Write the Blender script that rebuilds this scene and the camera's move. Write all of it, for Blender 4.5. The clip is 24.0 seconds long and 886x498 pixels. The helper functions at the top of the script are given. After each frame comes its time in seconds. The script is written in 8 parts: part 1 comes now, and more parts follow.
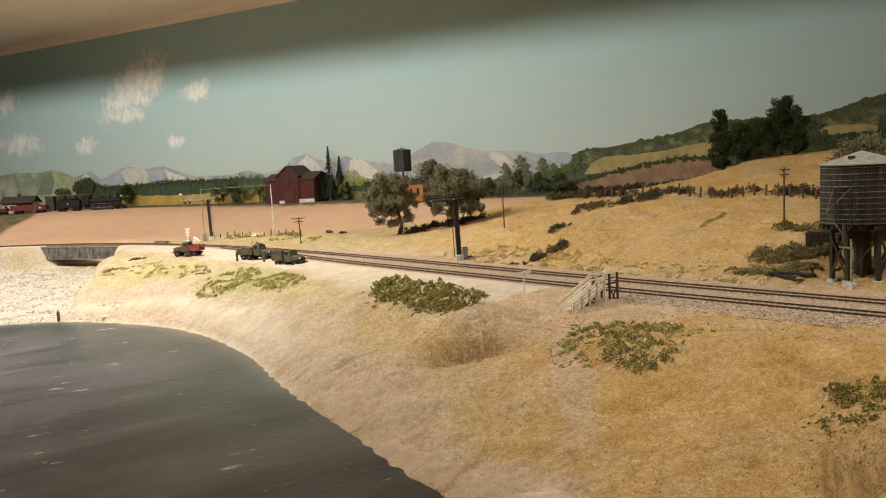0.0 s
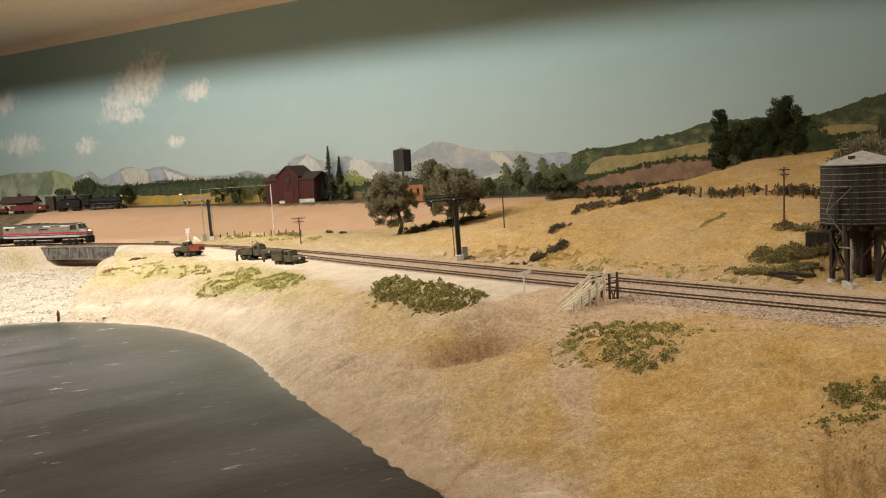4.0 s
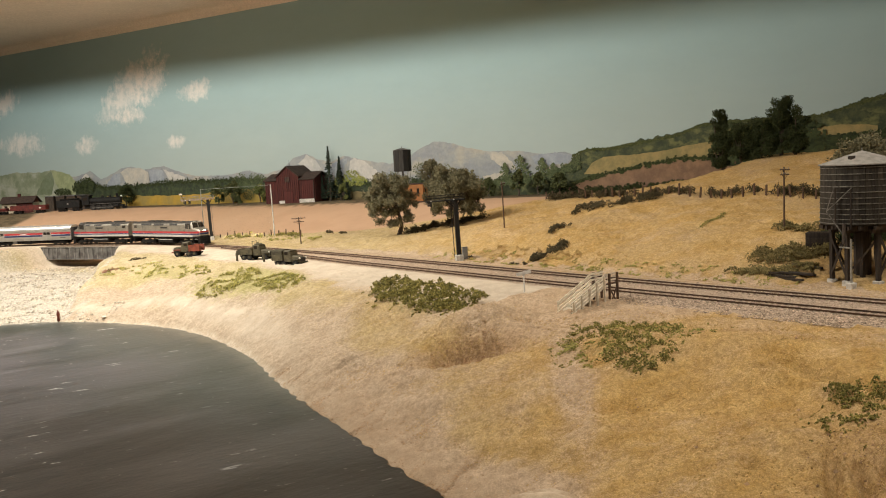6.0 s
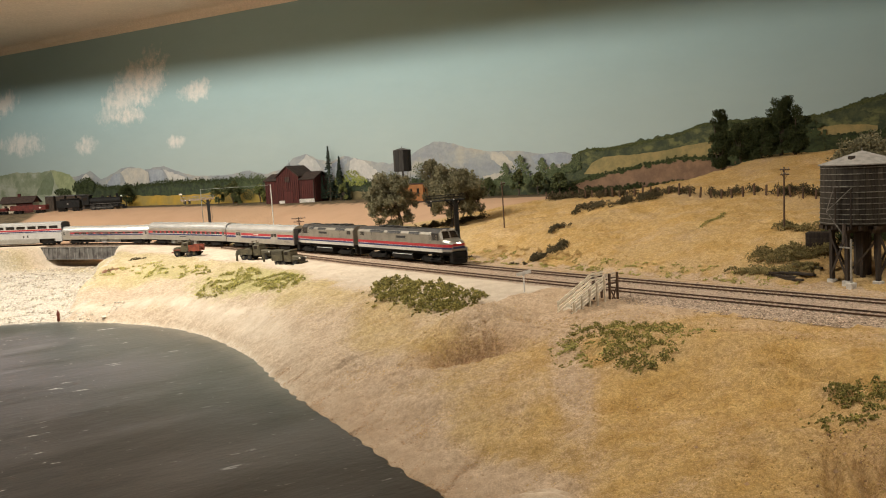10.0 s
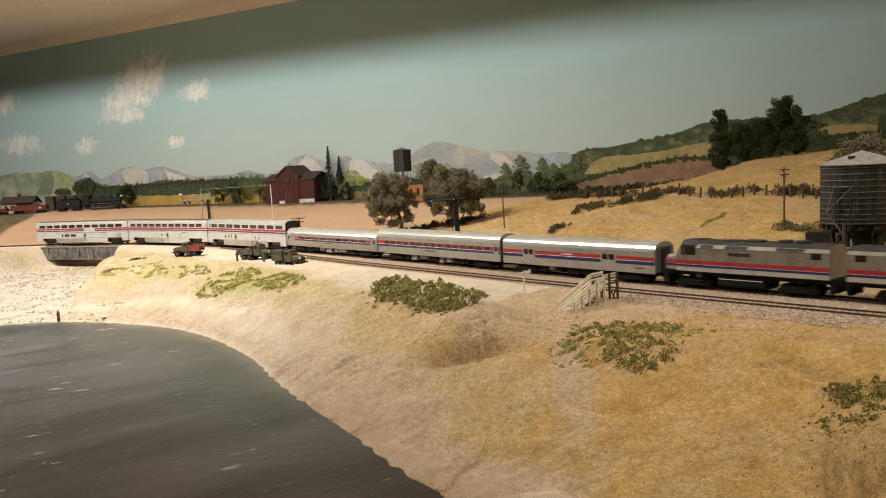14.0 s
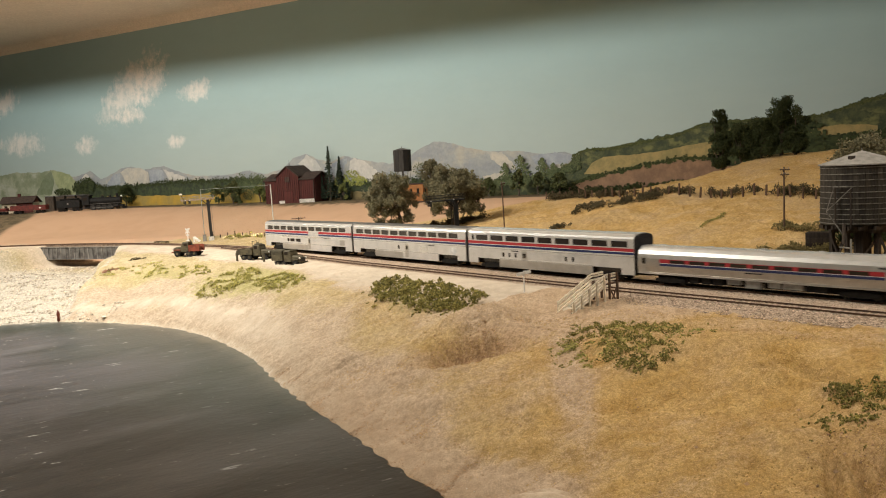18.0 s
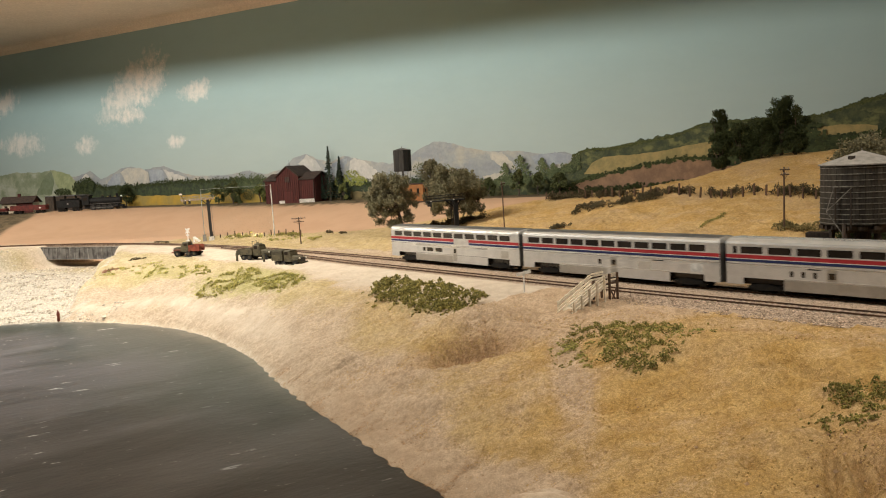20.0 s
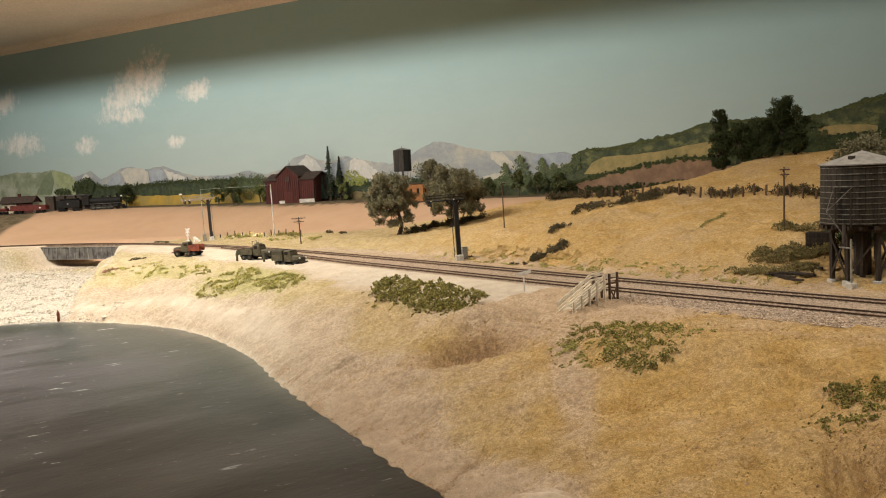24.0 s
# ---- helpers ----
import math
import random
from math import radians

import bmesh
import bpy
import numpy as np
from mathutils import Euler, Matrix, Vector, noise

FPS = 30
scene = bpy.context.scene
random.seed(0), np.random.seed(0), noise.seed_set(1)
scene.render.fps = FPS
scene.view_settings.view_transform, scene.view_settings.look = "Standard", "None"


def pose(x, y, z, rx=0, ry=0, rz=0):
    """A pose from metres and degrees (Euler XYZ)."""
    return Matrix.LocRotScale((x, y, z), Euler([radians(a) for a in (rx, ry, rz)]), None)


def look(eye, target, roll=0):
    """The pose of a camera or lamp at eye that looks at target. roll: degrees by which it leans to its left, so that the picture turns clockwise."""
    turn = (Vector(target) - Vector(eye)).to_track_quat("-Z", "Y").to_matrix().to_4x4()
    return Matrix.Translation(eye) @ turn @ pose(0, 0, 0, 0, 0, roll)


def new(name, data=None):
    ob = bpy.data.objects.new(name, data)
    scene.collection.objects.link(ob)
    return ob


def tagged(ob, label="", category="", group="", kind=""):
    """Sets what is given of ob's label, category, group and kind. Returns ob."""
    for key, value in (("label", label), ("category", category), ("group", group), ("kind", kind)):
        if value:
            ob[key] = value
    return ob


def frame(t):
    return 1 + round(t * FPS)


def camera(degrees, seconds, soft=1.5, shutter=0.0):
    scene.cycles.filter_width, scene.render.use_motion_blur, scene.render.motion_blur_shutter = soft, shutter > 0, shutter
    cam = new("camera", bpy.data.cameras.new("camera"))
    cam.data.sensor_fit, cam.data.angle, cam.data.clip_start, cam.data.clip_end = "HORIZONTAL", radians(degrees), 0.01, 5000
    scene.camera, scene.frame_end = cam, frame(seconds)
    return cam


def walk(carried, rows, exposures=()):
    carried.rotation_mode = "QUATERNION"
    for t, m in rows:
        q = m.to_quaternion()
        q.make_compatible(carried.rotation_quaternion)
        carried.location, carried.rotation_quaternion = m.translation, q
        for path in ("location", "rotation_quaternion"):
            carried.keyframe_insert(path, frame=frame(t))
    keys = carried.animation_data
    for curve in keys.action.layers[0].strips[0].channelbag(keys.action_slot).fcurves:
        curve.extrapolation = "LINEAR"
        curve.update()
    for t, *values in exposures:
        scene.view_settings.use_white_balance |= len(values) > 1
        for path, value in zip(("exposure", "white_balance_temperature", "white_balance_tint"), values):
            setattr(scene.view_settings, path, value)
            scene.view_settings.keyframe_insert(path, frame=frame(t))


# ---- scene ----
# A model railway on a shelf, seen from a fixed camera just above the lake. Metres; rail tops lie at z = 0.
SECONDS = 24.0
cam = camera(53.52, SECONDS, soft=1.0, shutter=0.5)
EYE = Vector((0.0, 0.0, 0.14883))
HOLD = look(EYE, EYE + Vector((0.0, math.cos(0.096173), -math.sin(0.096173))), -2.983)
walk(cam, [(0.0, HOLD), (SECONDS, HOLD)], [(0.0, 0.0), (SECONDS, 0.0)])

# ---- light: shaded strip lamps over the lake, behind the edge of a low soffit, and the dim room ----
world = bpy.data.worlds.new("room_air")
scene.world = world
world.use_nodes = True
world.node_tree.nodes["Background"].inputs["Color"].default_value = (1.0, 0.86, 0.68, 1)
world.node_tree.nodes["Background"].inputs["Strength"].default_value = 0.06


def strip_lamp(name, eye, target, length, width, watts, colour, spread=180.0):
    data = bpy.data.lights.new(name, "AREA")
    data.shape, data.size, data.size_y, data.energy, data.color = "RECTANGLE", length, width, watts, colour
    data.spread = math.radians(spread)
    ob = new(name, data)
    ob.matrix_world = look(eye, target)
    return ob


LAMP_WARM = (1.0, 0.945, 0.84)
strip_lamp("strip_lamp", (-0.95, 1.40, 0.83), (-0.70, 1.90, 0.05), 0.8, 0.08, 11.2, LAMP_WARM)
strip_lamp("strip_lamp", (-0.66, 1.18, 0.85), (-0.36, 1.66, 0.05), 0.3, 0.08, 9.1, LAMP_WARM, 165.0)
strip_lamp("strip_lamp", (0.38, 0.38, 0.95), (0.17, 0.64, 0.0), 0.5, 0.08, 2.9, LAMP_WARM, 115.0)
strip_lamp("strip_lamp", (0.78, 0.80, 0.85), (0.86, 1.50, 0.12), 0.4, 0.08, 1.8, LAMP_WARM, 150.0)
strip_lamp("strip_lamp", (-1.85, 1.95, 0.83), (-1.60, 2.55, 0.22), 0.8, 0.08, 13.5, LAMP_WARM)
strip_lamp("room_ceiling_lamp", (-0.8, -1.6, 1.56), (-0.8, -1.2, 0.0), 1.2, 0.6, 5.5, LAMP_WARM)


# ---- small helpers ----
def sstep(a, b, x):
    t = np.clip((np.asarray(x, float) - a) / (b - a), 0.0, 1.0)
    return t * t * (3 - 2 * t)


def mesh_of(name, verts, faces, material=None, smooth=False):
    me = bpy.data.meshes.new(name)
    me.from_pydata(verts, [], faces)
    if material:
        me.materials.append(material)
    if smooth:
        me.polygons.foreach_set("use_smooth", [True] * len(me.polygons))
    me.update()
    return me


def part(name, bm, material, parent, label="", smooth=False, at=None):
    """One mesh object under a thing or a part."""
    if isinstance(bm, bpy.types.Mesh):
        me = bm
    else:
        me = bpy.data.meshes.new(name)
        bm.to_mesh(me)
        bm.free()
        me.materials.append(material)
        if smooth:
            me.polygons.foreach_set("use_smooth", [True] * len(me.polygons))
    ob = new(name, me)
    if parent is not None:
        ob.parent = parent
    if at is not None:
        ob.matrix_basis = at
    if label:
        ob["label"] = label
    return ob


def thing(name, at, label, category, group="", kind=""):
    ob = new(name)
    ob.empty_display_size = 0.01
    ob.matrix_world = at
    return tagged(ob, label, category, group, kind)


def box(bm, x0, x1, y0, y1, z0, z1, bevel=0.0, m=None):
    vs = [bm.verts.new((x, y, z)) for x in (x0, x1) for y in (y0, y1) for z in (z0, z1)]
    fs = [bm.faces.new([vs[i] for i in f]) for f in ((0, 1, 3, 2), (4, 6, 7, 5), (0, 4, 5, 1), (2, 3, 7, 6), (0, 2, 6, 4), (1, 5, 7, 3))]
    if bevel:
        es = {e for f in fs for e in f.edges}
        r = bmesh.ops.bevel(bm, geom=list(es), offset=bevel, segments=1, affect="EDGES")
        vs = list({v for f in r["faces"] for v in f.verts} | {v for v in vs if v.is_valid})
    if m is not None:
        bmesh.ops.transform(bm, matrix=m, verts=[v for v in vs if v.is_valid])
    return bm


def boxed(*a, **k):
    return box(bmesh.new(), *a, **k)


def rod(bm, a, b, r0, r1=None, seg=8, cap=True):
    """A tapered round bar from a to b."""
    a, b = Vector(a), Vector(b)
    r1 = r0 if r1 is None else r1
    q = (b - a).to_track_quat("Z", "Y").to_matrix()
    rings = []
    for c, r in ((a, r0), (b, r1)):
        rings.append([bm.verts.new(c + q @ Vector((r * math.cos(2 * math.pi * i / seg), r * math.sin(2 * math.pi * i / seg), 0))) for i in range(seg)])
    for i in range(seg):
        j = (i + 1) % seg
        bm.faces.new((rings[0][i], rings[0][j], rings[1][j], rings[1][i]))
    if cap:
        bm.faces.new(rings[0][::-1])
        bm.faces.new(rings[1])
    return bm


def rodded(*a, **k):
    return rod(bmesh.new(), *a, **k)


def beam(bm, a, b, w, h):
    """A square bar from a to b, w wide and h high."""
    a, b = Vector(a), Vector(b)
    d = (b - a).normalized()
    side = d.cross(Vector((0, 0, 1)))
    side = side.normalized() if side.length > 1e-4 else Vector((1, 0, 0))
    up = side.cross(d)
    vs = [bm.verts.new(p + side * (w / 2 * i) + up * (h / 2 * j)) for p in (a, b) for i, j in ((-1, -1), (1, -1), (1, 1), (-1, 1))]
    for f in ((3, 2, 1, 0), (4, 5, 6, 7), (0, 1, 5, 4), (1, 2, 6, 5), (2, 3, 7, 6), (3, 0, 4, 7)):
        bm.faces.new([vs[i] for i in f])
    return bm


def loft(bm, rings, cap=True):
    """Rings of equal length joined into one skin."""
    rows = [[bm.verts.new(p) for p in r] for r in rings]
    n = len(rows[0])
    for a, b in zip(rows, rows[1:]):
        for i in range(n):
            j = (i + 1) % n
            bm.faces.new((a[i], a[j], b[j], b[i]))
    if cap:
        bm.faces.new(rows[0][::-1])
        bm.faces.new(rows[-1])
    bmesh.ops.recalc_face_normals(bm, faces=bm.faces[:])
    return bm


# ---- materials ----
def nodes_of(name):
    m = bpy.data.materials.new(name)
    m.use_nodes = True
    nt = m.node_tree
    return m, nt.nodes, nt.links, nt.nodes["Principled BSDF"]


def noise_node(nodes, links, scale, detail=4.0, rough=0.6, coord="Object", stretch=None, turn=0.0, shift=False):
    tc = nodes.new("ShaderNodeTexCoord")
    n = nodes.new("ShaderNodeTexNoise")
    n.inputs["Scale"].default_value, n.inputs["Detail"].default_value, n.inputs["Roughness"].default_value = scale, detail, rough
    if stretch:
        mp = nodes.new("ShaderNodeMapping")
        mp.vector_type = "TEXTURE"
        mp.inputs["Scale"].default_value = [1 / k for k in stretch]
        mp.inputs["Rotation"].default_value = (0, 0, radians(turn))
        links.new(tc.outputs[coord], mp.inputs["Vector"])
        links.new(mp.outputs["Vector"], n.inputs["Vector"])
    elif shift:
        mp = nodes.new("ShaderNodeMapping")
        mp.inputs["Location"].default_value = (3.173, 5.831, 1.719)
        links.new(tc.outputs[coord], mp.inputs["Vector"])
        links.new(mp.outputs["Vector"], n.inputs["Vector"])
    else:
        links.new(tc.outputs[coord], n.inputs["Vector"])
    return n


def mix_colour(nodes, links, fac, a, b, blend="MIX"):
    mx = nodes.new("ShaderNodeMix")
    mx.data_type, mx.blend_type = "RGBA", blend
    for key, value in ((0, fac), (6, a), (7, b)):
        if isinstance(value, bpy.types.NodeSocket):
            links.new(value, mx.inputs[key])
        elif key == 0:
            mx.inputs[key].default_value = value
        else:
            mx.inputs[key].default_value = (*value[:3], 1)
    return mx.outputs[2]


def ramp(nodes, links, fac, lo, hi):
    r = nodes.new("ShaderNodeMapRange")
    r.interpolation_type = "SMOOTHSTEP"
    r.inputs["From Min"].default_value, r.inputs["From Max"].default_value = lo, hi
    links.new(fac, r.inputs["Value"])
    return r.outputs["Result"]


def add_bump(nodes, links, bsdf, height, strength, distance):
    b = nodes.new("ShaderNodeBump")
    b.inputs["Strength"].default_value, b.inputs["Distance"].default_value = strength, distance
    links.new(height, b.inputs["Height"])
    links.new(b.outputs["Normal"], bsdf.inputs["Normal"])


def stuff_material(name, colour, dark=None, rough=0.75, metal=0.0, scale=120.0, fine=900.0, bump=0.3, depth=0.0004, stretch=None, vary=0.0, island=False, spec=0.35):
    """A surface with two scales of variation: stains (scale) and grain (fine), in metres."""
    m, nodes, links, bsdf = nodes_of(name)
    dark = dark or [c * 0.62 for c in colour]
    n1 = noise_node(nodes, links, scale, 4, 0.6, stretch=stretch)
    n2 = noise_node(nodes, links, fine, 3, 0.7, stretch=stretch)
    col = mix_colour(nodes, links, ramp(nodes, links, n1.outputs["Fac"], 0.38, 0.66), colour, dark)
    grain = mix_colour(nodes, links, n2.outputs["Fac"], [0.72] * 3, [1.28] * 3)
    col = mix_colour(nodes, links, 1.0, col, grain, "MULTIPLY")
    if vary:
        src = nodes.new("ShaderNodeNewGeometry" if island else "ShaderNodeObjectInfo").outputs["Random Per Island" if island else "Random"]
        r = nodes.new("ShaderNodeMapRange")
        r.inputs["To Min"].default_value, r.inputs["To Max"].default_value = 1 - vary, 1 + vary
        links.new(src, r.inputs["Value"])
        v = nodes.new("ShaderNodeVectorMath")
        v.operation = "SCALE"
        links.new(col, v.inputs[0])
        links.new(r.outputs["Result"], v.inputs["Scale"])
        col = v.outputs["Vector"]
    links.new(col, bsdf.inputs["Base Color"])
    bsdf.inputs["Roughness"].default_value, bsdf.inputs["Metallic"].default_value = rough, metal
    bsdf.inputs["Specular IOR Level"].default_value = spec
    if bump:
        add_bump(nodes, links, bsdf, n2.outputs["Fac"], bump, depth)
    return m


def glow_material(name, colour, strength):
    m, nodes, links, bsdf = nodes_of(name)
    bsdf.inputs["Base Color"].default_value = (*colour, 1)
    bsdf.inputs["Emission Color"].default_value = (*colour, 1)
    bsdf.inputs["Emission Strength"].default_value = strength
    return m


M_CONCRETE = stuff_material("pale_concrete", (0.62, 0.58, 0.52), rough=0.85, scale=150, fine=1500)
M_BLACK = stuff_material("black_metal", (0.022, 0.021, 0.02), rough=0.55, scale=200, fine=1500, bump=0.1)
M_UNDER = stuff_material("sooty_underframe", (0.012, 0.011, 0.010), (0.02, 0.017, 0.014), rough=0.85, scale=180, fine=1800, spec=0.1)
M_RAIL = stuff_material("rusty_rail", (0.105, 0.058, 0.034), (0.060, 0.034, 0.021), rough=0.9, metal=0.0, scale=90, fine=1200, bump=0.1)
M_TIE = stuff_material("creosoted_tie", (0.33, 0.245, 0.175), (0.19, 0.137, 0.095), rough=0.9, scale=220, fine=2200, vary=0.3)
M_TIES_FAR = stuff_material("creosoted_ties", (0.33, 0.245, 0.175), (0.19, 0.137, 0.095), rough=0.9, scale=220, fine=2200, vary=0.3, island=True)
M_DARKWOOD = stuff_material("dark_weathered_wood", (0.058, 0.042, 0.030), (0.030, 0.022, 0.017), rough=0.85, scale=150, fine=900, stretch=(3, 3, 0.4), vary=0.2)
M_PALEWOOD = stuff_material("bleached_wood", (0.72, 0.63, 0.49), (0.56, 0.47, 0.35), rough=0.85, scale=160, fine=1100, vary=0.18)
M_POLE = stuff_material("brown_pole_wood", (0.12, 0.070, 0.042), (0.06, 0.036, 0.024), rough=0.85, scale=160, fine=900, stretch=(3, 3, 0.4))
M_WHITE = stuff_material("white_paint", (0.8, 0.78, 0.74), (0.66, 0.63, 0.58), rough=0.55, scale=150, fine=1500, bump=0.05)
M_STONE = stuff_material("pale_stone", (0.66, 0.585, 0.47), (0.36, 0.31, 0.25), rough=0.9, scale=110, fine=900, vary=0.35, island=True)
M_BALLAST = stuff_material("ballast_stone", (0.55, 0.42, 0.31), (0.27, 0.19, 0.13), rough=0.9, scale=220, fine=1600, vary=0.5, island=True)
M_CLOD = stuff_material("brown_clods", (0.50, 0.325, 0.185), (0.38, 0.235, 0.13), rough=0.95, scale=60, fine=900, vary=0.3, island=True)
M_GRAIN = stuff_material("earth_grains", (0.56, 0.385, 0.20), (0.42, 0.275, 0.14), rough=0.95, scale=60, fine=900, vary=0.35, island=True)


# ---- the line: a long straight from the front, easing into a curve at the bridge ----
LINE = [(-4.6, 2.17), (-3.4, 2.24), (-2.2, 2.29), (-1.6, 2.30), (-1.29, 2.258), (-1.131, 2.231), (-0.978, 2.196), (-0.837, 2.139), (-0.707, 2.064), (-0.586, 1.975), (-0.473, 1.874), (-0.366, 1.765),
        (-0.265, 1.651), (-0.167, 1.533), (-0.072, 1.413), (0.022, 1.293), (0.115, 1.173), (0.209, 1.055), (0.305, 0.937), (0.404, 0.819), (0.5, 0.702), (0.6, 0.581), (1.0, 0.095), (1.6, -0.634), (2.2, -1.363), (2.6, -1.85)]


def spline(points, n=24):
    p, out = np.array(points, float), []
    for i in range(len(p) - 1):
        b, c = p[i], p[i + 1]
        k = np.linalg.norm(c - b)
        ta = (c - p[i - 1]) / (k + np.linalg.norm(b - p[i - 1])) * k if i else c - b
        tb = (p[i + 2] - b) / (k + np.linalg.norm(p[i + 2] - c)) * k if i + 2 < len(p) else c - b
        for u in np.linspace(0, 1, n, endpoint=False):
            out.append((2 * u**3 - 3 * u**2 + 1) * b + (u**3 - 2 * u**2 + u) * ta + (3 * u**2 - 2 * u**3) * c + (u**3 - u**2) * tb)
    return np.array(out + [p[-1]])


PATH = spline(LINE)
ARC = np.r_[0, np.cumsum(np.linalg.norm(np.diff(PATH, axis=0), axis=1))]
ARC = ARC - ARC[np.argmin(((PATH - np.array((-1.131, 2.231))) ** 2).sum(1))]
TAN = np.gradient(PATH, axis=0)
TAN = TAN / np.linalg.norm(TAN, axis=1)[:, None]


def on_line(s, lat=0.0):
    """Place and heading on the far track at arc length s, lat metres towards the lake."""
    p = np.array((np.interp(s, ARC, PATH[:, 0]), np.interp(s, ARC, PATH[:, 1])))
    t = np.array((np.interp(s, ARC, TAN[:, 0]), np.interp(s, ARC, TAN[:, 1])))
    t = t / np.linalg.norm(t)
    return p + np.array((t[1], -t[0])) * lat, t


def line_coords(x, y):
    """Arc length and sideways distance (towards the lake) of many points."""
    x, y = np.atleast_1d(x).astype(float), np.atleast_1d(y).astype(float)
    s, lat = np.empty(x.shape), np.empty(x.shape)
    for a in range(0, len(x), 20000):
        q = np.stack((x[a:a + 20000], y[a:a + 20000]), -1)
        i = ((q[:, None, 0] - PATH[None, ::2, 0]) ** 2 + (q[:, None, 1] - PATH[None, ::2, 1]) ** 2).argmin(1) * 2
        r = q - PATH[i]
        s[a:a + 20000] = ARC[i] + (r * TAN[i]).sum(1)
        lat[a:a + 20000] = r[:, 0] * TAN[i, 1] - r[:, 1] * TAN[i, 0]
    return s, lat


def near_lat(s):
    """The near track leaves the far one by a turnout beyond the bridge."""
    return 0.0625 * sstep(0.50, 1.40, s)


# ---- the ground ----
WATER_Z = -0.075
SHORE = spline([(-4.8, 1.0), (-1.9, 1.36), (-1.2, 1.40), (-0.862, 1.411), (-0.725, 1.412), (-0.633, 1.411), (-0.526, 1.37), (-0.414, 1.296), (-0.33, 1.201), (-0.244, 1.056), (-0.174, 0.893),
                (-0.124, 0.792), (-0.074, 0.694), (-0.039, 0.623), (-0.01, 0.571), (0.02, 0.50), (0.05, 0.40), (0.12, 0.2), (0.3, -0.2), (0.8, -1.6)], 36)
SHORE_T = np.gradient(SHORE, axis=0)
SHORE_T = SHORE_T / np.linalg.norm(SHORE_T, axis=1)[:, None]


def shore_distance(x, y):
    """Distance from the water's edge, positive on land."""
    x, y = np.atleast_1d(x).astype(float), np.atleast_1d(y).astype(float)
    out = np.empty(x.shape)
    for a in range(0, len(x), 20000):
        q = np.stack((x[a:a + 20000], y[a:a + 20000]), -1)
        d2 = (q[:, None, 0] - SHORE[None, :, 0]) ** 2 + (q[:, None, 1] - SHORE[None, :, 1]) ** 2
        i = d2.argmin(1)
        r = q - SHORE[i]
        side = SHORE_T[i, 0] * r[:, 1] - SHORE_T[i, 1] * r[:, 0]
        far = np.sqrt(d2[np.arange(len(i)), i])
        out[a:a + 20000] = np.where(far < 0.03, side, far * np.sign(side))
    return out


def waves(x, y, scale, seed):
    """A cheap smooth noise of unit size."""
    rng = np.random.RandomState(seed)
    out = 0.0
    for k in range(7):
        a, f = rng.uniform(0, math.tau), rng.uniform(0.6, 1.7) / scale
        out = out + np.sin((x * math.cos(a) + y * math.sin(a)) * f * math.tau + rng.uniform(0, math.tau) + 1.3 * np.sin((y * math.cos(a) - x * math.sin(a)) * f * 3.1 + k))
    return out / 3.2


def hump(x, y, cx, cy, rx, ry, turn=0.0):
    c, s = math.cos(radians(turn)), math.sin(radians(turn))
    u, v = ((x - cx) * c + (y - cy) * s) / rx, (-(x - cx) * s + (y - cy) * c) / ry
    return np.exp(-(u * u + v * v))


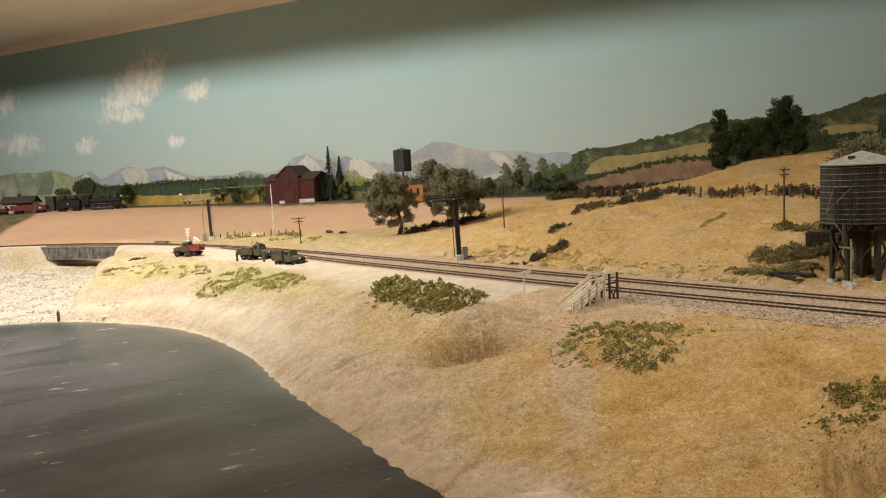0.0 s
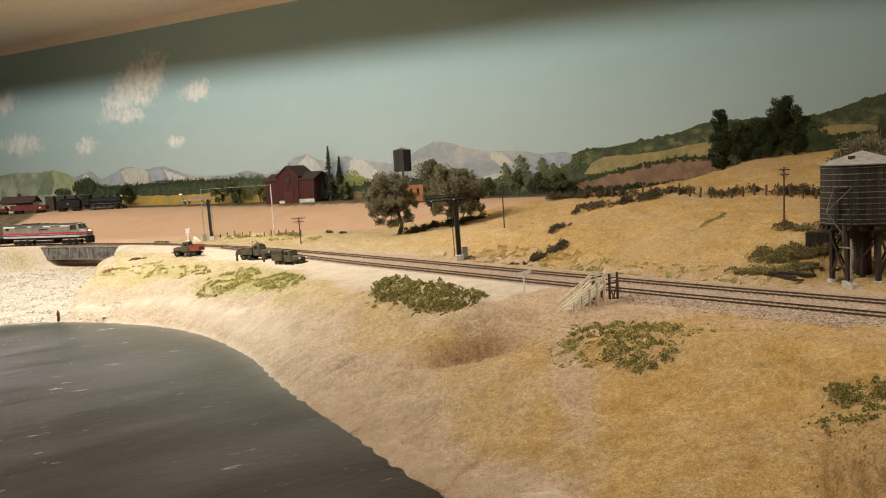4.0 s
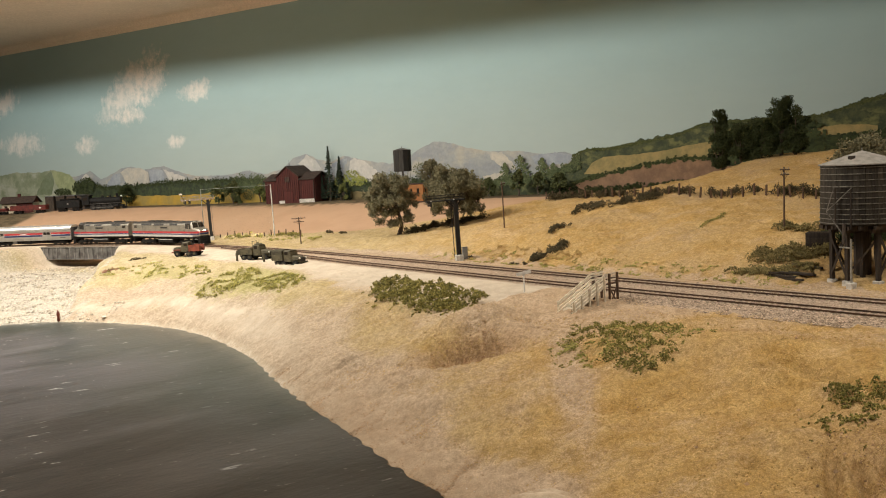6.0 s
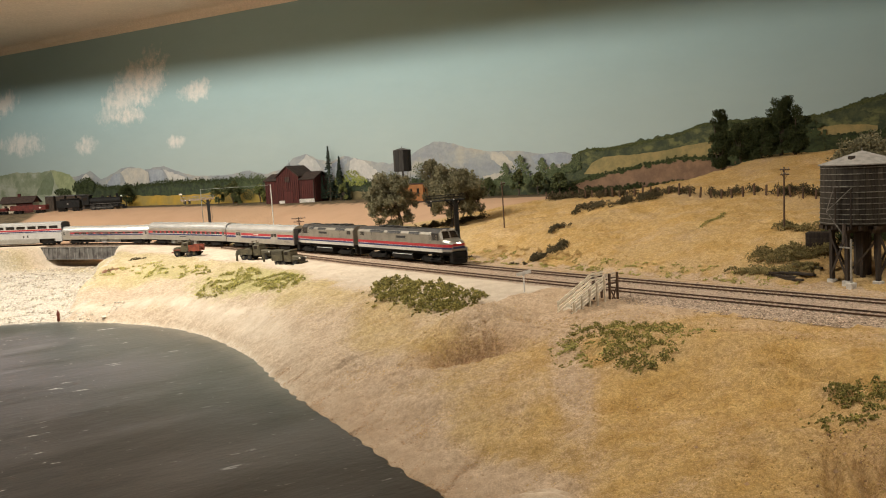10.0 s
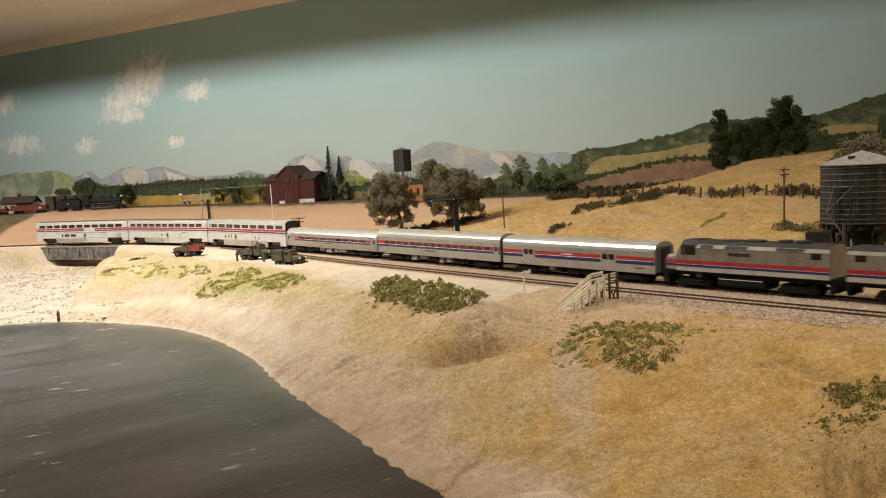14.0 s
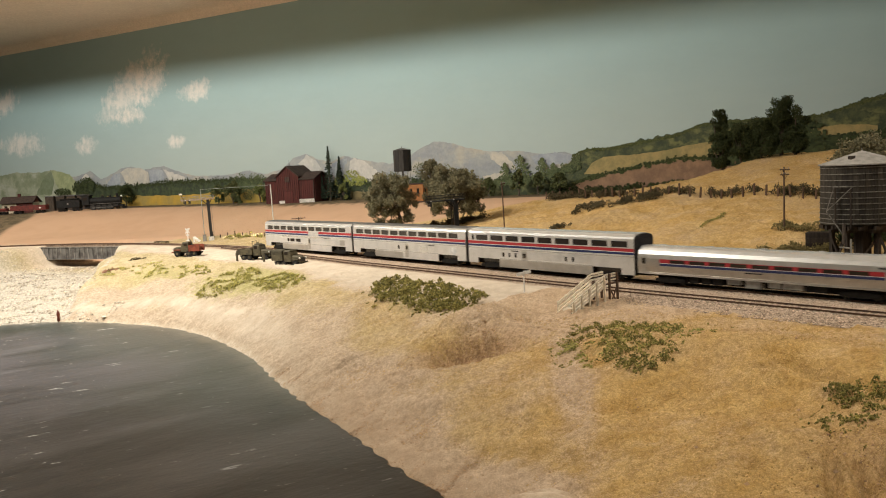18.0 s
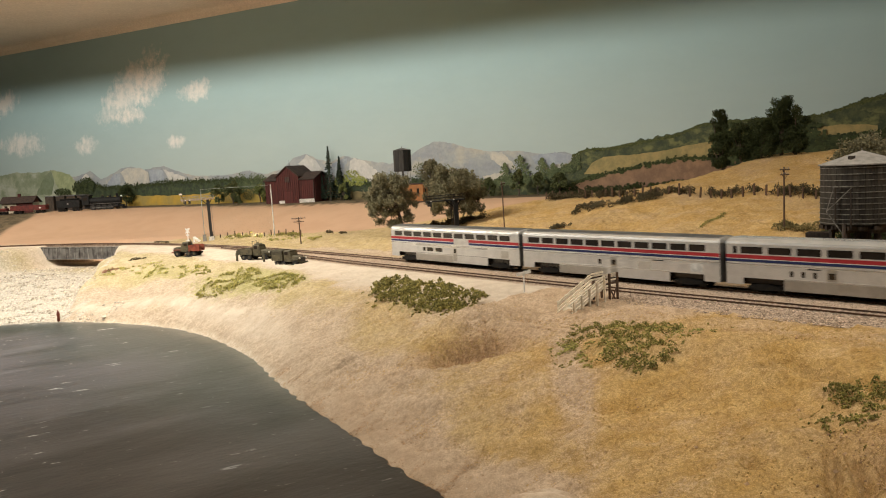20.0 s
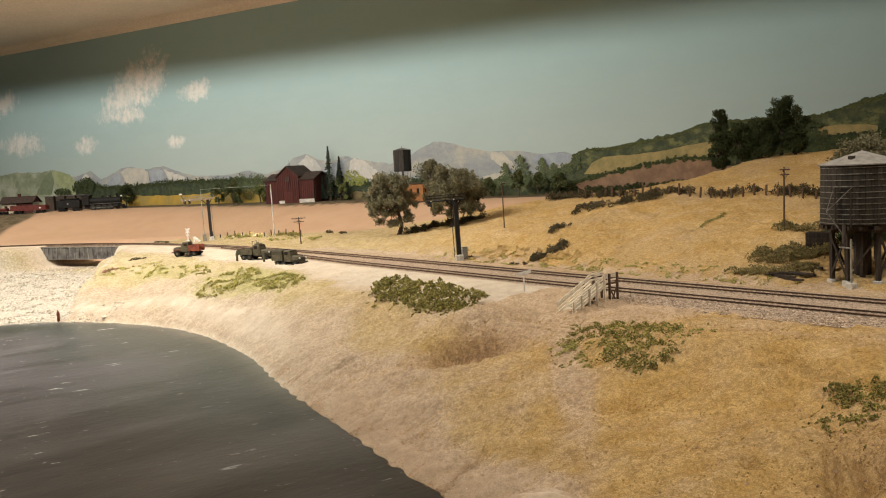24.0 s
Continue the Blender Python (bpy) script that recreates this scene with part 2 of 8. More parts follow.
def ground_height(x, y, fine=True):
    x, y = np.atleast_1d(x).astype(float), np.atleast_1d(y).astype(float)
    s, lat = line_coords(x, y)
    shore = shore_distance(x, y)
    shore = shore + 0.0018 * waves(x, y, 0.030, 95) * (np.abs(shore) < 0.03) * (1 - np.abs(shore) / 0.03)
    nl = near_lat(s)
    b = -lat
    # towards the lake: a shelf of road, then the bank
    front = np.maximum(lat - nl - 0.05, 0.0)
    road = 0.05 * sstep(0.5, 0.9, s) * (1 - 0.7 * sstep(1.6, 1.9, s))
    run = np.maximum(front - road, 0.0)
    land = np.maximum(shore, 0.0)
    u = land / (land + run + 1e-6)
    zf = -0.004 + (WATER_Z + 0.004) * (1 - u) ** 2.0
    zf = np.where(shore < 0, WATER_Z - 0.02 * sstep(0, 0.06, -shore), zf)
    zf = zf + sstep(0.02, 0.1, land) * sstep(0.03, 0.15, run) * (0.005 * waves(x, y, 0.35, 3) + 0.0042 * waves(x, y, 0.16, 13))
    zf = zf + 0.024 * hump(x, y, 0.03, 0.880, 0.05, 0.032) * sstep(0.02, 0.1, run) - 0.015 * hump(x, y, 0.018, 0.805, 0.045, 0.020)
    zf = zf + 0.020 * hump(x, y, 0.075, 0.455, 0.05, 0.04) + 0.010 * hump(x, y, 0.24, 0.66, 0.12, 0.05, -40)
    # behind the line: the hill, and the smooth brown slope up to the yard
    hill = 0.038 * sstep(0.035, 0.22, b) + 0.135 * np.clip(b - 0.2, 0, 0.27) + (0.02 + 0.185 * sstep(1.25, 1.62, s)) * np.maximum(b - 0.47, 0)
    hill = np.minimum(hill, 0.135)
    plain = 0.062 * sstep(0.25, 0.62, b) + 0.011 * hump(s, b, 0.62, 0.15, 0.22, 0.06) + 0.012 * hump(s, b, 0.85, 0.22, 0.15, 0.10)
    w = sstep(0.86, 1.42, s - 0.25 * np.maximum(b - 0.25, 0))
    zb = plain * (1 - w) + hill * w - 0.004
    zb = zb + 0.006 * sstep(0.08, 0.2, b) * w * waves(x, y, 0.3, 8)
    z = np.where(lat > 0, zf, zb)
    # the stream bed under the bridge, opening towards the lake
    right = -0.745 + 0.22 * (1.98 - y) + 0.012 * waves(x, y, 0.12, 61)
    left = -1.085 - 1.2 * (2.08 - y)
    inside = sstep(-0.025, 0.03, right - x) * sstep(-0.02, 0.04, x - left) * sstep(-0.16, -0.09, lat)
    bed = np.maximum(-0.058 - 0.012 * sstep(0.1, 0.5, lat) + 0.002 * waves(x, y, 0.09, 62), WATER_Z + 0.03 * np.maximum(shore, -0.01))
    z = np.where(bed < z, z + (bed - z) * inside, z)
    if fine:
        smooth_slope = brown_slope(s, lat)
        rough = (1 - smooth_slope) * sstep(-0.002, 0.02, shore) * (1 - 0.8 * ((lat > -0.03) & (lat < nl + 0.05)))
        z = z + rough * (0.0009 * waves(x, y, 0.030, 21) + 0.0009 * waves(x, y, 0.013, 34) + 0.0006 * waves(x, y, 0.007, 35) + 0.0016 * waves(x, y, 0.085, 5))
        near_bank = rough * sstep(1.05, 0.85, y)
        z = z + near_bank * (0.0006 * waves(x, y, 0.019, 36) + 0.0008 * np.abs(waves(x, y, 0.009, 37)))
        # an eroded ridge, a washed-out notch beside the ballast and runnels down the near corner
        z = z - 0.0095 * hump(x, y, 0.253, 0.597, 0.042, 0.006, -61) + 0.0055 * hump(x, y, 0.243, 0.586, 0.042, 0.008, -61) - 0.0075 * hump(x, y, 0.299, 0.758, 0.020, 0.0045, -22) - 0.0100 * hump(x, y, 0.170, 0.489, 0.0035, 0.0045)
        z = z - 0.0045 * hump(x, y, -0.090, 0.885, 0.050, 0.0055, 24) - 0.0035 * hump(x, y, -0.135, 0.960, 0.040, 0.005, 30)
        for k in range(4):
            z = z - 0.0140 * hump(x, y, 0.205 + 0.012 * k, 0.462 - 0.004 * k, 0.034, 0.0034, 68 + 9 * k)
        for k in range(8):
            z = z - 0.0085 * hump(x, y, -0.012 + 0.0082 * k, 0.826 + 0.005 * math.sin(2.2 * k), 0.013, 0.0026, 98 + 8 * math.sin(1.7 * k))
    # the bed of the line
    bedz = -0.0019
    edge = sstep(0.034, 0.060, np.where(lat > 0, lat - nl, b - 0.002))
    on_bridge = (s > 0.15) & (s < 0.42)
    z = np.where(on_bridge, z, bedz * (1 - edge) + z * edge)
    return z


def brown_slope(s, lat):
    """1 on the bare brown slope behind the line, 0 on scenery."""
    border = np.interp(s, [-0.2, 0.02, 0.07, 0.36, 0.50, 0.60, 0.80, 0.86, 1.08, 1.16, 1.30], [0.09, 0.08, 0.03, 0.05, 0.11, 0.15, 0.21, 0.34, 0.48, 0.57, 3.0])
    return sstep(0.0, 0.012, -lat - border) * (1 - sstep(1.25, 1.35, s))


def ground_at(x, y):
    return float(ground_height(np.array([x]), np.array([y]))[0])


def build_ground():
    xs = np.unique(np.round(np.r_[np.linspace(-4.8, -1.5, 34), np.arange(-1.5, -0.9, 0.010), np.arange(-0.9, -0.15, 0.0042), np.arange(-0.15, 0.50, 0.0028), np.arange(0.50, 0.75, 0.0055), np.arange(0.75, 1.2, 0.012), np.linspace(1.2, 2.6, 20)], 4))
    ys = np.unique(np.round(np.r_[np.linspace(-1.9, 0.3, 26), np.arange(0.3, 0.44, 0.005), np.arange(0.44, 0.98, 0.0028), np.arange(0.98, 1.44, 0.0042), np.arange(1.44, 2.5, 0.0085), np.arange(2.5, 3.7, 0.03), np.linspace(3.7, 5.5, 10)], 4))
    gx, gy = np.meshgrid(xs, ys)
    x, y = gx.ravel(), gy.ravel()
    z = ground_height(x, y)
    nx, ny = len(xs), len(ys)
    i = np.arange(nx * ny).reshape(ny, nx)
    quads = np.stack((i[:-1, :-1], i[:-1, 1:], i[1:, 1:], i[1:, :-1]), -1).reshape(-1, 4)
    keep = (y[quads] < 2.52 - 0.63 * x[quads]).all(1)
    me = mesh_of("ground", np.stack((x, y, z), -1).tolist(), quads[keep].tolist(), M_GROUND, True)
    s, lat = line_coords(x, y)
    shore = shore_distance(x, y)
    nl = near_lat(s)
    n1, n2 = waves(x, y, 0.16, 51), waves(x, y, 0.05, 52)
    front = lat - nl
    road = sstep(0.012, 0.020, front) * (1 - sstep(0.10 - 0.025 * (s < 1.5), 0.17 - 0.035 * (s < 1.5), front + 0.02 * n1)) * sstep(0.3, 0.6, s) * (1 - 0.85 * sstep(1.92, 2.05, s))
    road = np.maximum(road, 0.8 * hump(x, y, 0.08, 0.88, 0.06, 0.10, 40) * (lat > 0))
    road = np.maximum(road, 0.65 * hump(x, y, 0.098, 0.70, 0.016, 0.13, -4))
    beach = (1 - sstep(0.025, 0.085 + 0.04 * sstep(0.52, 0.68, y) + 0.03 * sstep(0.65, 1.1, y), shore + 0.03 * n1)) * (lat > 0)
    bed = sstep(-0.030, -0.024, lat + 0.003 * n2) * (1 - sstep(0.0, 0.008, front + 0.003 * n2 - 0.017 - 0.032 * sstep(1.86, 2.0, s)))
    wash = sstep(-0.03, 0.03, -0.745 + 0.22 * (1.98 - y) + 0.03 * n2 - x) * sstep(0.06, 0.16, lat)
    road = np.maximum(road, sstep(0.030, 0.036, -lat) * (1 - sstep(0.045, 0.085, -lat + 0.012 * n2)) * (s > 1.0))
    road = np.maximum(road, 0.9 * (s < 0.47) * sstep(-0.10, -0.07, lat) * (1 - sstep(0.02, 0.10, lat + 0.02 * n1)))
    from_wall = 2.073 - 0.533 * x - 0.8461 * y
    yard = np.maximum(sstep(-1.305, -1.325, x + 0.01 * n1) * sstep(0.10, 0.16, -lat), 1 - sstep(0.13, 0.17, from_wall + 0.012 * n2)) * (s < 1.22) * (lat < 0)
    pale = np.where(lat > 0, sstep(0.16, -0.30, x), 0.12 + 0.6 * sstep(0.16, -0.20, x))
    slump = hump(x, y, 0.02, 0.815, 0.05, 0.022) + 0.8 * hump(x, y, 0.262, 0.455, 0.05, 0.06) + 0.6 * hump(x, y, 0.23, 0.70, 0.06, 0.012, -35)
    moss = 0.75 * (hump(x, y, -0.338, 1.372, 0.10, 0.075, -48) + hump(x, y, -0.245, 1.292, 0.09, 0.05, -50) + hump(x, y, -0.50, 1.54, 0.13, 0.06, -42) + 0.8 * hump(x, y, -0.02, 1.0, 0.09, 0.05, -40)
                    + 0.65 * hump(x, y, 0.150, 0.735, 0.06, 0.05) + 0.5 * hump(x, y, 0.27, 0.535, 0.045, 0.04) + 0.5 * hump(x, y, 0.40, 1.04, 0.06, 0.05) + 0.9 * hump(x, y, 0.395, 1.272, 0.034, 0.006, 46) + 0.6 * hump(x, y, -0.30, 1.93, 0.2, 0.03, -38)) * (bed < 0.3)
    attr = me.color_attributes.new("cover_more", "FLOAT_COLOR", "POINT")
    attr.data.foreach_set("color", np.stack((np.clip(yard, 0, 1), pale, np.clip(slump, 0, 1), np.clip(moss, 0, 1)), -1).astype(np.float32).ravel())
    # a pale worn ledge along the far beach, and the crumbly rim of sand at the water
    ledge = np.exp(-((shore - 0.042 - 0.010 * n1) / 0.016) ** 2) * sstep(-0.12, -0.30, x) * (lat > 0) * (0.75 + 0.25 * n2)
    rim = sstep(-0.004, 0.000, shore) * (1 - sstep(0.003, 0.0085, shore + 0.003 * n2)) * sstep(0.72, 0.98, y)
    ledge = np.maximum(ledge, 0.8 * road * (lat > 0) * (s < 1.80))
    # a darker brown band of ground along the near shore
    shore_dark = 0.4 * (1 - sstep(0.008, 0.075, shore + 0.022 * n1 + 0.012 * n2)) * sstep(0.95, 0.74, y) * (lat > 0)
    attr = me.color_attributes.new("cover_rim", "FLOAT_COLOR", "POINT")
    attr.data.foreach_set("color", np.stack((np.clip(ledge, 0, 0.95), np.clip(rim, 0, 0.9), np.clip(shore_dark, 0, 1), 0 * rim), -1).astype(np.float32).ravel())
    attr = me.color_attributes.new("cover", "FLOAT_COLOR", "POINT")
    cover = np.stack((np.clip(np.maximum(road, beach * 0.85), 0, 1), brown_slope(s, lat), np.clip(bed, 0, 1), np.clip(wash, 0, 1)), -1)
    attr.data.foreach_set("color", cover.astype(np.float32).ravel())
    return tagged(new("ground", me), "sandy model landscape with yellow turf, dirt and a bare brown slope", "ground", kind="structure")


def ground_material():
    m, nodes, links, bsdf = nodes_of("scenic_ground")
    at = nodes.new("ShaderNodeAttribute")
    at.attribute_name = "cover"
    sep = nodes.new("ShaderNodeSeparateColor")
    links.new(at.outputs["Color"], sep.inputs["Color"])
    big = noise_node(nodes, links, 9, 5, 0.65, shift=True)
    mid = noise_node(nodes, links, 38, 5, 0.7, shift=True)
    small = noise_node(nodes, links, 260, 4, 0.75, shift=True)
    fine = noise_node(nodes, links, 900, 3, 0.8, shift=True)
    straw = mix_colour(nodes, links, ramp(nodes, links, mid.outputs["Fac"], 0.36, 0.62), (0.580, 0.378, 0.148), (0.480, 0.292, 0.092))
    straw = mix_colour(nodes, links, ramp(nodes, links, big.outputs["Fac"], 0.46, 0.62), straw, (0.52, 0.345, 0.150))
    dirt = mix_colour(nodes, links, ramp(nodes, links, mid.outputs["Fac"], 0.35, 0.65), (0.59, 0.430, 0.285), (0.50, 0.352, 0.220))
    more = nodes.new("ShaderNodeAttribute")
    more.attribute_name = "cover_more"
    sep2 = nodes.new("ShaderNodeSeparateColor")
    links.new(more.outputs["Color"], sep2.inputs["Color"])
    pale = mix_colour(nodes, links, ramp(nodes, links, mid.outputs["Fac"], 0.40, 0.62), (0.52, 0.425, 0.255), (0.43, 0.350, 0.185))
    straw = mix_colour(nodes, links, sep2.outputs["Green"], straw, pale)
    grey_dirt = mix_colour(nodes, links, ramp(nodes, links, mid.outputs["Fac"], 0.35, 0.65), (0.54, 0.430, 0.315), (0.45, 0.350, 0.250))
    dirt = mix_colour(nodes, links, sep2.outputs["Green"], dirt, grey_dirt)
    moss = mix_colour(nodes, links, ramp(nodes, links, mid.outputs["Fac"], 0.40, 0.60), (0.36, 0.320, 0.14), (0.46, 0.395, 0.20))
    # dirt shows in worn patches; its border is ragged
    ragged = nodes.new("ShaderNodeMath")
    ragged.operation = "MULTIPLY_ADD"
    patch = noise_node(nodes, links, 17, 5, 0.7, shift=True)
    links.new(patch.outputs["Fac"], ragged.inputs[0])
    ragged.inputs[1].default_value = 1.1
    links.new(sep.outputs["Red"], ragged.inputs[2])
    dither = nodes.new("ShaderNodeMath")
    dither.operation = "MULTIPLY_ADD"
    links.new(fine.outputs["Fac"], dither.inputs[0])
    dither.inputs[1].default_value = 0.9
    links.new(ragged.outputs[0], dither.inputs[2])
    col = mix_colour(nodes, links, ramp(nodes, links, dither.outputs[0], 0.94, 1.46), straw, dirt)
    speck = noise_node(nodes, links, 120, 4, 0.75, shift=True)
    mossy = nodes.new("ShaderNodeMath")
    mossy.operation = "MULTIPLY_ADD"
    links.new(speck.outputs["Fac"], mossy.inputs[0])
    mossy.inputs[1].default_value = 1.3
    links.new(more.outputs["Alpha"], mossy.inputs[2])
    col = mix_colour(nodes, links, ramp(nodes, links, mossy.outputs[0], 1.02, 1.45), col, moss)
    earth = mix_colour(nodes, links, ramp(nodes, links, small.outputs["Fac"], 0.35, 0.65), (0.34, 0.205, 0.11), (0.44, 0.285, 0.16))
    col = mix_colour(nodes, links, sep2.outputs["Blue"], col, earth)
    fleck = mix_colour(nodes, links, ramp(nodes, links, small.outputs["Fac"], 0.38, 0.60), [0.82, 0.80, 0.77], [1.12] * 3)
    col = mix_colour(nodes, links, 1.0, col, fleck, "MULTIPLY")
    grain = mix_colour(nodes, links, ramp(nodes, links, fine.outputs["Fac"], 0.34, 0.66), [0.80] * 3, [1.16] * 3)
    col = mix_colour(nodes, links, 1.0, col, grain, "MULTIPLY")
    rim = nodes.new("ShaderNodeAttribute")
    rim.attribute_name = "cover_rim"
    sep3 = nodes.new("ShaderNodeSeparateColor")
    links.new(rim.outputs["Color"], sep3.inputs["Color"])
    ledge = mix_colour(nodes, links, ramp(nodes, links, mid.outputs["Fac"], 0.36, 0.64), (0.69, 0.595, 0.47), (0.60, 0.50, 0.385))
    col = mix_colour(nodes, links, sep3.outputs["Red"], col, ledge)
    col = mix_colour(nodes, links, sep3.outputs["Green"], col, mix_colour(nodes, links, ramp(nodes, links, small.outputs["Fac"], 0.38, 0.62), (0.70, 0.61, 0.48), (0.46, 0.36, 0.26)))
    col = mix_colour(nodes, links, sep3.outputs["Blue"], col, mix_colour(nodes, links, ramp(nodes, links, small.outputs["Fac"], 0.36, 0.64), (0.52, 0.375, 0.25), (0.40, 0.275, 0.175)))
    stones = mix_colour(nodes, links, ramp(nodes, links, small.outputs["Fac"], 0.38, 0.62), (0.42, 0.375, 0.31), (0.62, 0.56, 0.47))
    col = mix_colour(nodes, links, at.outputs["Alpha"], col, stones)
    ballast = mix_colour(nodes, links, ramp(nodes, links, small.outputs["Fac"], 0.35, 0.68), (0.38, 0.28, 0.20), (0.58, 0.445, 0.33))
    col = mix_colour(nodes, links, sep.outputs["Blue"], col, ballast)
    brown = mix_colour(nodes, links, ramp(nodes, links, big.outputs["Fac"], 0.4, 0.65), (0.53, 0.34, 0.218), (0.495, 0.315, 0.198))
    col = mix_colour(nodes, links, sep.outputs["Green"], col, brown)
    cinder = mix_colour(nodes, links, ramp(nodes, links, mid.outputs["Fac"], 0.40, 0.62), (0.17, 0.125, 0.075), (0.09, 0.07, 0.042))
    col = mix_colour(nodes, links, sep2.outputs["Red"], col, cinder)
    links.new(col, bsdf.inputs["Base Color"])
    bsdf.inputs["Roughness"].default_value = 0.95
    bsdf.inputs["Specular IOR Level"].default_value = 0.15
    hgt = nodes.new("ShaderNodeMath")
    hgt.operation = "MULTIPLY_ADD"
    links.new(small.outputs["Fac"], hgt.inputs[0])
    hgt.inputs[1].default_value = 1.2
    links.new(fine.outputs["Fac"], hgt.inputs[2])
    flat = nodes.new("ShaderNodeMath")
    flat.operation = "MULTIPLY"
    inv = nodes.new("ShaderNodeMath")
    inv.operation = "SUBTRACT"
    inv.inputs[0].default_value = 1.0
    links.new(sep.outputs["Green"], inv.inputs[1])
    links.new(inv.outputs[0], flat.inputs[0])
    links.new(hgt.outputs[0], flat.inputs[1])
    add_bump(nodes, links, bsdf, flat.outputs[0], 0.9, 0.0012)
    return m


M_GROUND = ground_material()
build_ground()


def water_material():
    m, nodes, links, bsdf = nodes_of("lake_water")
    at = nodes.new("ShaderNodeAttribute")
    at.attribute_name = "offshore"
    sep = nodes.new("ShaderNodeSeparateColor")
    links.new(at.outputs["Color"], sep.inputs["Color"])
    swell = noise_node(nodes, links, 5.0, 5, 0.62, stretch=(0.55, 1.7, 1.0), turn=38)
    cloudy = noise_node(nodes, links, 12.0, 5, 0.65, stretch=(0.6, 1.5, 1.0), turn=42)
    ripple = noise_node(nodes, links, 60, 4, 0.65, stretch=(0.7, 1.4, 1.0), turn=35)
    flecks = noise_node(nodes, links, 52, 3, 0.7, stretch=(0.50, 1.9, 1.0), turn=30)
    spots = noise_node(nodes, links, 190, 1, 0.5)
    grit = noise_node(nodes, links, 420, 2, 0.6)
    # dark brown near, paler and greyer far off: distance haze put into the colour
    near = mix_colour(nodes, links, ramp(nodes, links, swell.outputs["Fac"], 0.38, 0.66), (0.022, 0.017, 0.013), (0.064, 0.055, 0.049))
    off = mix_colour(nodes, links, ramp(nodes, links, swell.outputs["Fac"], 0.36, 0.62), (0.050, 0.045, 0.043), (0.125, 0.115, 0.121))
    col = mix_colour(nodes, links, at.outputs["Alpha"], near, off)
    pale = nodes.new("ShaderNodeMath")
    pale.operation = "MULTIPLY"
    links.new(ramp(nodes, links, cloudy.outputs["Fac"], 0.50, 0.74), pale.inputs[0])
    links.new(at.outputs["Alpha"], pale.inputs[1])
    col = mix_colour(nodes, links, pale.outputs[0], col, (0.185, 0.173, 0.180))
    # greener over the shallows, a grey-green film at the very edge
    col = mix_colour(nodes, links, sep.outputs["Red"], col, (0.045, 0.052, 0.040))
    col = mix_colour(nodes, links, sep.outputs["Green"], col, (0.20, 0.185, 0.145))
    col = mix_colour(nodes, links, 1.0, col, mix_colour(nodes, links, grit.outputs["Fac"], [0.70] * 3, [1.30] * 3), "MULTIPLY")
    for n, lo, hi, paint in ((flecks, 0.665, 0.71, (0.70, 0.69, 0.65)), (spots, 0.760, 0.79, (0.62, 0.60, 0.55))):
        fac = nodes.new("ShaderNodeMath")
        fac.operation = "MULTIPLY"
        links.new(ramp(nodes, links, n.outputs["Fac"], lo, hi), fac.inputs[0])
        links.new(sep.outputs["Blue"], fac.inputs[1])
        col = mix_colour(nodes, links, fac.outputs[0], col, paint)
    links.new(col, bsdf.inputs["Base Color"])
    bsdf.inputs["Roughness"].default_value = 0.30
    bsdf.inputs["IOR"].default_value = 1.33
    add_bump(nodes, links, bsdf, ripple.outputs["Fac"], 0.16, 0.003)
    return m


def build_water():
    xs = np.unique(np.r_[np.linspace(-4.8, -1.5, 30), np.arange(-1.5, 0.3, 0.014), np.linspace(0.3, 0.9, 12)])
    ys = np.unique(np.r_[np.linspace(-1.9, 0.3, 20), np.arange(0.3, 1.6, 0.014)])
    gx, gy = np.meshgrid(xs, ys)
    x, y = gx.ravel(), gy.ravel()
    d = -shore_distance(x, y)
    n = len(xs)
    faces = [(j * n + i, j * n + i + 1, (j + 1) * n + i + 1, (j + 1) * n + i) for j in range(len(ys) - 1) for i in range(n - 1) if d[j * n + i] > -0.08]
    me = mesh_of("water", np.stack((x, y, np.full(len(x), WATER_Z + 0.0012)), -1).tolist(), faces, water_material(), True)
    shallow = 0.7 * (1 - sstep(0.03, 0.26, d + 0.05 * waves(x, y, 0.3, 91))) * sstep(0.62, 1.0, y)
    film = 0.55 * (1 - sstep(0.0, 0.022, d + 0.004 * waves(x, y, 0.08, 92))) * sstep(0.70, 1.0, y)
    open_water = 0.35 + 0.65 * sstep(-0.25, -0.50, x + 0.1 * waves(x, y, 0.3, 93))
    attr = me.color_attributes.new("offshore", "FLOAT_COLOR", "POINT")
    # alpha grows away from the camera and drives the painted haze
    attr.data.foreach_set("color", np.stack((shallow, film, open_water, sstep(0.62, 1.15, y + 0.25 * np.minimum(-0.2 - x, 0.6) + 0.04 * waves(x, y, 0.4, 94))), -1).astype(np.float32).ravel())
    return tagged(new("water", me), "dark glossy painted lake water with white ripple flecks", "water", kind="structure")


build_water()

# ---- room: painted backdrop wall, soffit, and the plain shell behind the camera ----
WALL_DIR = Vector((0.8461, -0.5330, 0.0))
WALL_IN = Vector((-0.5330, -0.8461, 0.0))
WALL_AT = Vector((0.0, 2.45, 0.0))
SOFFIT_Z = 0.690


def on_wall(u, z, off=0.0):
    return WALL_AT + WALL_DIR * u + WALL_IN * off + Vector((0, 0, z))


def wall_frame(off=0.0):
    """Axes on the wall: x along it, y out of it, z up."""
    m = Matrix((WALL_DIR, WALL_IN, (0, 0, 1))).transposed().to_4x4()
    m.translation = WALL_AT + WALL_IN * off
    return m


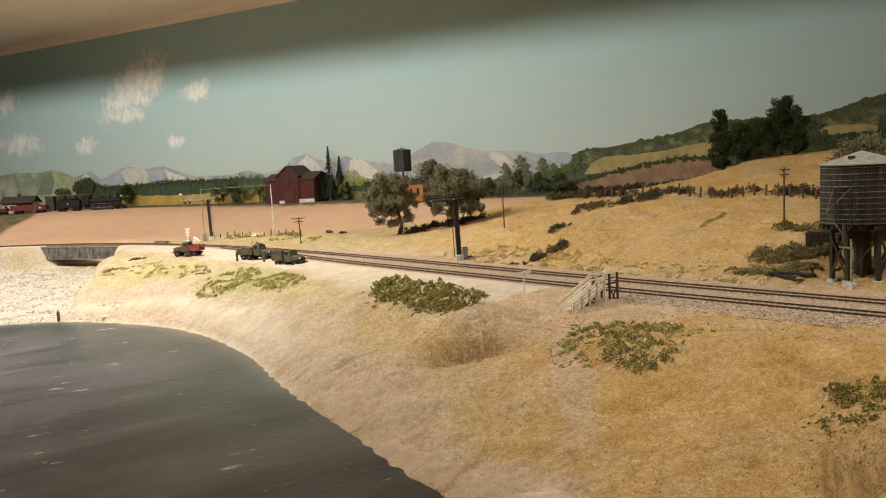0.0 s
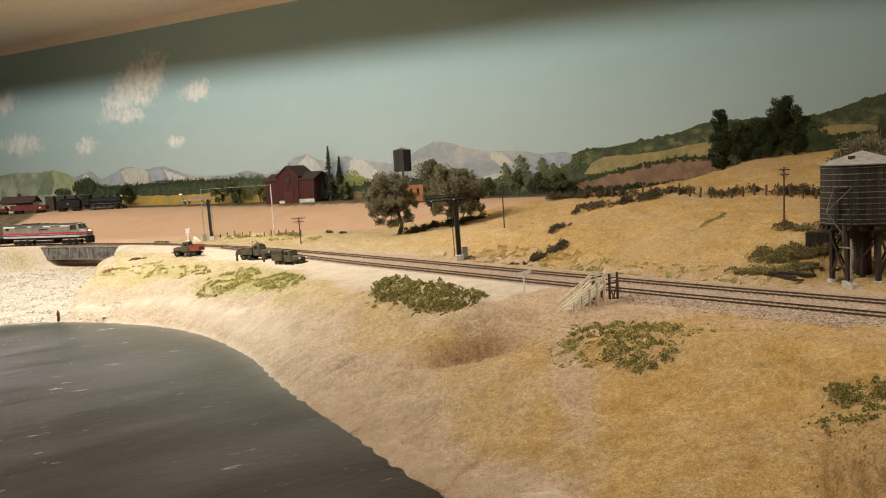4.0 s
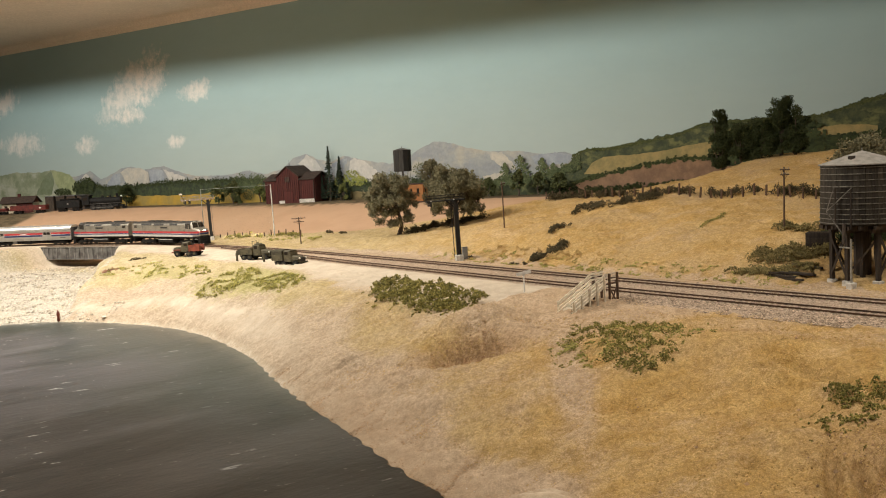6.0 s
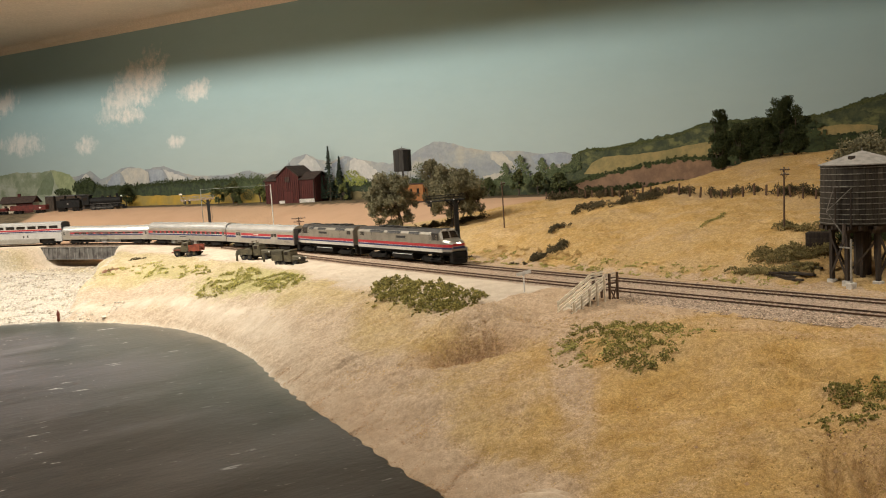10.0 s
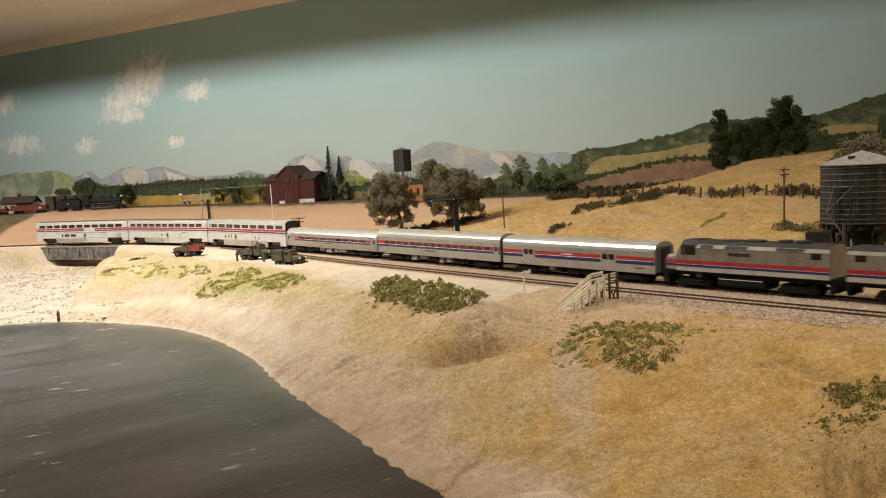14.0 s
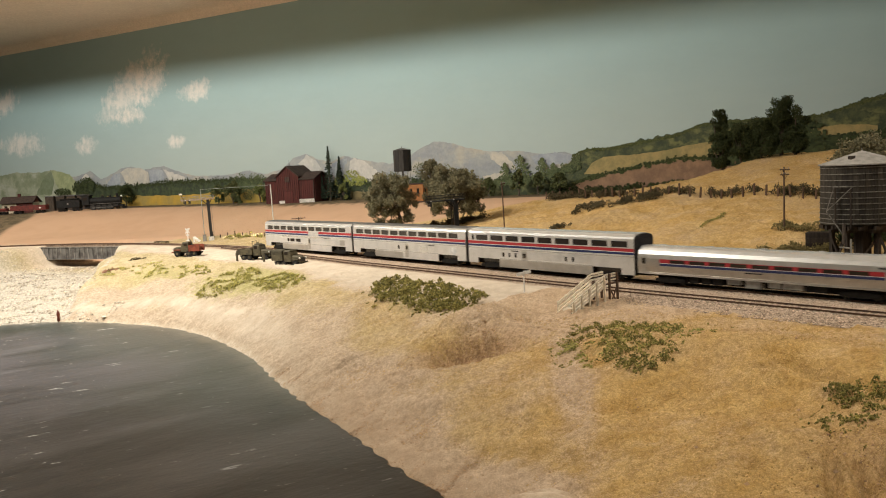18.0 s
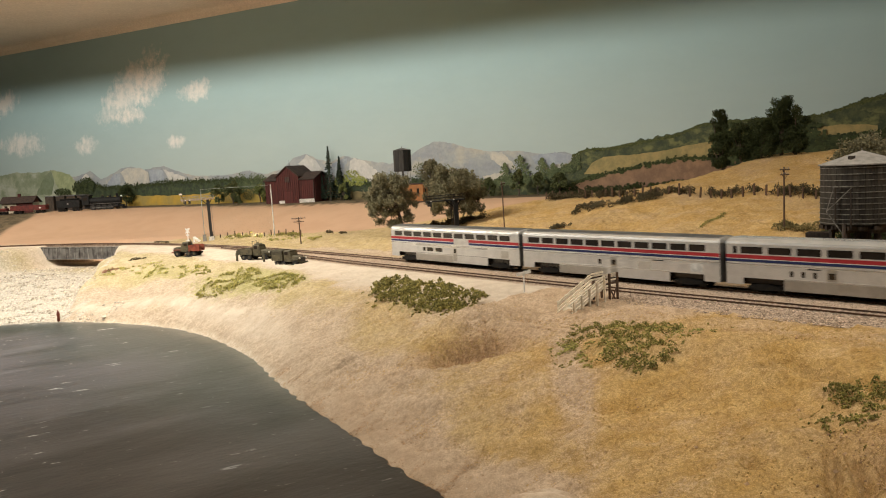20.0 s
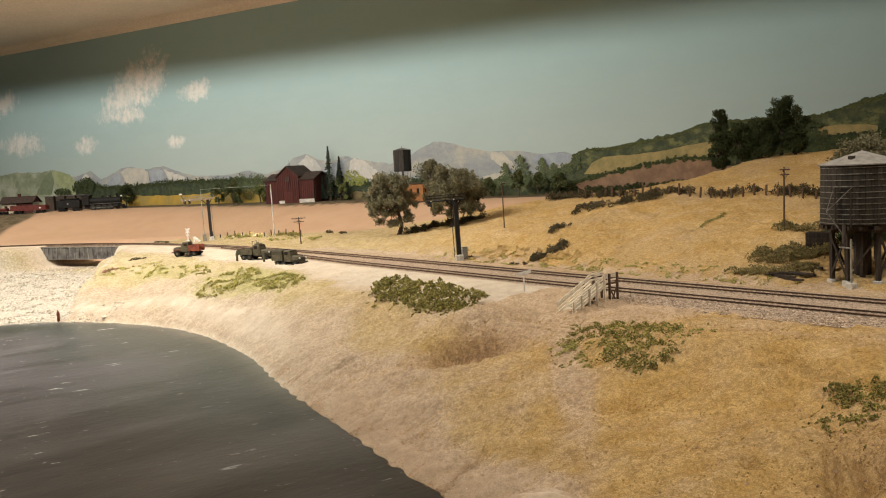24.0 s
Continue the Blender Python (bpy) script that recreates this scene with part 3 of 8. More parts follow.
def sky_material():
    m, nodes, links, bsdf = nodes_of("painted_sky")
    tc = nodes.new("ShaderNodeTexCoord")
    xyz = nodes.new("ShaderNodeSeparateXYZ")
    links.new(tc.outputs["Object"], xyz.inputs["Vector"])
    col = mix_colour(nodes, links, ramp(nodes, links, xyz.outputs["Z"], 0.08, 0.52), (0.385, 0.455, 0.438), (0.315, 0.455, 0.48))
    brush = noise_node(nodes, links, 14, 5, 0.65, stretch=(0.5, 1, 1.3))
    col = mix_colour(nodes, links, 1.0, col, mix_colour(nodes, links, brush.outputs["Fac"], [0.94] * 3, [1.06] * 3), "MULTIPLY")
    warp = noise_node(nodes, links, 22, 5, 0.75)
    wisp = noise_node(nodes, links, 46, 4, 0.7, stretch=(1.4, 1, 0.6))
    # wind-blown clouds: centre along the wall, height, half-width, half-height, slant
    for u, z, a, b, slant in ((-1.27, 0.465, 0.130, 0.130, 1.0), (-1.15, 0.480, 0.085, 0.095, 0.6), (-1.265, 0.375, 0.085, 0.036, 0.5), (-0.935, 0.432, 0.080, 0.042, 0.3), (-1.92, 0.312, 0.150, 0.050, -0.15),
                              (-1.53, 0.287, 0.068, 0.036, 0.1), (-1.045, 0.272, 0.052, 0.026, 0.3), (-2.02, 0.475, 0.105, 0.060, 0.8)):
        dx = nodes.new("ShaderNodeMath")
        dx.operation = "MULTIPLY_ADD"
        links.new(xyz.outputs["Z"], dx.inputs[0])
        dx.inputs[1].default_value = -slant
        links.new(xyz.outputs["X"], dx.inputs[2])
        ux = nodes.new("ShaderNodeMath")
        ux.operation = "MULTIPLY_ADD"
        links.new(dx.outputs[0], ux.inputs[0])
        ux.inputs[1].default_value, ux.inputs[2].default_value = 1 / a, -(u - slant * z) / a
        uz = nodes.new("ShaderNodeMath")
        uz.operation = "MULTIPLY_ADD"
        links.new(xyz.outputs["Z"], uz.inputs[0])
        uz.inputs[1].default_value, uz.inputs[2].default_value = 1 / b, -z / b
        sq = []
        for n in (ux, uz):
            q = nodes.new("ShaderNodeMath")
            q.operation = "MULTIPLY"
            links.new(n.outputs[0], q.inputs[0])
            links.new(n.outputs[0], q.inputs[1])
            sq.append(q)
        add = nodes.new("ShaderNodeMath")
        add.operation = "ADD"
        links.new(sq[0].outputs[0], add.inputs[0])
        links.new(sq[1].outputs[0], add.inputs[1])
        edge = nodes.new("ShaderNodeMath")
        edge.operation = "MULTIPLY_ADD"
        links.new(warp.outputs["Fac"], edge.inputs[0])
        edge.inputs[1].default_value = 4.2
        links.new(add.outputs[0], edge.inputs[2])
        edge2 = nodes.new("ShaderNodeMath")
        edge2.operation = "MULTIPLY_ADD"
        links.new(wisp.outputs["Fac"], edge2.inputs[0])
        edge2.inputs[1].default_value = 1.6
        links.new(edge.outputs[0], edge2.inputs[2])
        inside = nodes.new("ShaderNodeMapRange")
        inside.inputs["From Min"].default_value, inside.inputs["From Max"].default_value = 3.85, 2.75
        inside.inputs["To Max"].default_value = 0.72
        links.new(edge2.outputs[0], inside.inputs["Value"])
        col = mix_colour(nodes, links, inside.outputs["Result"], col, (0.78, 0.73, 0.68))
    links.new(col, bsdf.inputs["Base Color"])
    bsdf.inputs["Roughness"].default_value = 0.7
    bsdf.inputs["Specular IOR Level"].default_value = 0.25
    return m


def wall_box(name, u0, u1, z0, z1, thick, material, label):
    bm = boxed(u0, u1, -thick, 0.0, z0, z1)
    ob = part(name, bm, material, None)
    ob.matrix_world = wall_frame()
    return tagged(ob, label, "wall", kind="structure")


M_PLASTER = stuff_material("cream_plaster", (0.84, 0.75, 0.64), (0.80, 0.71, 0.60), rough=0.85, scale=5, fine=160, bump=0.08)
M_CARPET = stuff_material("grey_carpet", (0.16, 0.15, 0.14), rough=0.95, scale=12, fine=400)
wall_box("wall_backdrop", -4.9, 4.2, -1.3, 1.6, 0.08, sky_material(), "wall painted with a blue-green sky and pink clouds")


def build_soffit():
    """A low ceiling over the back of the layout, rounded where it meets the wall."""
    bm = bmesh.new()
    prof = [(0.0, SOFFIT_Z - 0.030), (0.006, SOFFIT_Z - 0.016), (0.018, SOFFIT_Z - 0.005), (0.035, SOFFIT_Z), (0.84, SOFFIT_Z), (0.86, SOFFIT_Z + 0.01), (0.86, SOFFIT_Z + 0.035), (0.0, SOFFIT_Z + 0.035)]
    loft(bm, [[(u, o + 0.001, z) for o, z in prof] for u in (-4.8, -2.0, 0.5, 4.0)])
    ob = part("ceiling_soffit", bm, M_PLASTER, None)
    ob.matrix_world = wall_frame()
    return tagged(ob, "cream plaster soffit with a rounded cove at the wall", "ceiling", kind="structure")


build_soffit()


def room_slab(name, x0, x1, y0, y1, z0, z1, material, label, category):
    return tagged(part(name, boxed(x0, x1, y0, y1, z0, z1), material, None), label, category, kind="structure")


room_slab("floor", -5.2, 4.0, -4.5, 6.0, -1.32, -1.25, M_CARPET, "grey carpet floor of the layout room", "floor")
room_slab("ceiling", -5.2, 4.0, -4.5, 6.0, 1.60, 1.68, M_PLASTER, "cream room ceiling over the layout", "ceiling")
room_slab("wall_rear", -5.2, 4.0, -4.5, -4.4, -1.25, 1.60, M_PLASTER, "plain cream wall behind the viewer", "wall")
room_slab("wall_west", -5.2, -5.1, -4.4, 6.0, -1.25, 1.60, M_PLASTER, "plain cream side wall", "wall")
room_slab("wall_east", 3.9, 4.0, -4.4, 6.0, -1.25, 1.60, M_PLASTER, "plain cream side wall", "wall")


# ---- what is painted on the backdrop: flat layers of paint, a millimetre proud of one another ----
def paint_material(name, light, dark, scale, hi=None, tall=1.0):
    m, nodes, links, bsdf = nodes_of(name)
    n1 = noise_node(nodes, links, scale, 5, 0.7, stretch=(1.0, 1.0, tall))
    n2 = noise_node(nodes, links, scale * 5, 4, 0.7)
    col = mix_colour(nodes, links, ramp(nodes, links, n1.outputs["Fac"], 0.38, 0.62), dark, light)
    if hi:
        n3 = noise_node(nodes, links, scale * 0.8, 4, 0.6, stretch=(0.7, 1.0, 1.1))
        col = mix_colour(nodes, links, ramp(nodes, links, n3.outputs["Fac"], 0.50, 0.66), col, hi)
    col = mix_colour(nodes, links, 1.0, col, mix_colour(nodes, links, n2.outputs["Fac"], [0.75] * 3, [1.25] * 3), "MULTIPLY")
    links.new(col, bsdf.inputs["Base Color"])
    bsdf.inputs["Roughness"].default_value = 0.75
    return m


def painted(name, ridge, base, off, material, label, rough=0.004, step=0.004, seed=1, tree=0.0):
    """A silhouette along the wall from its base up to a ridge with a hand-painted, uneven edge."""
    r = np.array(ridge)
    u = np.arange(r[0, 0], r[-1, 0], step)
    z = np.interp(u, r[:, 0], r[:, 1])
    rng = np.random.RandomState(seed)
    jag = np.interp(u, np.arange(r[0, 0] - 1, r[-1, 0] + 1, step * 3.1), rng.uniform(-1, 1, len(np.arange(r[0, 0] - 1, r[-1, 0] + 1, step * 3.1)))) + 0.5 * rng.uniform(-1, 1, len(u))
    z = z + rough * jag
    if tree:
        z = z + tree * np.abs(np.sin(u * 97 + 2 * np.sin(u * 31))) * (0.5 + 0.5 * np.sin(u * 13))
    lo = base if np.ndim(base) else np.full(len(u), base)
    z = np.maximum(z, lo + 0.001)
    verts = [(a, o, b) for o in (0.0, 0.001) for a, b in zip(u, z)] + [(a, o, b) for o in (0.0, 0.001) for a, b in zip(u, lo)]
    n = len(u)
    faces = []
    for i in range(n - 1):
        faces += [(n + i, n + i + 1, 3 * n + i + 1, 3 * n + i), (i, i + 1, n + i + 1, n + i)]
    ob = new(name, mesh_of(name, verts, faces, material))
    ob.matrix_world = wall_frame(off)
    return tagged(ob, label, "backdrop painting", kind="structure")


FAR_RIDGE = [(-2.5, 0.15), (-2.1, 0.141), (-1.868, 0.163), (-1.585, 0.175), (-1.517, 0.191), (-1.456, 0.158), (-1.39, 0.176), (-1.341, 0.194), (-1.279, 0.197), (-1.236, 0.18), (-1.176, 0.189), (-1.118, 0.192), (-1.036, 0.168),
             (-0.955, 0.152), (-0.823, 0.15), (-0.721, 0.161), (-0.649, 0.147), (-0.576, 0.159), (-0.527, 0.191), (-0.475, 0.203), (-0.432, 0.184), (-0.383, 0.171), (-0.328, 0.189), (-0.266, 0.174), (-0.215, 0.165),
             (-0.165, 0.158), (-0.105, 0.171), (-0.055, 0.197), (-0.008, 0.212), (0.029, 0.208), (0.1, 0.189), (0.169, 0.176), (0.253, 0.173), (0.318, 0.161), (0.382, 0.165), (0.412, 0.154), (0.472, 0.137), (0.6, 0.12)]
painted("backdrop_mountains", FAR_RIDGE, 0.03, 0.001, paint_material("paint_mountains", (0.315, 0.330, 0.325), (0.25, 0.272, 0.292), 16, (0.40, 0.38, 0.325)), "painted hazy blue and tan mountain range", 0.0015, seed=3)
painted("backdrop_green_hill", [(-2.5, 0.17), (-2.091, 0.193), (-1.974, 0.202), (-1.826, 0.197), (-1.736, 0.204), (-1.653, 0.177), (-1.574, 0.141), (-1.513, 0.103)], 0.03, 0.002,
        paint_material("paint_green_hill", (0.32, 0.345, 0.25), (0.20, 0.24, 0.15), 14, (0.40, 0.415, 0.34)), "painted pale green foothill", 0.002, seed=4)
painted("backdrop_meadow", [(-1.5, 0.09), (-1.36, 0.096), (-1.02, 0.088), (-0.75, 0.102), (-0.64, 0.1), (-0.50, 0.09)], 0.03, 0.0042, paint_material("paint_meadow", (0.42, 0.27, 0.04), (0.30, 0.22, 0.06), 16), "painted golden meadow", 0.002, seed=5)
painted("backdrop_field", [(-0.50, 0.092), (-0.36, 0.084), (-0.17, 0.078), (0.31, 0.07)], 0.03, 0.0042, paint_material("paint_brown_field", (0.22, 0.165, 0.075), (0.13, 0.105, 0.045), 22), "painted brown and olive field", 0.002, seed=11)
painted("backdrop_forest", [(-1.609, 0.127), (-1.573, 0.147), (-1.523, 0.15), (-1.444, 0.128), (-1.273, 0.127), (-1.096, 0.137), (-0.984, 0.135), (-0.85, 0.132), (-0.827, 0.133), (-0.771, 0.135), (-0.71, 0.13),
                            (-0.65, 0.13), (-0.604, 0.116), (-0.444, 0.102), (-0.313, 0.104), (-0.189, 0.102), (-0.109, 0.111), (0.023, 0.1), (0.13, 0.092)],
        0.03, 0.0031, paint_material("paint_forest", (0.055, 0.075, 0.03), (0.02, 0.03, 0.016), 60), "painted dark green tree line", 0.004, 0.003, 6, 0.008)
painted("backdrop_wooded_hills", [(0.12, 0.085), (0.147, 0.088), (0.209, 0.102), (0.244, 0.108), (0.277, 0.106), (0.292, 0.108), (0.325, 0.110), (0.356, 0.116), (0.38, 0.128), (0.412, 0.150), (0.443, 0.168), (0.473, 0.163), (0.51, 0.167),
                                  (0.532, 0.171), (0.59, 0.179), (0.673, 0.19), (0.727, 0.21), (0.791, 0.216), (0.854, 0.214), (0.949, 0.213), (0.984, 0.211), (1.04, 0.223), (1.073, 0.237), (1.114, 0.245), (1.168, 0.252), (1.7, 0.29)],
        0.03, 0.0053, paint_material("paint_wooded_hills", (0.066, 0.078, 0.028), (0.026, 0.038, 0.015), 45, (0.14, 0.145, 0.050)), "painted wooded green hills", 0.003, 0.003, 7, 0.005)
painted("backdrop_tan_field", [(0.435, 0.107), (0.457, 0.134), (0.488, 0.146), (0.575, 0.148), (0.64, 0.154), (0.70, 0.163), (0.754, 0.169), (0.771, 0.163), (0.803, 0.148)], 0.105, 0.0064, paint_material("paint_tan_field", (0.34, 0.25, 0.095), (0.22, 0.185, 0.07), 18), "painted tan hillside field", 0.001, seed=8)
painted("backdrop_tan_field", [(0.915, 0.172), (0.972, 0.184), (1.018, 0.190), (1.073, 0.187), (1.1, 0.183)], 0.168, 0.0064, bpy.data.materials["paint_tan_field"], "painted tan hillside field", 0.001, seed=9)
painted("backdrop_bare_bank", [(0.313, 0.05), (0.378, 0.069), (0.44, 0.092), (0.53, 0.109), (0.616, 0.123), (0.685, 0.132), (0.738, 0.129), (0.84, 0.12), (0.925, 0.125), (1.04, 0.139), (1.114, 0.149), (1.5, 0.16)], 0.03, 0.0075,
        paint_material("paint_bare_bank", (0.255, 0.148, 0.082), (0.175, 0.10, 0.057), 26), "painted bare reddish bank", 0.002, seed=10)


def painted_facet(poly, paint, off, label, seed):
    """A brushed patch on a painted slope, with an uneven edge."""
    rng = np.random.RandomState(seed)
    pts = []
    for (u0, z0), (u1, z1) in zip(poly, poly[1:] + poly[:1]):
        n = max(2, int(math.hypot(u1 - u0, z1 - z0) / 0.006))
        for k in range(n):
            f = k / n
            pts.append((u0 + (u1 - u0) * f + rng.normal(0, 0.0016), off, z0 + (z1 - z0) * f + rng.normal(0, 0.0012)))
    bm = bmesh.new()
    bmesh.ops.triangulate(bm, faces=[bm.faces.new([bm.verts.new(p) for p in pts])])
    ob = part("backdrop_slope", bm, paint, None)
    ob.matrix_world = wall_frame()
    return tagged(ob, label, "backdrop painting", kind="structure")


P_TAN = paint_material("paint_sunlit_rock", (0.50, 0.465, 0.39), (0.40, 0.39, 0.36), 24)
P_BLUE = paint_material("paint_blue_shade", (0.33, 0.36, 0.39), (0.27, 0.30, 0.345), 24)
P_WHITE = paint_material("paint_pale_scree", (0.52, 0.505, 0.465), (0.43, 0.425, 0.405), 24)
P_LIT_GREEN = paint_material("paint_lit_green", (0.34, 0.37, 0.21), (0.25, 0.29, 0.15), 30)
P_DARK_GREEN = paint_material("paint_shaded_green", (0.15, 0.19, 0.11), (0.19, 0.225, 0.145), 30)
for k, (paint, off, label, poly) in enumerate((
        (P_LIT_GREEN, 0.0034, "painted sunlit green hillside", [(-1.747, 0.2), (-1.705, 0.198), (-1.635, 0.181), (-1.584, 0.137), (-1.602, 0.106), (-1.691, 0.108), (-1.726, 0.152)]),
        (P_DARK_GREEN, 0.0034, "painted shaded green hillside", [(-1.793, 0.182), (-1.749, 0.198), (-1.735, 0.152), (-1.756, 0.11), (-1.854, 0.112), (-1.818, 0.155)]),
        (P_WHITE, 0.0024, "painted pale snow on a peak", [(-1.575, 0.162), (-1.541, 0.184), (-1.505, 0.155), (-1.487, 0.123), (-1.545, 0.140)]),
        (P_TAN, 0.0024, "painted sunlit rock face", [(-1.346, 0.18), (-1.307, 0.193), (-1.235, 0.190), (-1.201, 0.176), (-1.191, 0.115), (-1.299, 0.118), (-1.325, 0.149)]),
        (P_BLUE, 0.0024, "painted blue-grey rock in shade", [(-1.452, 0.122), (-1.391, 0.170), (-1.352, 0.176), (-1.351, 0.146), (-1.367, 0.116)]),
        (P_BLUE, 0.0024, "painted blue-grey rock in shade", [(-1.194, 0.180), (-1.147, 0.184), (-1.12, 0.175), (-1.12, 0.123), (-1.191, 0.119)]),
        (P_WHITE, 0.0024, "painted pale scree slope", [(-1.119, 0.181), (-1.078, 0.170), (-1.01, 0.148), (-1.04, 0.13), (-1.095, 0.145)]),
        (P_WHITE, 0.0024, "painted pale peak", [(-0.51, 0.172), (-0.473, 0.198), (-0.433, 0.176), (-0.417, 0.152), (-0.474, 0.141)]),
        (P_WHITE, 0.0024, "painted pale scree slope", [(-0.308, 0.172), (-0.29, 0.180), (-0.255, 0.170), (-0.222, 0.147), (-0.184, 0.113), (-0.24, 0.109), (-0.295, 0.114), (-0.314, 0.14)]),
        (P_BLUE, 0.0024, "painted blue-grey rock in shade", [(-0.406, 0.152), (-0.354, 0.174), (-0.316, 0.182), (-0.330, 0.148), (-0.355, 0.119), (-0.402, 0.121)]),
        (P_TAN, 0.0024, "painted sunlit rock face", [(0.155, 0.177), (0.203, 0.172), (0.227, 0.148), (0.244, 0.125), (0.201, 0.131), (0.171, 0.154)]),
        (P_BLUE, 0.0024, "painted distant blue ridge", [(0.286, 0.158), (0.358, 0.164), (0.405, 0.154), (0.388, 0.134), (0.301, 0.134)]),
        (P_TAN, 0.0024, "painted pale field below the mountains", [(0.140, 0.112), (0.212, 0.119), (0.240, 0.104), (0.150, 0.096)]))):
    painted_facet(poly, paint, off, label, 500 + k)


# ---- rails, ties and ballast ----
def sweep(name, s0, s1, lat_of, prof, material, parent, step=0.012):
    rings = []
    for s in np.arange(s0, s1 + step / 2, step):
        p, t = on_line(s, float(lat_of(s)))
        q, _ = on_line(s + 0.002, float(lat_of(s + 0.002)))
        d = (q - p) / np.linalg.norm(q - p)
        n = np.array((d[1], -d[0]))
        rings.append([(p[0] + n[0] * o, p[1] + n[1] * o, z) for o, z in prof])
    return part(name, loft(bmesh.new(), rings), material, parent)


RAIL_PROF = [(-0.00115, -0.0025), (0.00115, -0.0025), (0.00115, -0.0021), (0.00035, -0.0017), (0.00035, -0.0009), (0.00055, -0.0006), (0.00055, 0.0), (-0.00055, 0.0), (-0.00055, -0.0006), (-0.00035, -0.0009), (-0.00035, -0.0017), (-0.00115, -0.0021)]
TRACKS = []
for label, lat_of, s0, s1 in (("far main track with dark rails on brown ties", lambda s: 0.0, -3.4, 4.9), ("near siding track with dark rails on brown ties", near_lat, 0.80, 4.9)):
    track = thing("track", pose(0, 0, 0), label, "railway track", "tracks")
    TRACKS.append((track, lat_of, s0, s1))
    for side in (-1, 1):
        sweep("rail", s0, s1, (lambda s, f=lat_of, k=side: f(s) + k * 0.0088), RAIL_PROF, M_RAIL, track)


# ---- the passenger train: everything in millimetres on its own rail tops, x forward ----
U = 0.001
M_SILVER = stuff_material("silver_paint", (0.53, 0.51, 0.47), (0.45, 0.43, 0.39), rough=0.32, metal=0.7, scale=60, fine=1200, bump=0.03, spec=0.5)
M_COACH = stuff_material("pale_silver_paint", (0.68, 0.66, 0.63), (0.60, 0.58, 0.55), rough=0.33, metal=0.5, scale=60, fine=1200, bump=0.03, spec=0.5)
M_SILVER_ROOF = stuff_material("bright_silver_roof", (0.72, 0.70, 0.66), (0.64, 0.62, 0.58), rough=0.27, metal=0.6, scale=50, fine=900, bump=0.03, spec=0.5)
M_STAINLESS = stuff_material("dull_stainless_steel", (0.54, 0.51, 0.46), (0.46, 0.43, 0.385), rough=0.34, metal=0.78, scale=60, fine=1200, bump=0.03)
M_ROOF_DARK = stuff_material("grey_roof_paint", (0.10, 0.095, 0.088), (0.065, 0.062, 0.057), rough=0.5, scale=60, fine=1200, bump=0.05)
M_LOCO_ROOF = stuff_material("sooty_roof_paint", (0.045, 0.040, 0.035), (0.028, 0.025, 0.022), rough=0.6, scale=60, fine=1200, bump=0.05)
M_LOCO = stuff_material("dull_silver_paint", (0.37, 0.338, 0.285), (0.28, 0.255, 0.215), rough=0.42, metal=0.7, scale=60, fine=1200, bump=0.03)
M_RED = stuff_material("red_stripe", (0.37, 0.030, 0.036), (0.31, 0.025, 0.030), rough=0.4, scale=90, fine=1500, bump=0.0)
M_BLUE = stuff_material("blue_stripe", (0.022, 0.033, 0.105), (0.018, 0.026, 0.08), rough=0.4, scale=90, fine=1500, bump=0.0)
M_LINE = stuff_material("white_stripe", (0.75, 0.74, 0.70), rough=0.4, scale=90, fine=1500, bump=0.0)
M_PANE = stuff_material("smoked_window", (0.030, 0.023, 0.018), rough=0.12, scale=60, fine=600, bump=0.0, spec=0.5)
M_GRILLE = stuff_material("dark_grille", (0.03, 0.028, 0.026), rough=0.6, scale=300, fine=2600, bump=0.5)
M_RUBBER = stuff_material("black_diaphragm", (0.022, 0.02, 0.019), rough=0.85, scale=200, fine=1500)
M_WHEEL = stuff_material("wheel_steel", (0.05, 0.045, 0.04), rough=0.5, metal=0.5, scale=300, fine=2000)
M_HEADLIGHT = glow_material("lit_headlight", (1.0, 0.93, 0.78), 6.0)
M_LENS = stuff_material("pale_lens", (0.75, 0.72, 0.66), rough=0.2, scale=300, fine=2000, bump=0.0)
M_UNDERBOX = stuff_material("grey_underfloor_box", (0.30, 0.285, 0.26), (0.2, 0.19, 0.17), rough=0.7, scale=200, fine=1500)


def mm_box(x0, x1, y0, y1, z0, z1, bevel=0.0):
    return boxed(x0 * U, x1 * U, y0 * U, y1 * U, z0 * U, z1 * U, bevel=bevel * U)


def strips(bm, x0, x1, z0, z1, openings, y, thick):
    """A side wall from x0 to x1 with openings (xa, xb, za, zb) of one height cut right through it."""
    y0, y1 = (y - thick, y) if y > 0 else (y, y - (-thick))
    y0, y1 = min(y0, y1), max(y0, y1)

    def slab(xa, xb, za, zb):
        if xb - xa > 0.01 and zb - za > 0.01:
            box(bm, xa * U, xb * U, y0 * U, y1 * U, za * U, zb * U)
    if not openings:
        slab(x0, x1, z0, z1)
        return bm
    za, zb = openings[0][2], openings[0][3]
    slab(x0, x1, z0, za)
    slab(x0, x1, zb, z1)
    x = x0
    for o in sorted(openings):
        slab(x, o[0], za, zb)
        x = o[1]
    slab(x, x1, za, zb)
    return bm


def arch(half, z_eave, z_top, z_low, n=9, power=2.4):
    """A roof section from one eave to the other over a flat underside."""
    out = []
    for i in range(n + 1):
        a = math.pi * i / n
        c, q = math.cos(a), math.sin(a)
        y = half * math.copysign(abs(c) ** (2 / power), c)
        out.append((y, z_eave + (z_top - z_eave) * abs(q) ** (2 / power)))
    return out + [(-half, z_low), (half, z_low)]


def tube(section, x0, x1):
    return loft(bmesh.new(), [[(x * U, y * U, z * U) for y, z in section] for x in (x0, x1)])


TRUCK_MESHES = {}


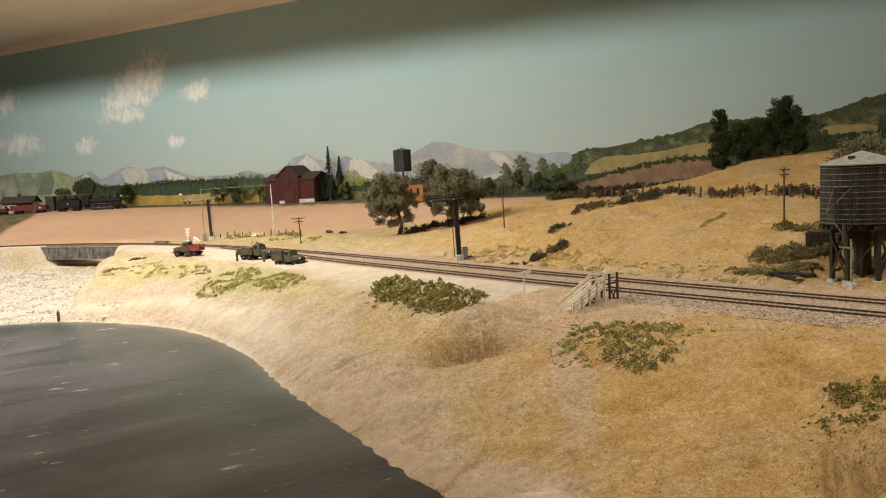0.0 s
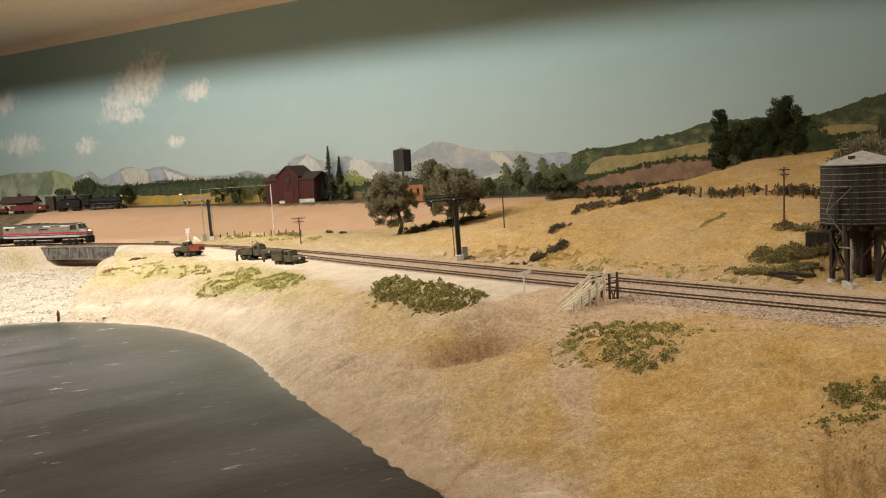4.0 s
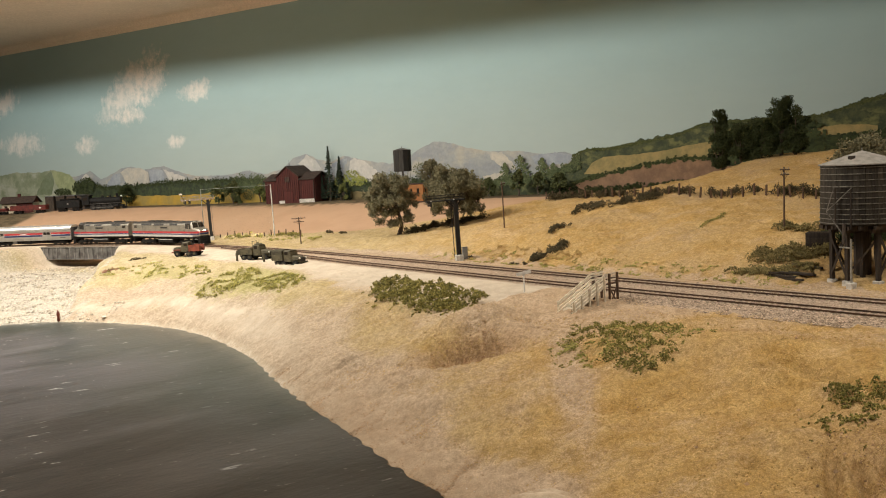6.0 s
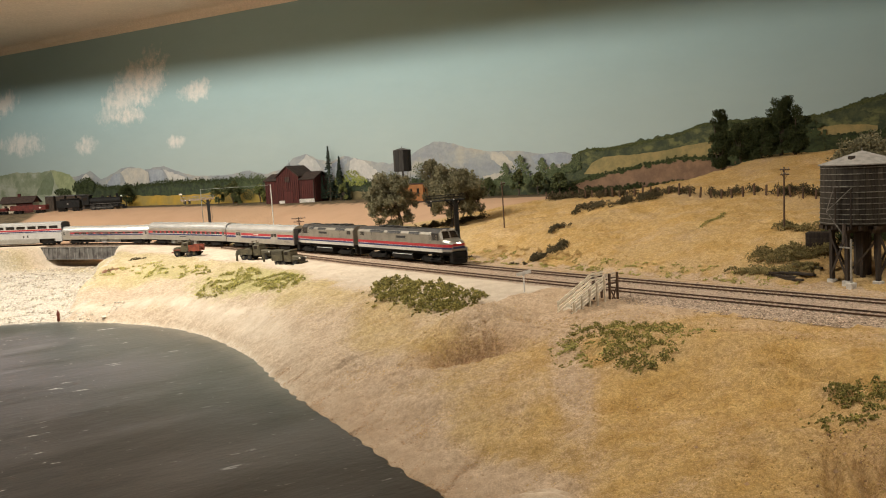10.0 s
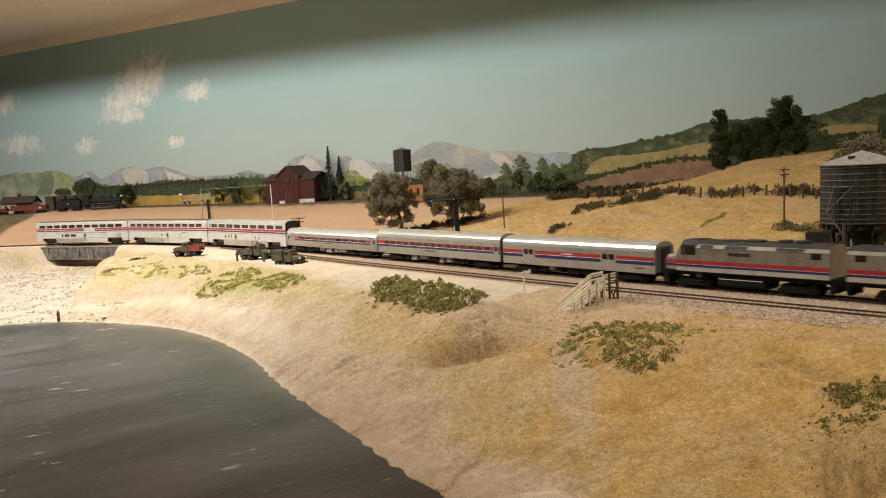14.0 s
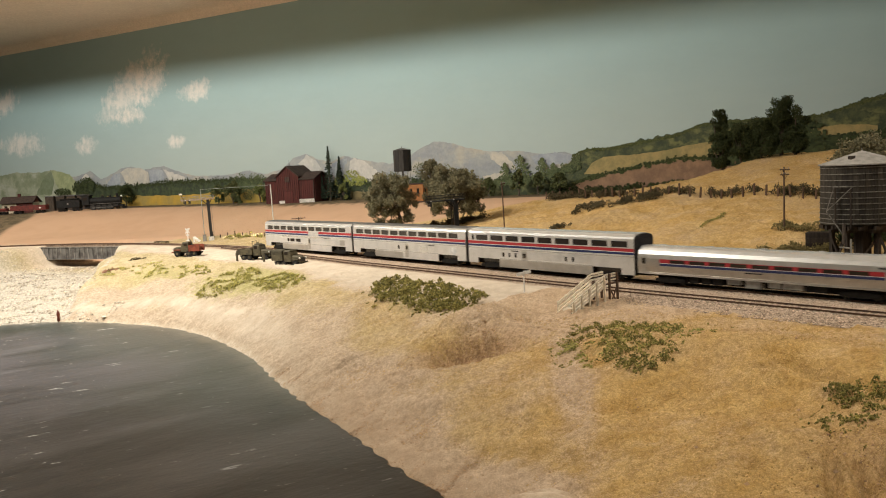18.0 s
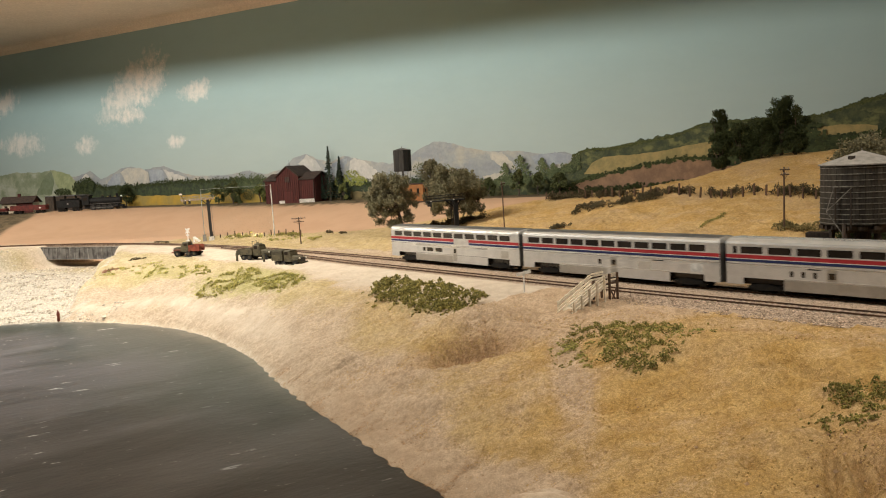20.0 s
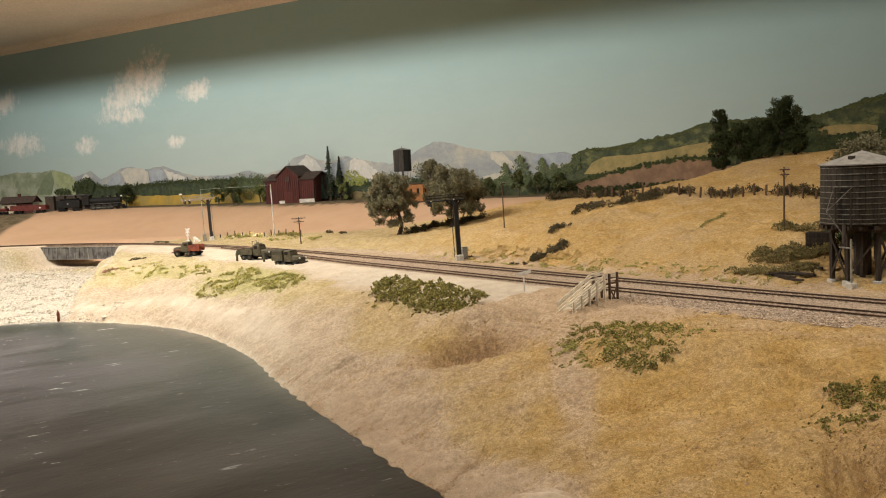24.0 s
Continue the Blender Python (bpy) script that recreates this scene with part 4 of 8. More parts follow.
def truck(car, x, axles=2, base=29.0, wheel=5.2, frame=M_UNDER):
    """A swivelling truck: bolster, two side frames with journal boxes, and wheelsets. Returns it."""
    bol = part("truck", mm_box(-base / 2 - 4, base / 2 + 4, -12.2, 12.2, 3.4, 9.5, 0.8), frame, car, "", at=pose(x * U, 0, 0))
    key = (axles, base, wheel)
    if key not in TRUCK_MESHES:
        bm = bmesh.new()
        reach = base / 2 + 5
        sect = [(-reach, 4.2), (-reach, 7.2), (-reach * 0.62, 8.4), (-4, 9.6), (4, 9.6), (reach * 0.62, 8.4), (reach, 7.2), (reach, 4.2), (reach * 0.6, 4.2), (4, 2.8), (-4, 2.8), (-reach * 0.6, 4.2)]
        loft(bm, [[(a * U, y * U, z * U) for a, z in sect] for y in (-1.1, 1.1)])
        for k in range(axles):
            a = -base / 2 + base * k / (axles - 1)
            box(bm, (a - 2.4) * U, (a + 2.4) * U, -1.9 * U, 1.9 * U, 3.6 * U, 7.4 * U, 0.5 * U)
        for a in np.linspace(-base / 2, base / 2, 2 * axles - 1)[1::2]:
            for d in (-1.6, 1.6):
                rod(bm, ((a + d) * U, 0, 3.2 * U), ((a + d) * U, 0, 8.0 * U), 1.3 * U, seg=6)
        side = bpy.data.meshes.new("side_frame")
        bm.to_mesh(side)
        bm.free()
        side.materials.append(frame)
        bm = bmesh.new()
        for sy in (-1, 1):
            rod(bm, (0, sy * 7.4 * U, wheel * U), (0, sy * 9.8 * U, wheel * U), wheel * U, seg=18)
            rod(bm, (0, sy * 7.2 * U, wheel * U), (0, sy * 7.9 * U, wheel * U), (wheel + 0.35) * U, seg=18)
        rod(bm, (0, -11 * U, wheel * U), (0, 11 * U, wheel * U), 1.2 * U, seg=8)
        ws = bpy.data.meshes.new("wheelset")
        bm.to_mesh(ws)
        bm.free()
        ws.materials.append(M_WHEEL)
        TRUCK_MESHES[key] = (side, ws)
    side, ws = TRUCK_MESHES[key]
    for sy in (-1, 1):
        part("side_frame", side, None, bol, at=pose(0, sy * 13.2 * U, 0))
    for k in range(axles):
        part("wheelset", ws, None, bol, at=pose((-base / 2 + base * k / (axles - 1)) * U, 0, 0))
    return bol


def couplers(car, half):
    for sx in (-1, 1):
        bm = mm_box(min(sx * (half - 6), sx * (half + 3.5)), max(sx * (half - 6), sx * (half + 3.5)), -1.6, 1.6, 7.2, 10.4, 0.4)
        part("coupler", bm, M_UNDER, car)


def both_sides(name, car, material, x0, x1, z0, z1, y, proud=0.14, label=""):
    for sy in (-1, 1):
        part(name, mm_box(x0, x1, min(sy * y, sy * (y + proud)), max(sy * y, sy * (y + proud)), z0, z1), material, car, label)


def ends(car, half, width, z0, z1, material=M_RUBBER):
    """The folding gangway hood and end door at each end."""
    for sx in (-1, 1):
        a, b = sorted((sx * half, sx * (half + 2.3)))
        part("diaphragm", mm_box(a, b, -width, width, z0, z1, 0.6), material, car)


# -- two-level coaches --
def two_level_coach(label, upper, lower, doors, plates, stripe_gap=None, front_hood=False):
    car = thing("passenger_coach", pose(0, 0, 0), label, "train car", "two-level coaches")
    H = 148.5
    core = bmesh.new()
    box(core, -(H - 1.2) * U, (H - 1.2) * U, -15.6 * U, 15.6 * U, 17 * U, 51 * U)
    box(core, -84 * U, 84 * U, -15.6 * U, 15.6 * U, 5.5 * U, 17 * U)
    for a, b in ((-146, -84), (84, 146)):
        box(core, a * U, b * U, -11.5 * U, 11.5 * U, 8.5 * U, 17 * U)
    part("interior_core", core, M_PANE, car, "dark interior")
    for sy in (-1, 1):
        y = sy * 17.4
        up = [(a, b, 40.8, 48.0) for a, b in upper]
        lo = [(a, b, 19.4, 25.2) for a, b in lower]
        part("upper_side", strips(bmesh.new(), -H, H, 30.6, 50.6, up, y, 1.0), M_COACH, car)
        part("lower_side", strips(bmesh.new(), -84, 84, 5.0, 30.6, lo, y, 1.0), M_COACH, car)
        for a, b in ((-H, -129), (129, H)):
            part("end_side", strips(bmesh.new(), a, b, 8.5, 30.6, [], y, 1.0), M_COACH, car)
        for a, b in ((-129, -84), (84, 129)):
            part("bogie_side", strips(bmesh.new(), a, b, 15.8, 30.6, [], y, 1.0), M_COACH, car)
        for a, b, za, zb in up + lo:
            part("window", mm_box(a - 0.4, b + 0.4, min(y - sy * 1.0, y - sy * 0.7), max(y - sy * 1.0, y - sy * 0.7), za - 0.4, zb + 0.4), M_PANE, car)
        for a, b in doors:
            d = part("door", mm_box(a, b, min(y, y + sy * 0.16), max(y, y + sy * 0.16), 7.5, 29.0, 0.05), M_SILVER, car, "grey lower side door")
            part("window", mm_box(a + 1.6, b - 1.6, min(y + sy * 0.16, y + sy * 0.24), max(y + sy * 0.16, y + sy * 0.24), 19.5, 25.5), M_PANE, d)
        for a, b, za, zb, mat in plates:
            part("side_panel", mm_box(a, b, min(y, y + sy * 0.12), max(y, y + sy * 0.12), za, zb), mat, car)
        spans = [(-H, H)] if not stripe_gap else [(-H, stripe_gap[0]), (stripe_gap[1], H)]
        for a, b in spans:
            for name, mat, za, zb in (("red_stripe", M_RED, 35.8, 39.6), ("white_stripe", M_LINE, 35.1, 35.7), ("blue_stripe", M_BLUE, 32.3, 35.0)):
                part(name, mm_box(a, b, min(y, y + sy * 0.13), max(y, y + sy * 0.13), za, zb), mat, car)
        part("belt_moulding", mm_box(-H, H, min(y, y + sy * 0.35), max(y, y + sy * 0.35), 29.9, 30.7, 0.1), M_SILVER_ROOF, car)
        part("skirt_moulding", mm_box(-84, 84, min(y, y + sy * 0.3), max(y, y + sy * 0.3), 16.2, 16.8, 0.1), M_SILVER_ROOF, car)
    part("roof", tube(arch(17.4, 50.6, 56.8, 50.4), -H, H), M_SILVER_ROOF, car, "curved silver roof", smooth=False)
    part("roof_panel", tube(arch(13.2, 55.0, 57.1, 54.6, 7), -H + 3, H - 3), M_SILVER_ROOF if front_hood else M_ROOF_DARK, car, "silver upper roof" if front_hood else "dark grey upper roof")
    for sx in (-1, 1):
        a, b = sorted((sx * (H - 1.0), sx * H))
        part("end_wall", mm_box(a, b, -16.4, 16.4, 8.5, 50.5), M_ROOF_DARK, car, "dark end wall")
    ends(car, H, 8.0, 27.0, 52.0)
    bm = bmesh.new()
    box(bm, -60 * U, 60 * U, -12 * U, 12 * U, 3.2 * U, 5.5 * U)
    part("underframe", bm, M_UNDER, car)
    if front_hood:
        part("end_hood", tube(arch(17.0, 50.0, 56.4, 9.0), H, H + 1.0), M_RUBBER, car, "black end hood")
    couplers(car, H)
    return car, [truck(car, -106), truck(car, 106)]


def row_of(x0, x1, n, width):
    pitch = (x1 - x0 - width) / (n - 1)
    return [(x0 + i * pitch, x0 + i * pitch + width) for i in range(n)]


# -- single-level cars --
def single_level(name, label, category, half, top, sect, windows, zwin, bands, segments, doors, truck_x, fluted, roof_split, bright=False, skin=None):
    """A streamlined car: a skin of one section, window panes, stripes, doors, flutes and underfloor boxes."""
    car = thing(name, pose(0, 0, 0), label, category, "single-level cars")
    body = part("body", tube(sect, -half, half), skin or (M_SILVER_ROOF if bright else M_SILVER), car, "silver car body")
    # upper faces take a lighter silver: the lamps' shine on the roof, put into colour
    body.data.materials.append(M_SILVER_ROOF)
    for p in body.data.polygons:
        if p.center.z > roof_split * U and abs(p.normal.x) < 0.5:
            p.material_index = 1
    y = max(v[0] for v in sect)
    for sy in (-1, 1):
        for nm, mat, za, zb in bands:
            for a, b in segments:
                part(nm, mm_box(a, b, min(sy * y, sy * (y + 0.15)), max(sy * y, sy * (y + 0.15)), za, zb), mat, car)
        for a, b in windows:
            w = part("window", mm_box(a, b, min(sy * y, sy * (y + 0.22)), max(sy * y, sy * (y + 0.22)), zwin[0], zwin[1], 0.05), M_PANE, car)
        for a, b in doors:
            d = part("door", mm_box(a, b, min(sy * y, sy * (y + 0.26)), max(sy * y, sy * (y + 0.26)), 13.4, zwin[1] + 3.5, 0.06), M_SILVER, car, "silver side door")
            m = (a + b) / 2
            for p, q in ([(a + 1.2, b - 1.2)] if b - a < 9 else [(a + 1.5, m - 1.0), (m + 1.0, b - 1.5)]):
                part("window", mm_box(p, q, min(sy * (y + 0.26), sy * (y + 0.36)), max(sy * (y + 0.26), sy * (y + 0.36)), zwin[1] - 5.5, zwin[1] + 1.0), M_PANE, d)
        for z in fluted:
            part("flute", mm_box(-half + 0.5, half - 0.5, min(sy * y, sy * (y + 0.22)), max(sy * y, sy * (y + 0.22)), z, z + 0.55, 0.1), skin or M_SILVER_ROOF, car)
        part("side_sill", mm_box(-half, half, min(sy * (y - 1.0), sy * (y + 0.1)), max(sy * (y - 1.0), sy * (y + 0.1)), 11.8, 13.2, 0.2), M_SILVER, car)
    rng = random.Random(int(half * 7 + top))
    x = -truck_x + 26
    while x < truck_x - 34:
        w = rng.uniform(8, 22)
        part("equipment_box", mm_box(x, x + w, -14, 14, rng.uniform(3.0, 6.5), 12.4, 0.4), rng.choice((M_UNDERBOX, M_UNDER, M_UNDER)), car)
        x += w + rng.uniform(2, 9)
    part("underframe", mm_box(-half + 4, half - 4, -12, 12, 9.6, 12.8), M_UNDER, car)
    part("centre_sill", mm_box(-truck_x + 19, truck_x - 19, -7, 7, 4.0, 9.6), M_UNDER, car)
    for k in range(5):
        a = -half + 24 + (2 * half - 48) * k / 4
        part("roof_vent", mm_box(a - 3, a + 3, -2.2, 2.2, top - 0.3, top + 0.8, 0.3), M_SILVER_ROOF, car)
    for sx in (-1, 1):
        a, b = sorted((sx * half, sx * (half + 0.5)))
        part("end_wall", mm_box(a, b, -y + 1.2, y - 1.2, 13.0, top - 5.5, 0.1), M_ROOF_DARK, car, "dark end wall")
    ends(car, half + 0.5, 7.5, 13.0, top - 7)
    couplers(car, half)
    return car, [truck(car, -truck_x), truck(car, truck_x)]


ROUND = arch(17.6, 37.0, 48.0, 13.0, 11, 2.3)
TUBE_SECT = [(17.0 * math.cos(a) ** 0.62 if math.cos(a) > 0 else -17.0 * (-math.cos(a)) ** 0.62 if math.cos(a) < -1e-9 else 0.0, 25.0 + 18.8 * math.sin(a)) for a in [math.pi * i / 12 for i in range(13)]]
TUBE_SECT = TUBE_SECT + [(-17.0, 20.0), (-16.3, 14.5), (-15.0, 12.0), (15.0, 12.0), (16.3, 14.5), (17.0, 20.0)]

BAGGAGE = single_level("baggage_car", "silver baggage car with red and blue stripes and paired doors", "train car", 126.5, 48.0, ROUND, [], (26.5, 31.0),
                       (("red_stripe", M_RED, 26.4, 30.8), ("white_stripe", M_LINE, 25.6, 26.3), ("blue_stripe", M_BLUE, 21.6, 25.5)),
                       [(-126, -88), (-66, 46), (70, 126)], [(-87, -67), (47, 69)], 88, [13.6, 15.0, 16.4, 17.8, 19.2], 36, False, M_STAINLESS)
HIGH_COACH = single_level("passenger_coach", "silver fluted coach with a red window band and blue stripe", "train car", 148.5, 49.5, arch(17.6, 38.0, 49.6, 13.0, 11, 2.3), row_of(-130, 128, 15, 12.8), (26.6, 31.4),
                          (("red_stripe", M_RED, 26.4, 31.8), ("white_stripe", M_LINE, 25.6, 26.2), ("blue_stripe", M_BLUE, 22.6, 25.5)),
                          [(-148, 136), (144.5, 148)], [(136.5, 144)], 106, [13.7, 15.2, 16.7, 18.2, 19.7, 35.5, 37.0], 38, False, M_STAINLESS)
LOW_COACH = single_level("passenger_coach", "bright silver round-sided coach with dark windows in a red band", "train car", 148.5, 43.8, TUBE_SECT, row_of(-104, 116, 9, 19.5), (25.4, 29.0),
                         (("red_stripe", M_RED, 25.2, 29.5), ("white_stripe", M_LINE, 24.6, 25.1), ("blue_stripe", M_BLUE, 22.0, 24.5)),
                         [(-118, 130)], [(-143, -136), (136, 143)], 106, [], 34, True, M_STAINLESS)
COACH_A = two_level_coach("silver two-level coach with small lower windows and red-blue stripes", [(-141, -136)] + row_of(-132, 139, 9, 25), [(-78, -74), (-66, -62), (-54, -50), (38, 42), (50, 54)], [(-40, -30)],
                          [(-84, 84, 5.2, 15.6, M_SILVER)], None, True)
COACH_B = two_level_coach("silver two-level sleeper with a pale service panel", row_of(-139, 131, 11, 21), [(-20, -15)], [(0, 9)], [(-84, -6, 5.2, 15.0, M_SILVER), (112, 127, 17.5, 27, M_LINE), (40, 58, 17, 26, M_SILVER_ROOF)])
COACH_C = two_level_coach("silver two-level tail coach with a break in its stripes", row_of(-139, 131, 11, 21), [(-66, -59), (-56, -40), (-35, -18)], [(8, 16)],
                          [(-84, 6, 5.2, 15.0, M_SILVER), (112, 127, 17.5, 27, M_SILVER), (-84, 84, 27.5, 29.6, M_SILVER_ROOF)], (10, 44))


for (car, _), x0, x1, z0, z1, y, mat in ((BAGGAGE, -18, 0, 28.0, 29.4, 17.75, M_LINE), (BAGGAGE, 96, 112, 17.0, 18.4, 17.6, M_GRILLE), (HIGH_COACH, -22, 2, 19.0, 20.4, 17.82, M_GRILLE), (LOW_COACH, -12, 8, 19.4, 20.6, 16.9, M_GRILLE),
                                        (LOW_COACH, 124, 134, 32.0, 33.2, 16.2, M_GRILLE), (COACH_A, -60, -46, 27.4, 28.6, 17.4, M_GRILLE), (COACH_B, 60, 76, 27.4, 28.6, 17.4, M_GRILLE), (COACH_C, 62, 78, 27.4, 28.6, 17.4, M_GRILLE)):
    both_sides("lettering_bar", car, mat, x0, x1, z0, z1, y, 0.16, "small unreadable lettering bar")


# -- diesel locomotives --
def cowl_ring(x, hw, z0, z1, ch):
    """A section of the cowl: sides up to a slanting shoulder, then a flat roof."""
    return [(x * U, y * U, z * U) for y, z in ((-hw, z0), (-hw, z1 - ch), (-hw + ch * 0.9, z1), (hw - ch * 0.9, z1), (hw, z1 - ch), (hw, z0))]


def diesel(name, label, half, axles, base, truck_x, grilles, fans, facing):
    """A cowl-bodied diesel, cab at +x before facing is applied."""
    loco = thing(name, pose(0, 0, 0), label, "locomotive", "diesel locomotives")
    f = facing
    H = half

    def b(nm, x0, x1, y0, y1, z0, z1, mat, parent=loco, lab="", bevel=0.0):
        xa, xb = sorted((f * x0, f * x1))
        return part(nm, mm_box(xa, xb, y0, y1, z0, z1, bevel), mat, parent, lab)

    def skin(nm, rings, mat, lab=""):
        return part(nm, loft(bmesh.new(), [[(f * p[0], p[1], p[2]) for p in r] for r in rings]), mat, loco, lab)
    cab = H - 44
    skin("cowl", [cowl_ring(-H + 1, 17.4, 19.5, 51.0, 6.5), cowl_ring(cab, 17.4, 19.5, 51.0, 6.5)], M_LOCO, "dull silver engine cowl")
    skin("cab", [cowl_ring(cab, 17.4, 19.5, 51.5, 5.5), cowl_ring(H - 25, 17.4, 19.5, 51.5, 5.5), cowl_ring(H - 24, 17.2, 19.5, 50.0, 5.0), cowl_ring(H - 18, 16.8, 19.5, 38.0, 2.0), cowl_ring(H - 17.8, 16.8, 19.5, 37.6, 2.0)], M_LOCO, "silver cab")
    skin("nose", [cowl_ring(H - 17.8, 16.8, 19.5, 37.4, 3.0), cowl_ring(H - 5, 14.6, 19.5, 35.4, 3.2), cowl_ring(H - 1.2, 12.6, 19.8, 33.0, 3.4), cowl_ring(H, 11.6, 21.0, 31.0, 3.0)], M_LOCO, "blunt silver nose")
    part("roof", mm_box(min(f * (-H + 3), f * (cab - 2)), max(f * (-H + 3), f * (cab - 2)), -11.0, 11.0, 50.6, 51.5, 0.3), M_LOCO_ROOF, loco, "sooty dark roof")
    skin("cab_roof", [cowl_ring(cab + 1, 12.0, 51.2, 52.4, 0.8), cowl_ring(H - 25, 12.0, 51.2, 52.2, 0.8)], M_LOCO_ROOF, "dark cab roof")
    for sy in (-1, 1):
        part("roof_shoulder", loft(bmesh.new(), [[(f * x * U, sy * yy * U, zz * U) for yy, zz in ((14.2, 47.9), (11.2, 50.9), (11.2, 51.4), (14.5, 48.3))] for x in (-H + 1.5, cab)]), M_LOCO_ROOF, loco, "sooty roof shoulder")
        part("cab_shoulder", loft(bmesh.new(), [[(f * x * U, sy * yy * U, zz * U) for yy, zz in ((17.3, 46.2), (12.3, 51.4), (12.3, 51.9), (17.6, 46.8))] for x in (cab + 0.5, H - 25.2)]), M_LOCO_ROOF, loco, "dark cab shoulder")
    for x in fans:
        bm = rodded((f * x * U, 0, 51.2 * U), (f * x * U, 0, 54.2 * U), 7.6 * U, 7.4 * U, 18)
        part("roof_fan", bm, M_LOCO_ROOF, loco)
    b("exhaust_housing", -18, 2, -6.5, 6.5, 51.2, 53.4, M_LOCO_ROOF, bevel=0.5)
    b("roof_hatch", 8, 26, -8, 8, 51.2, 52.6, M_LOCO_ROOF, bevel=0.4)
    for sy in (-1, 1):
        def side(nm, x0, x1, z0, z1, mat, pr=0.16, lab="", y=17.4):
            return b(nm, x0, x1, min(sy * y, sy * (y + pr)), max(sy * y, sy * (y + pr)), z0, z1, mat, loco, lab)
        for x0, x1 in grilles:
            part("side_grille", loft(bmesh.new(), [[(f * x * U, sy * yy * U, zz * U) for yy, zz in ((17.3, 43.6), (17.75, 43.9), (15.4, 47.6), (15.0, 47.4))] for x in (x0, x1)]), M_GRILLE, loco)
        side("red_stripe", -H + 1, H - 18, 26.3, 30.5, M_RED)
        side("white_stripe", -H + 1, H - 18, 25.9, 26.2, M_LINE)
        side("blue_stripe", -H + 1, H - 18, 23.4, 25.8, M_BLUE)
        side("silver_sill", -H + 1, H - 18, 18.6, 23.2, M_SILVER_ROOF, 0.2, "bright silver lower side")
        side("small_window", -H + 9, -H + 20, 37.8, 44.0, M_PANE, 0.12)
        side("cab_panel", H - 43.6, H - 25, 36.2, 46.4, M_GRILLE, 0.10, "dark panel round the cab windows")
        side("cab_window", H - 42, H - 35, 37.0, 46.0, M_PANE, 0.18)
        side("cab_window", H - 33.5, H - 26.5, 37.5, 46.5, M_PANE, 0.18)
        side("window_post", H - 35.0, H - 33.5, 37.0, 47.0, M_BLACK, 0.3)
        side("door_seam", H - 48, H - 47.4, 20, 46, M_BLACK, 0.1)
        side("door_seam", -H + 42, -H + 42.5, 20, 44, M_BLACK, 0.1)
        side("lettering_panel", -12, 14, 37.0, 40.6, M_GRILLE, 0.08, "dark unreadable lettering bar")
        # the nose carries the same bands, turned inwards with it
        for nm, mat, z0, z1 in (("red_stripe", M_RED, 26.3, 30.4), ("blue_stripe", M_BLUE, 23.4, 25.8)):
            xs_, ws_ = (H - 18, H - 5, H - 1.2, H + 0.1), (16.95, 14.75, 12.75, 11.3)
            bm = bmesh.new()
            loft(bm, [[(f * x * U, sy * w * U, z0 * U), (f * x * U, sy * w * U, z1 * U), (f * x * U, sy * (w - 0.6) * U, z1 * U), (f * x * U, sy * (w - 0.6) * U, z0 * U)] for x, w in zip(xs_, ws_)])
            part(nm, bm, mat, loco)
        # windscreen halves
        bm = bmesh.new()
        loft(bm, [[(f * xx * U, sy * yy * U, zz * U) for yy in (1.0, w)] + [(f * (xx - 0.5) * U, sy * yy * U, (zz - 0.4) * U) for yy in (w, 1.0)] for xx, zz, w in ((H - 23.2, 48.8, 13.0), (H - 18.2, 39.2, 14.8))])
        part("windscreen", bm, M_PANE, loco, "dark windscreen half")
        b("number_board", H - 24.2, H - 23.2, min(sy * 3.5, sy * 11), max(sy * 3.5, sy * 11), 50.2, 52.6, M_LENS, loco, "pale number board")
        rr = bmesh.new()
        rod(rr, (f * (H - 30) * U, sy * 18.6 * U, 21 * U), (f * (H - 30) * U, sy * 18.6 * U, 45 * U), 0.35 * U, seg=6)
        part("grab_rail", rr, M_LOCO, loco)
        st = bmesh.new()
        for z in (4.0, 8.0, 12.0, 16.0):
            xa, xb = sorted((f * (H - 50), f * (H - 43)))
            box(st, xa * U, xb * U, min(sy * 13.5, sy * 17.2) * U, max(sy * 13.5, sy * 17.2) * U, z * U, (z + 0.7) * U)
        part("step_ladder", st, M_BLACK, loco)
    b("nose_red_band", H - 0.3, H + 0.18, -11.3, 11.3, 27.6, 31.0, M_RED)
    b("nose_blue_band", H - 0.3, H + 0.18, -11.3, 11.3, 23.4, 26.8, M_BLUE)
    for sy in (-1, 1):
        part("headlight", rodded((f * (H - 0.2) * U, sy * 1.8 * U, 32.2 * U), (f * (H + 0.9) * U, sy * 1.8 * U, 32.2 * U), 1.15 * U, seg=12), M_HEADLIGHT if f > 0 else M_LENS, loco, "lit headlight" if f > 0 else "dull headlight")
    b("frame", -H + 1, H - 1, -14.5, 14.5, 14.0, 19.5, M_UNDER)
    b("sill_plate", -H + 1, H - 3, -17.2, 17.2, 17.4, 19.4, M_UNDER)
    skin("fuel_tank", [[(x * U, y * U, z * U) for y, z in ((-15.5, 14), (-15.5, 6), (-12, 3.2), (12, 3.2), (15.5, 6), (15.5, 14))] for x in (-26, 28)], M_UNDER, "black fuel tank")
    for sy in (-1, 1):
        b("tank_edge", -24, 26, min(sy * 15.5, sy * 15.9), max(sy * 15.5, sy * 15.9), 11.6, 12.5, M_LINE, loco, "pale pipe along the tank")
    b("pilot", H - 6, H + 2.2, -14, 14, 3.0, 18.8, M_UNDER, bevel=0.8)
    b("pilot", -H - 1.0, -H + 3, -14, 14, 4.5, 18.8, M_UNDER, bevel=0.8)
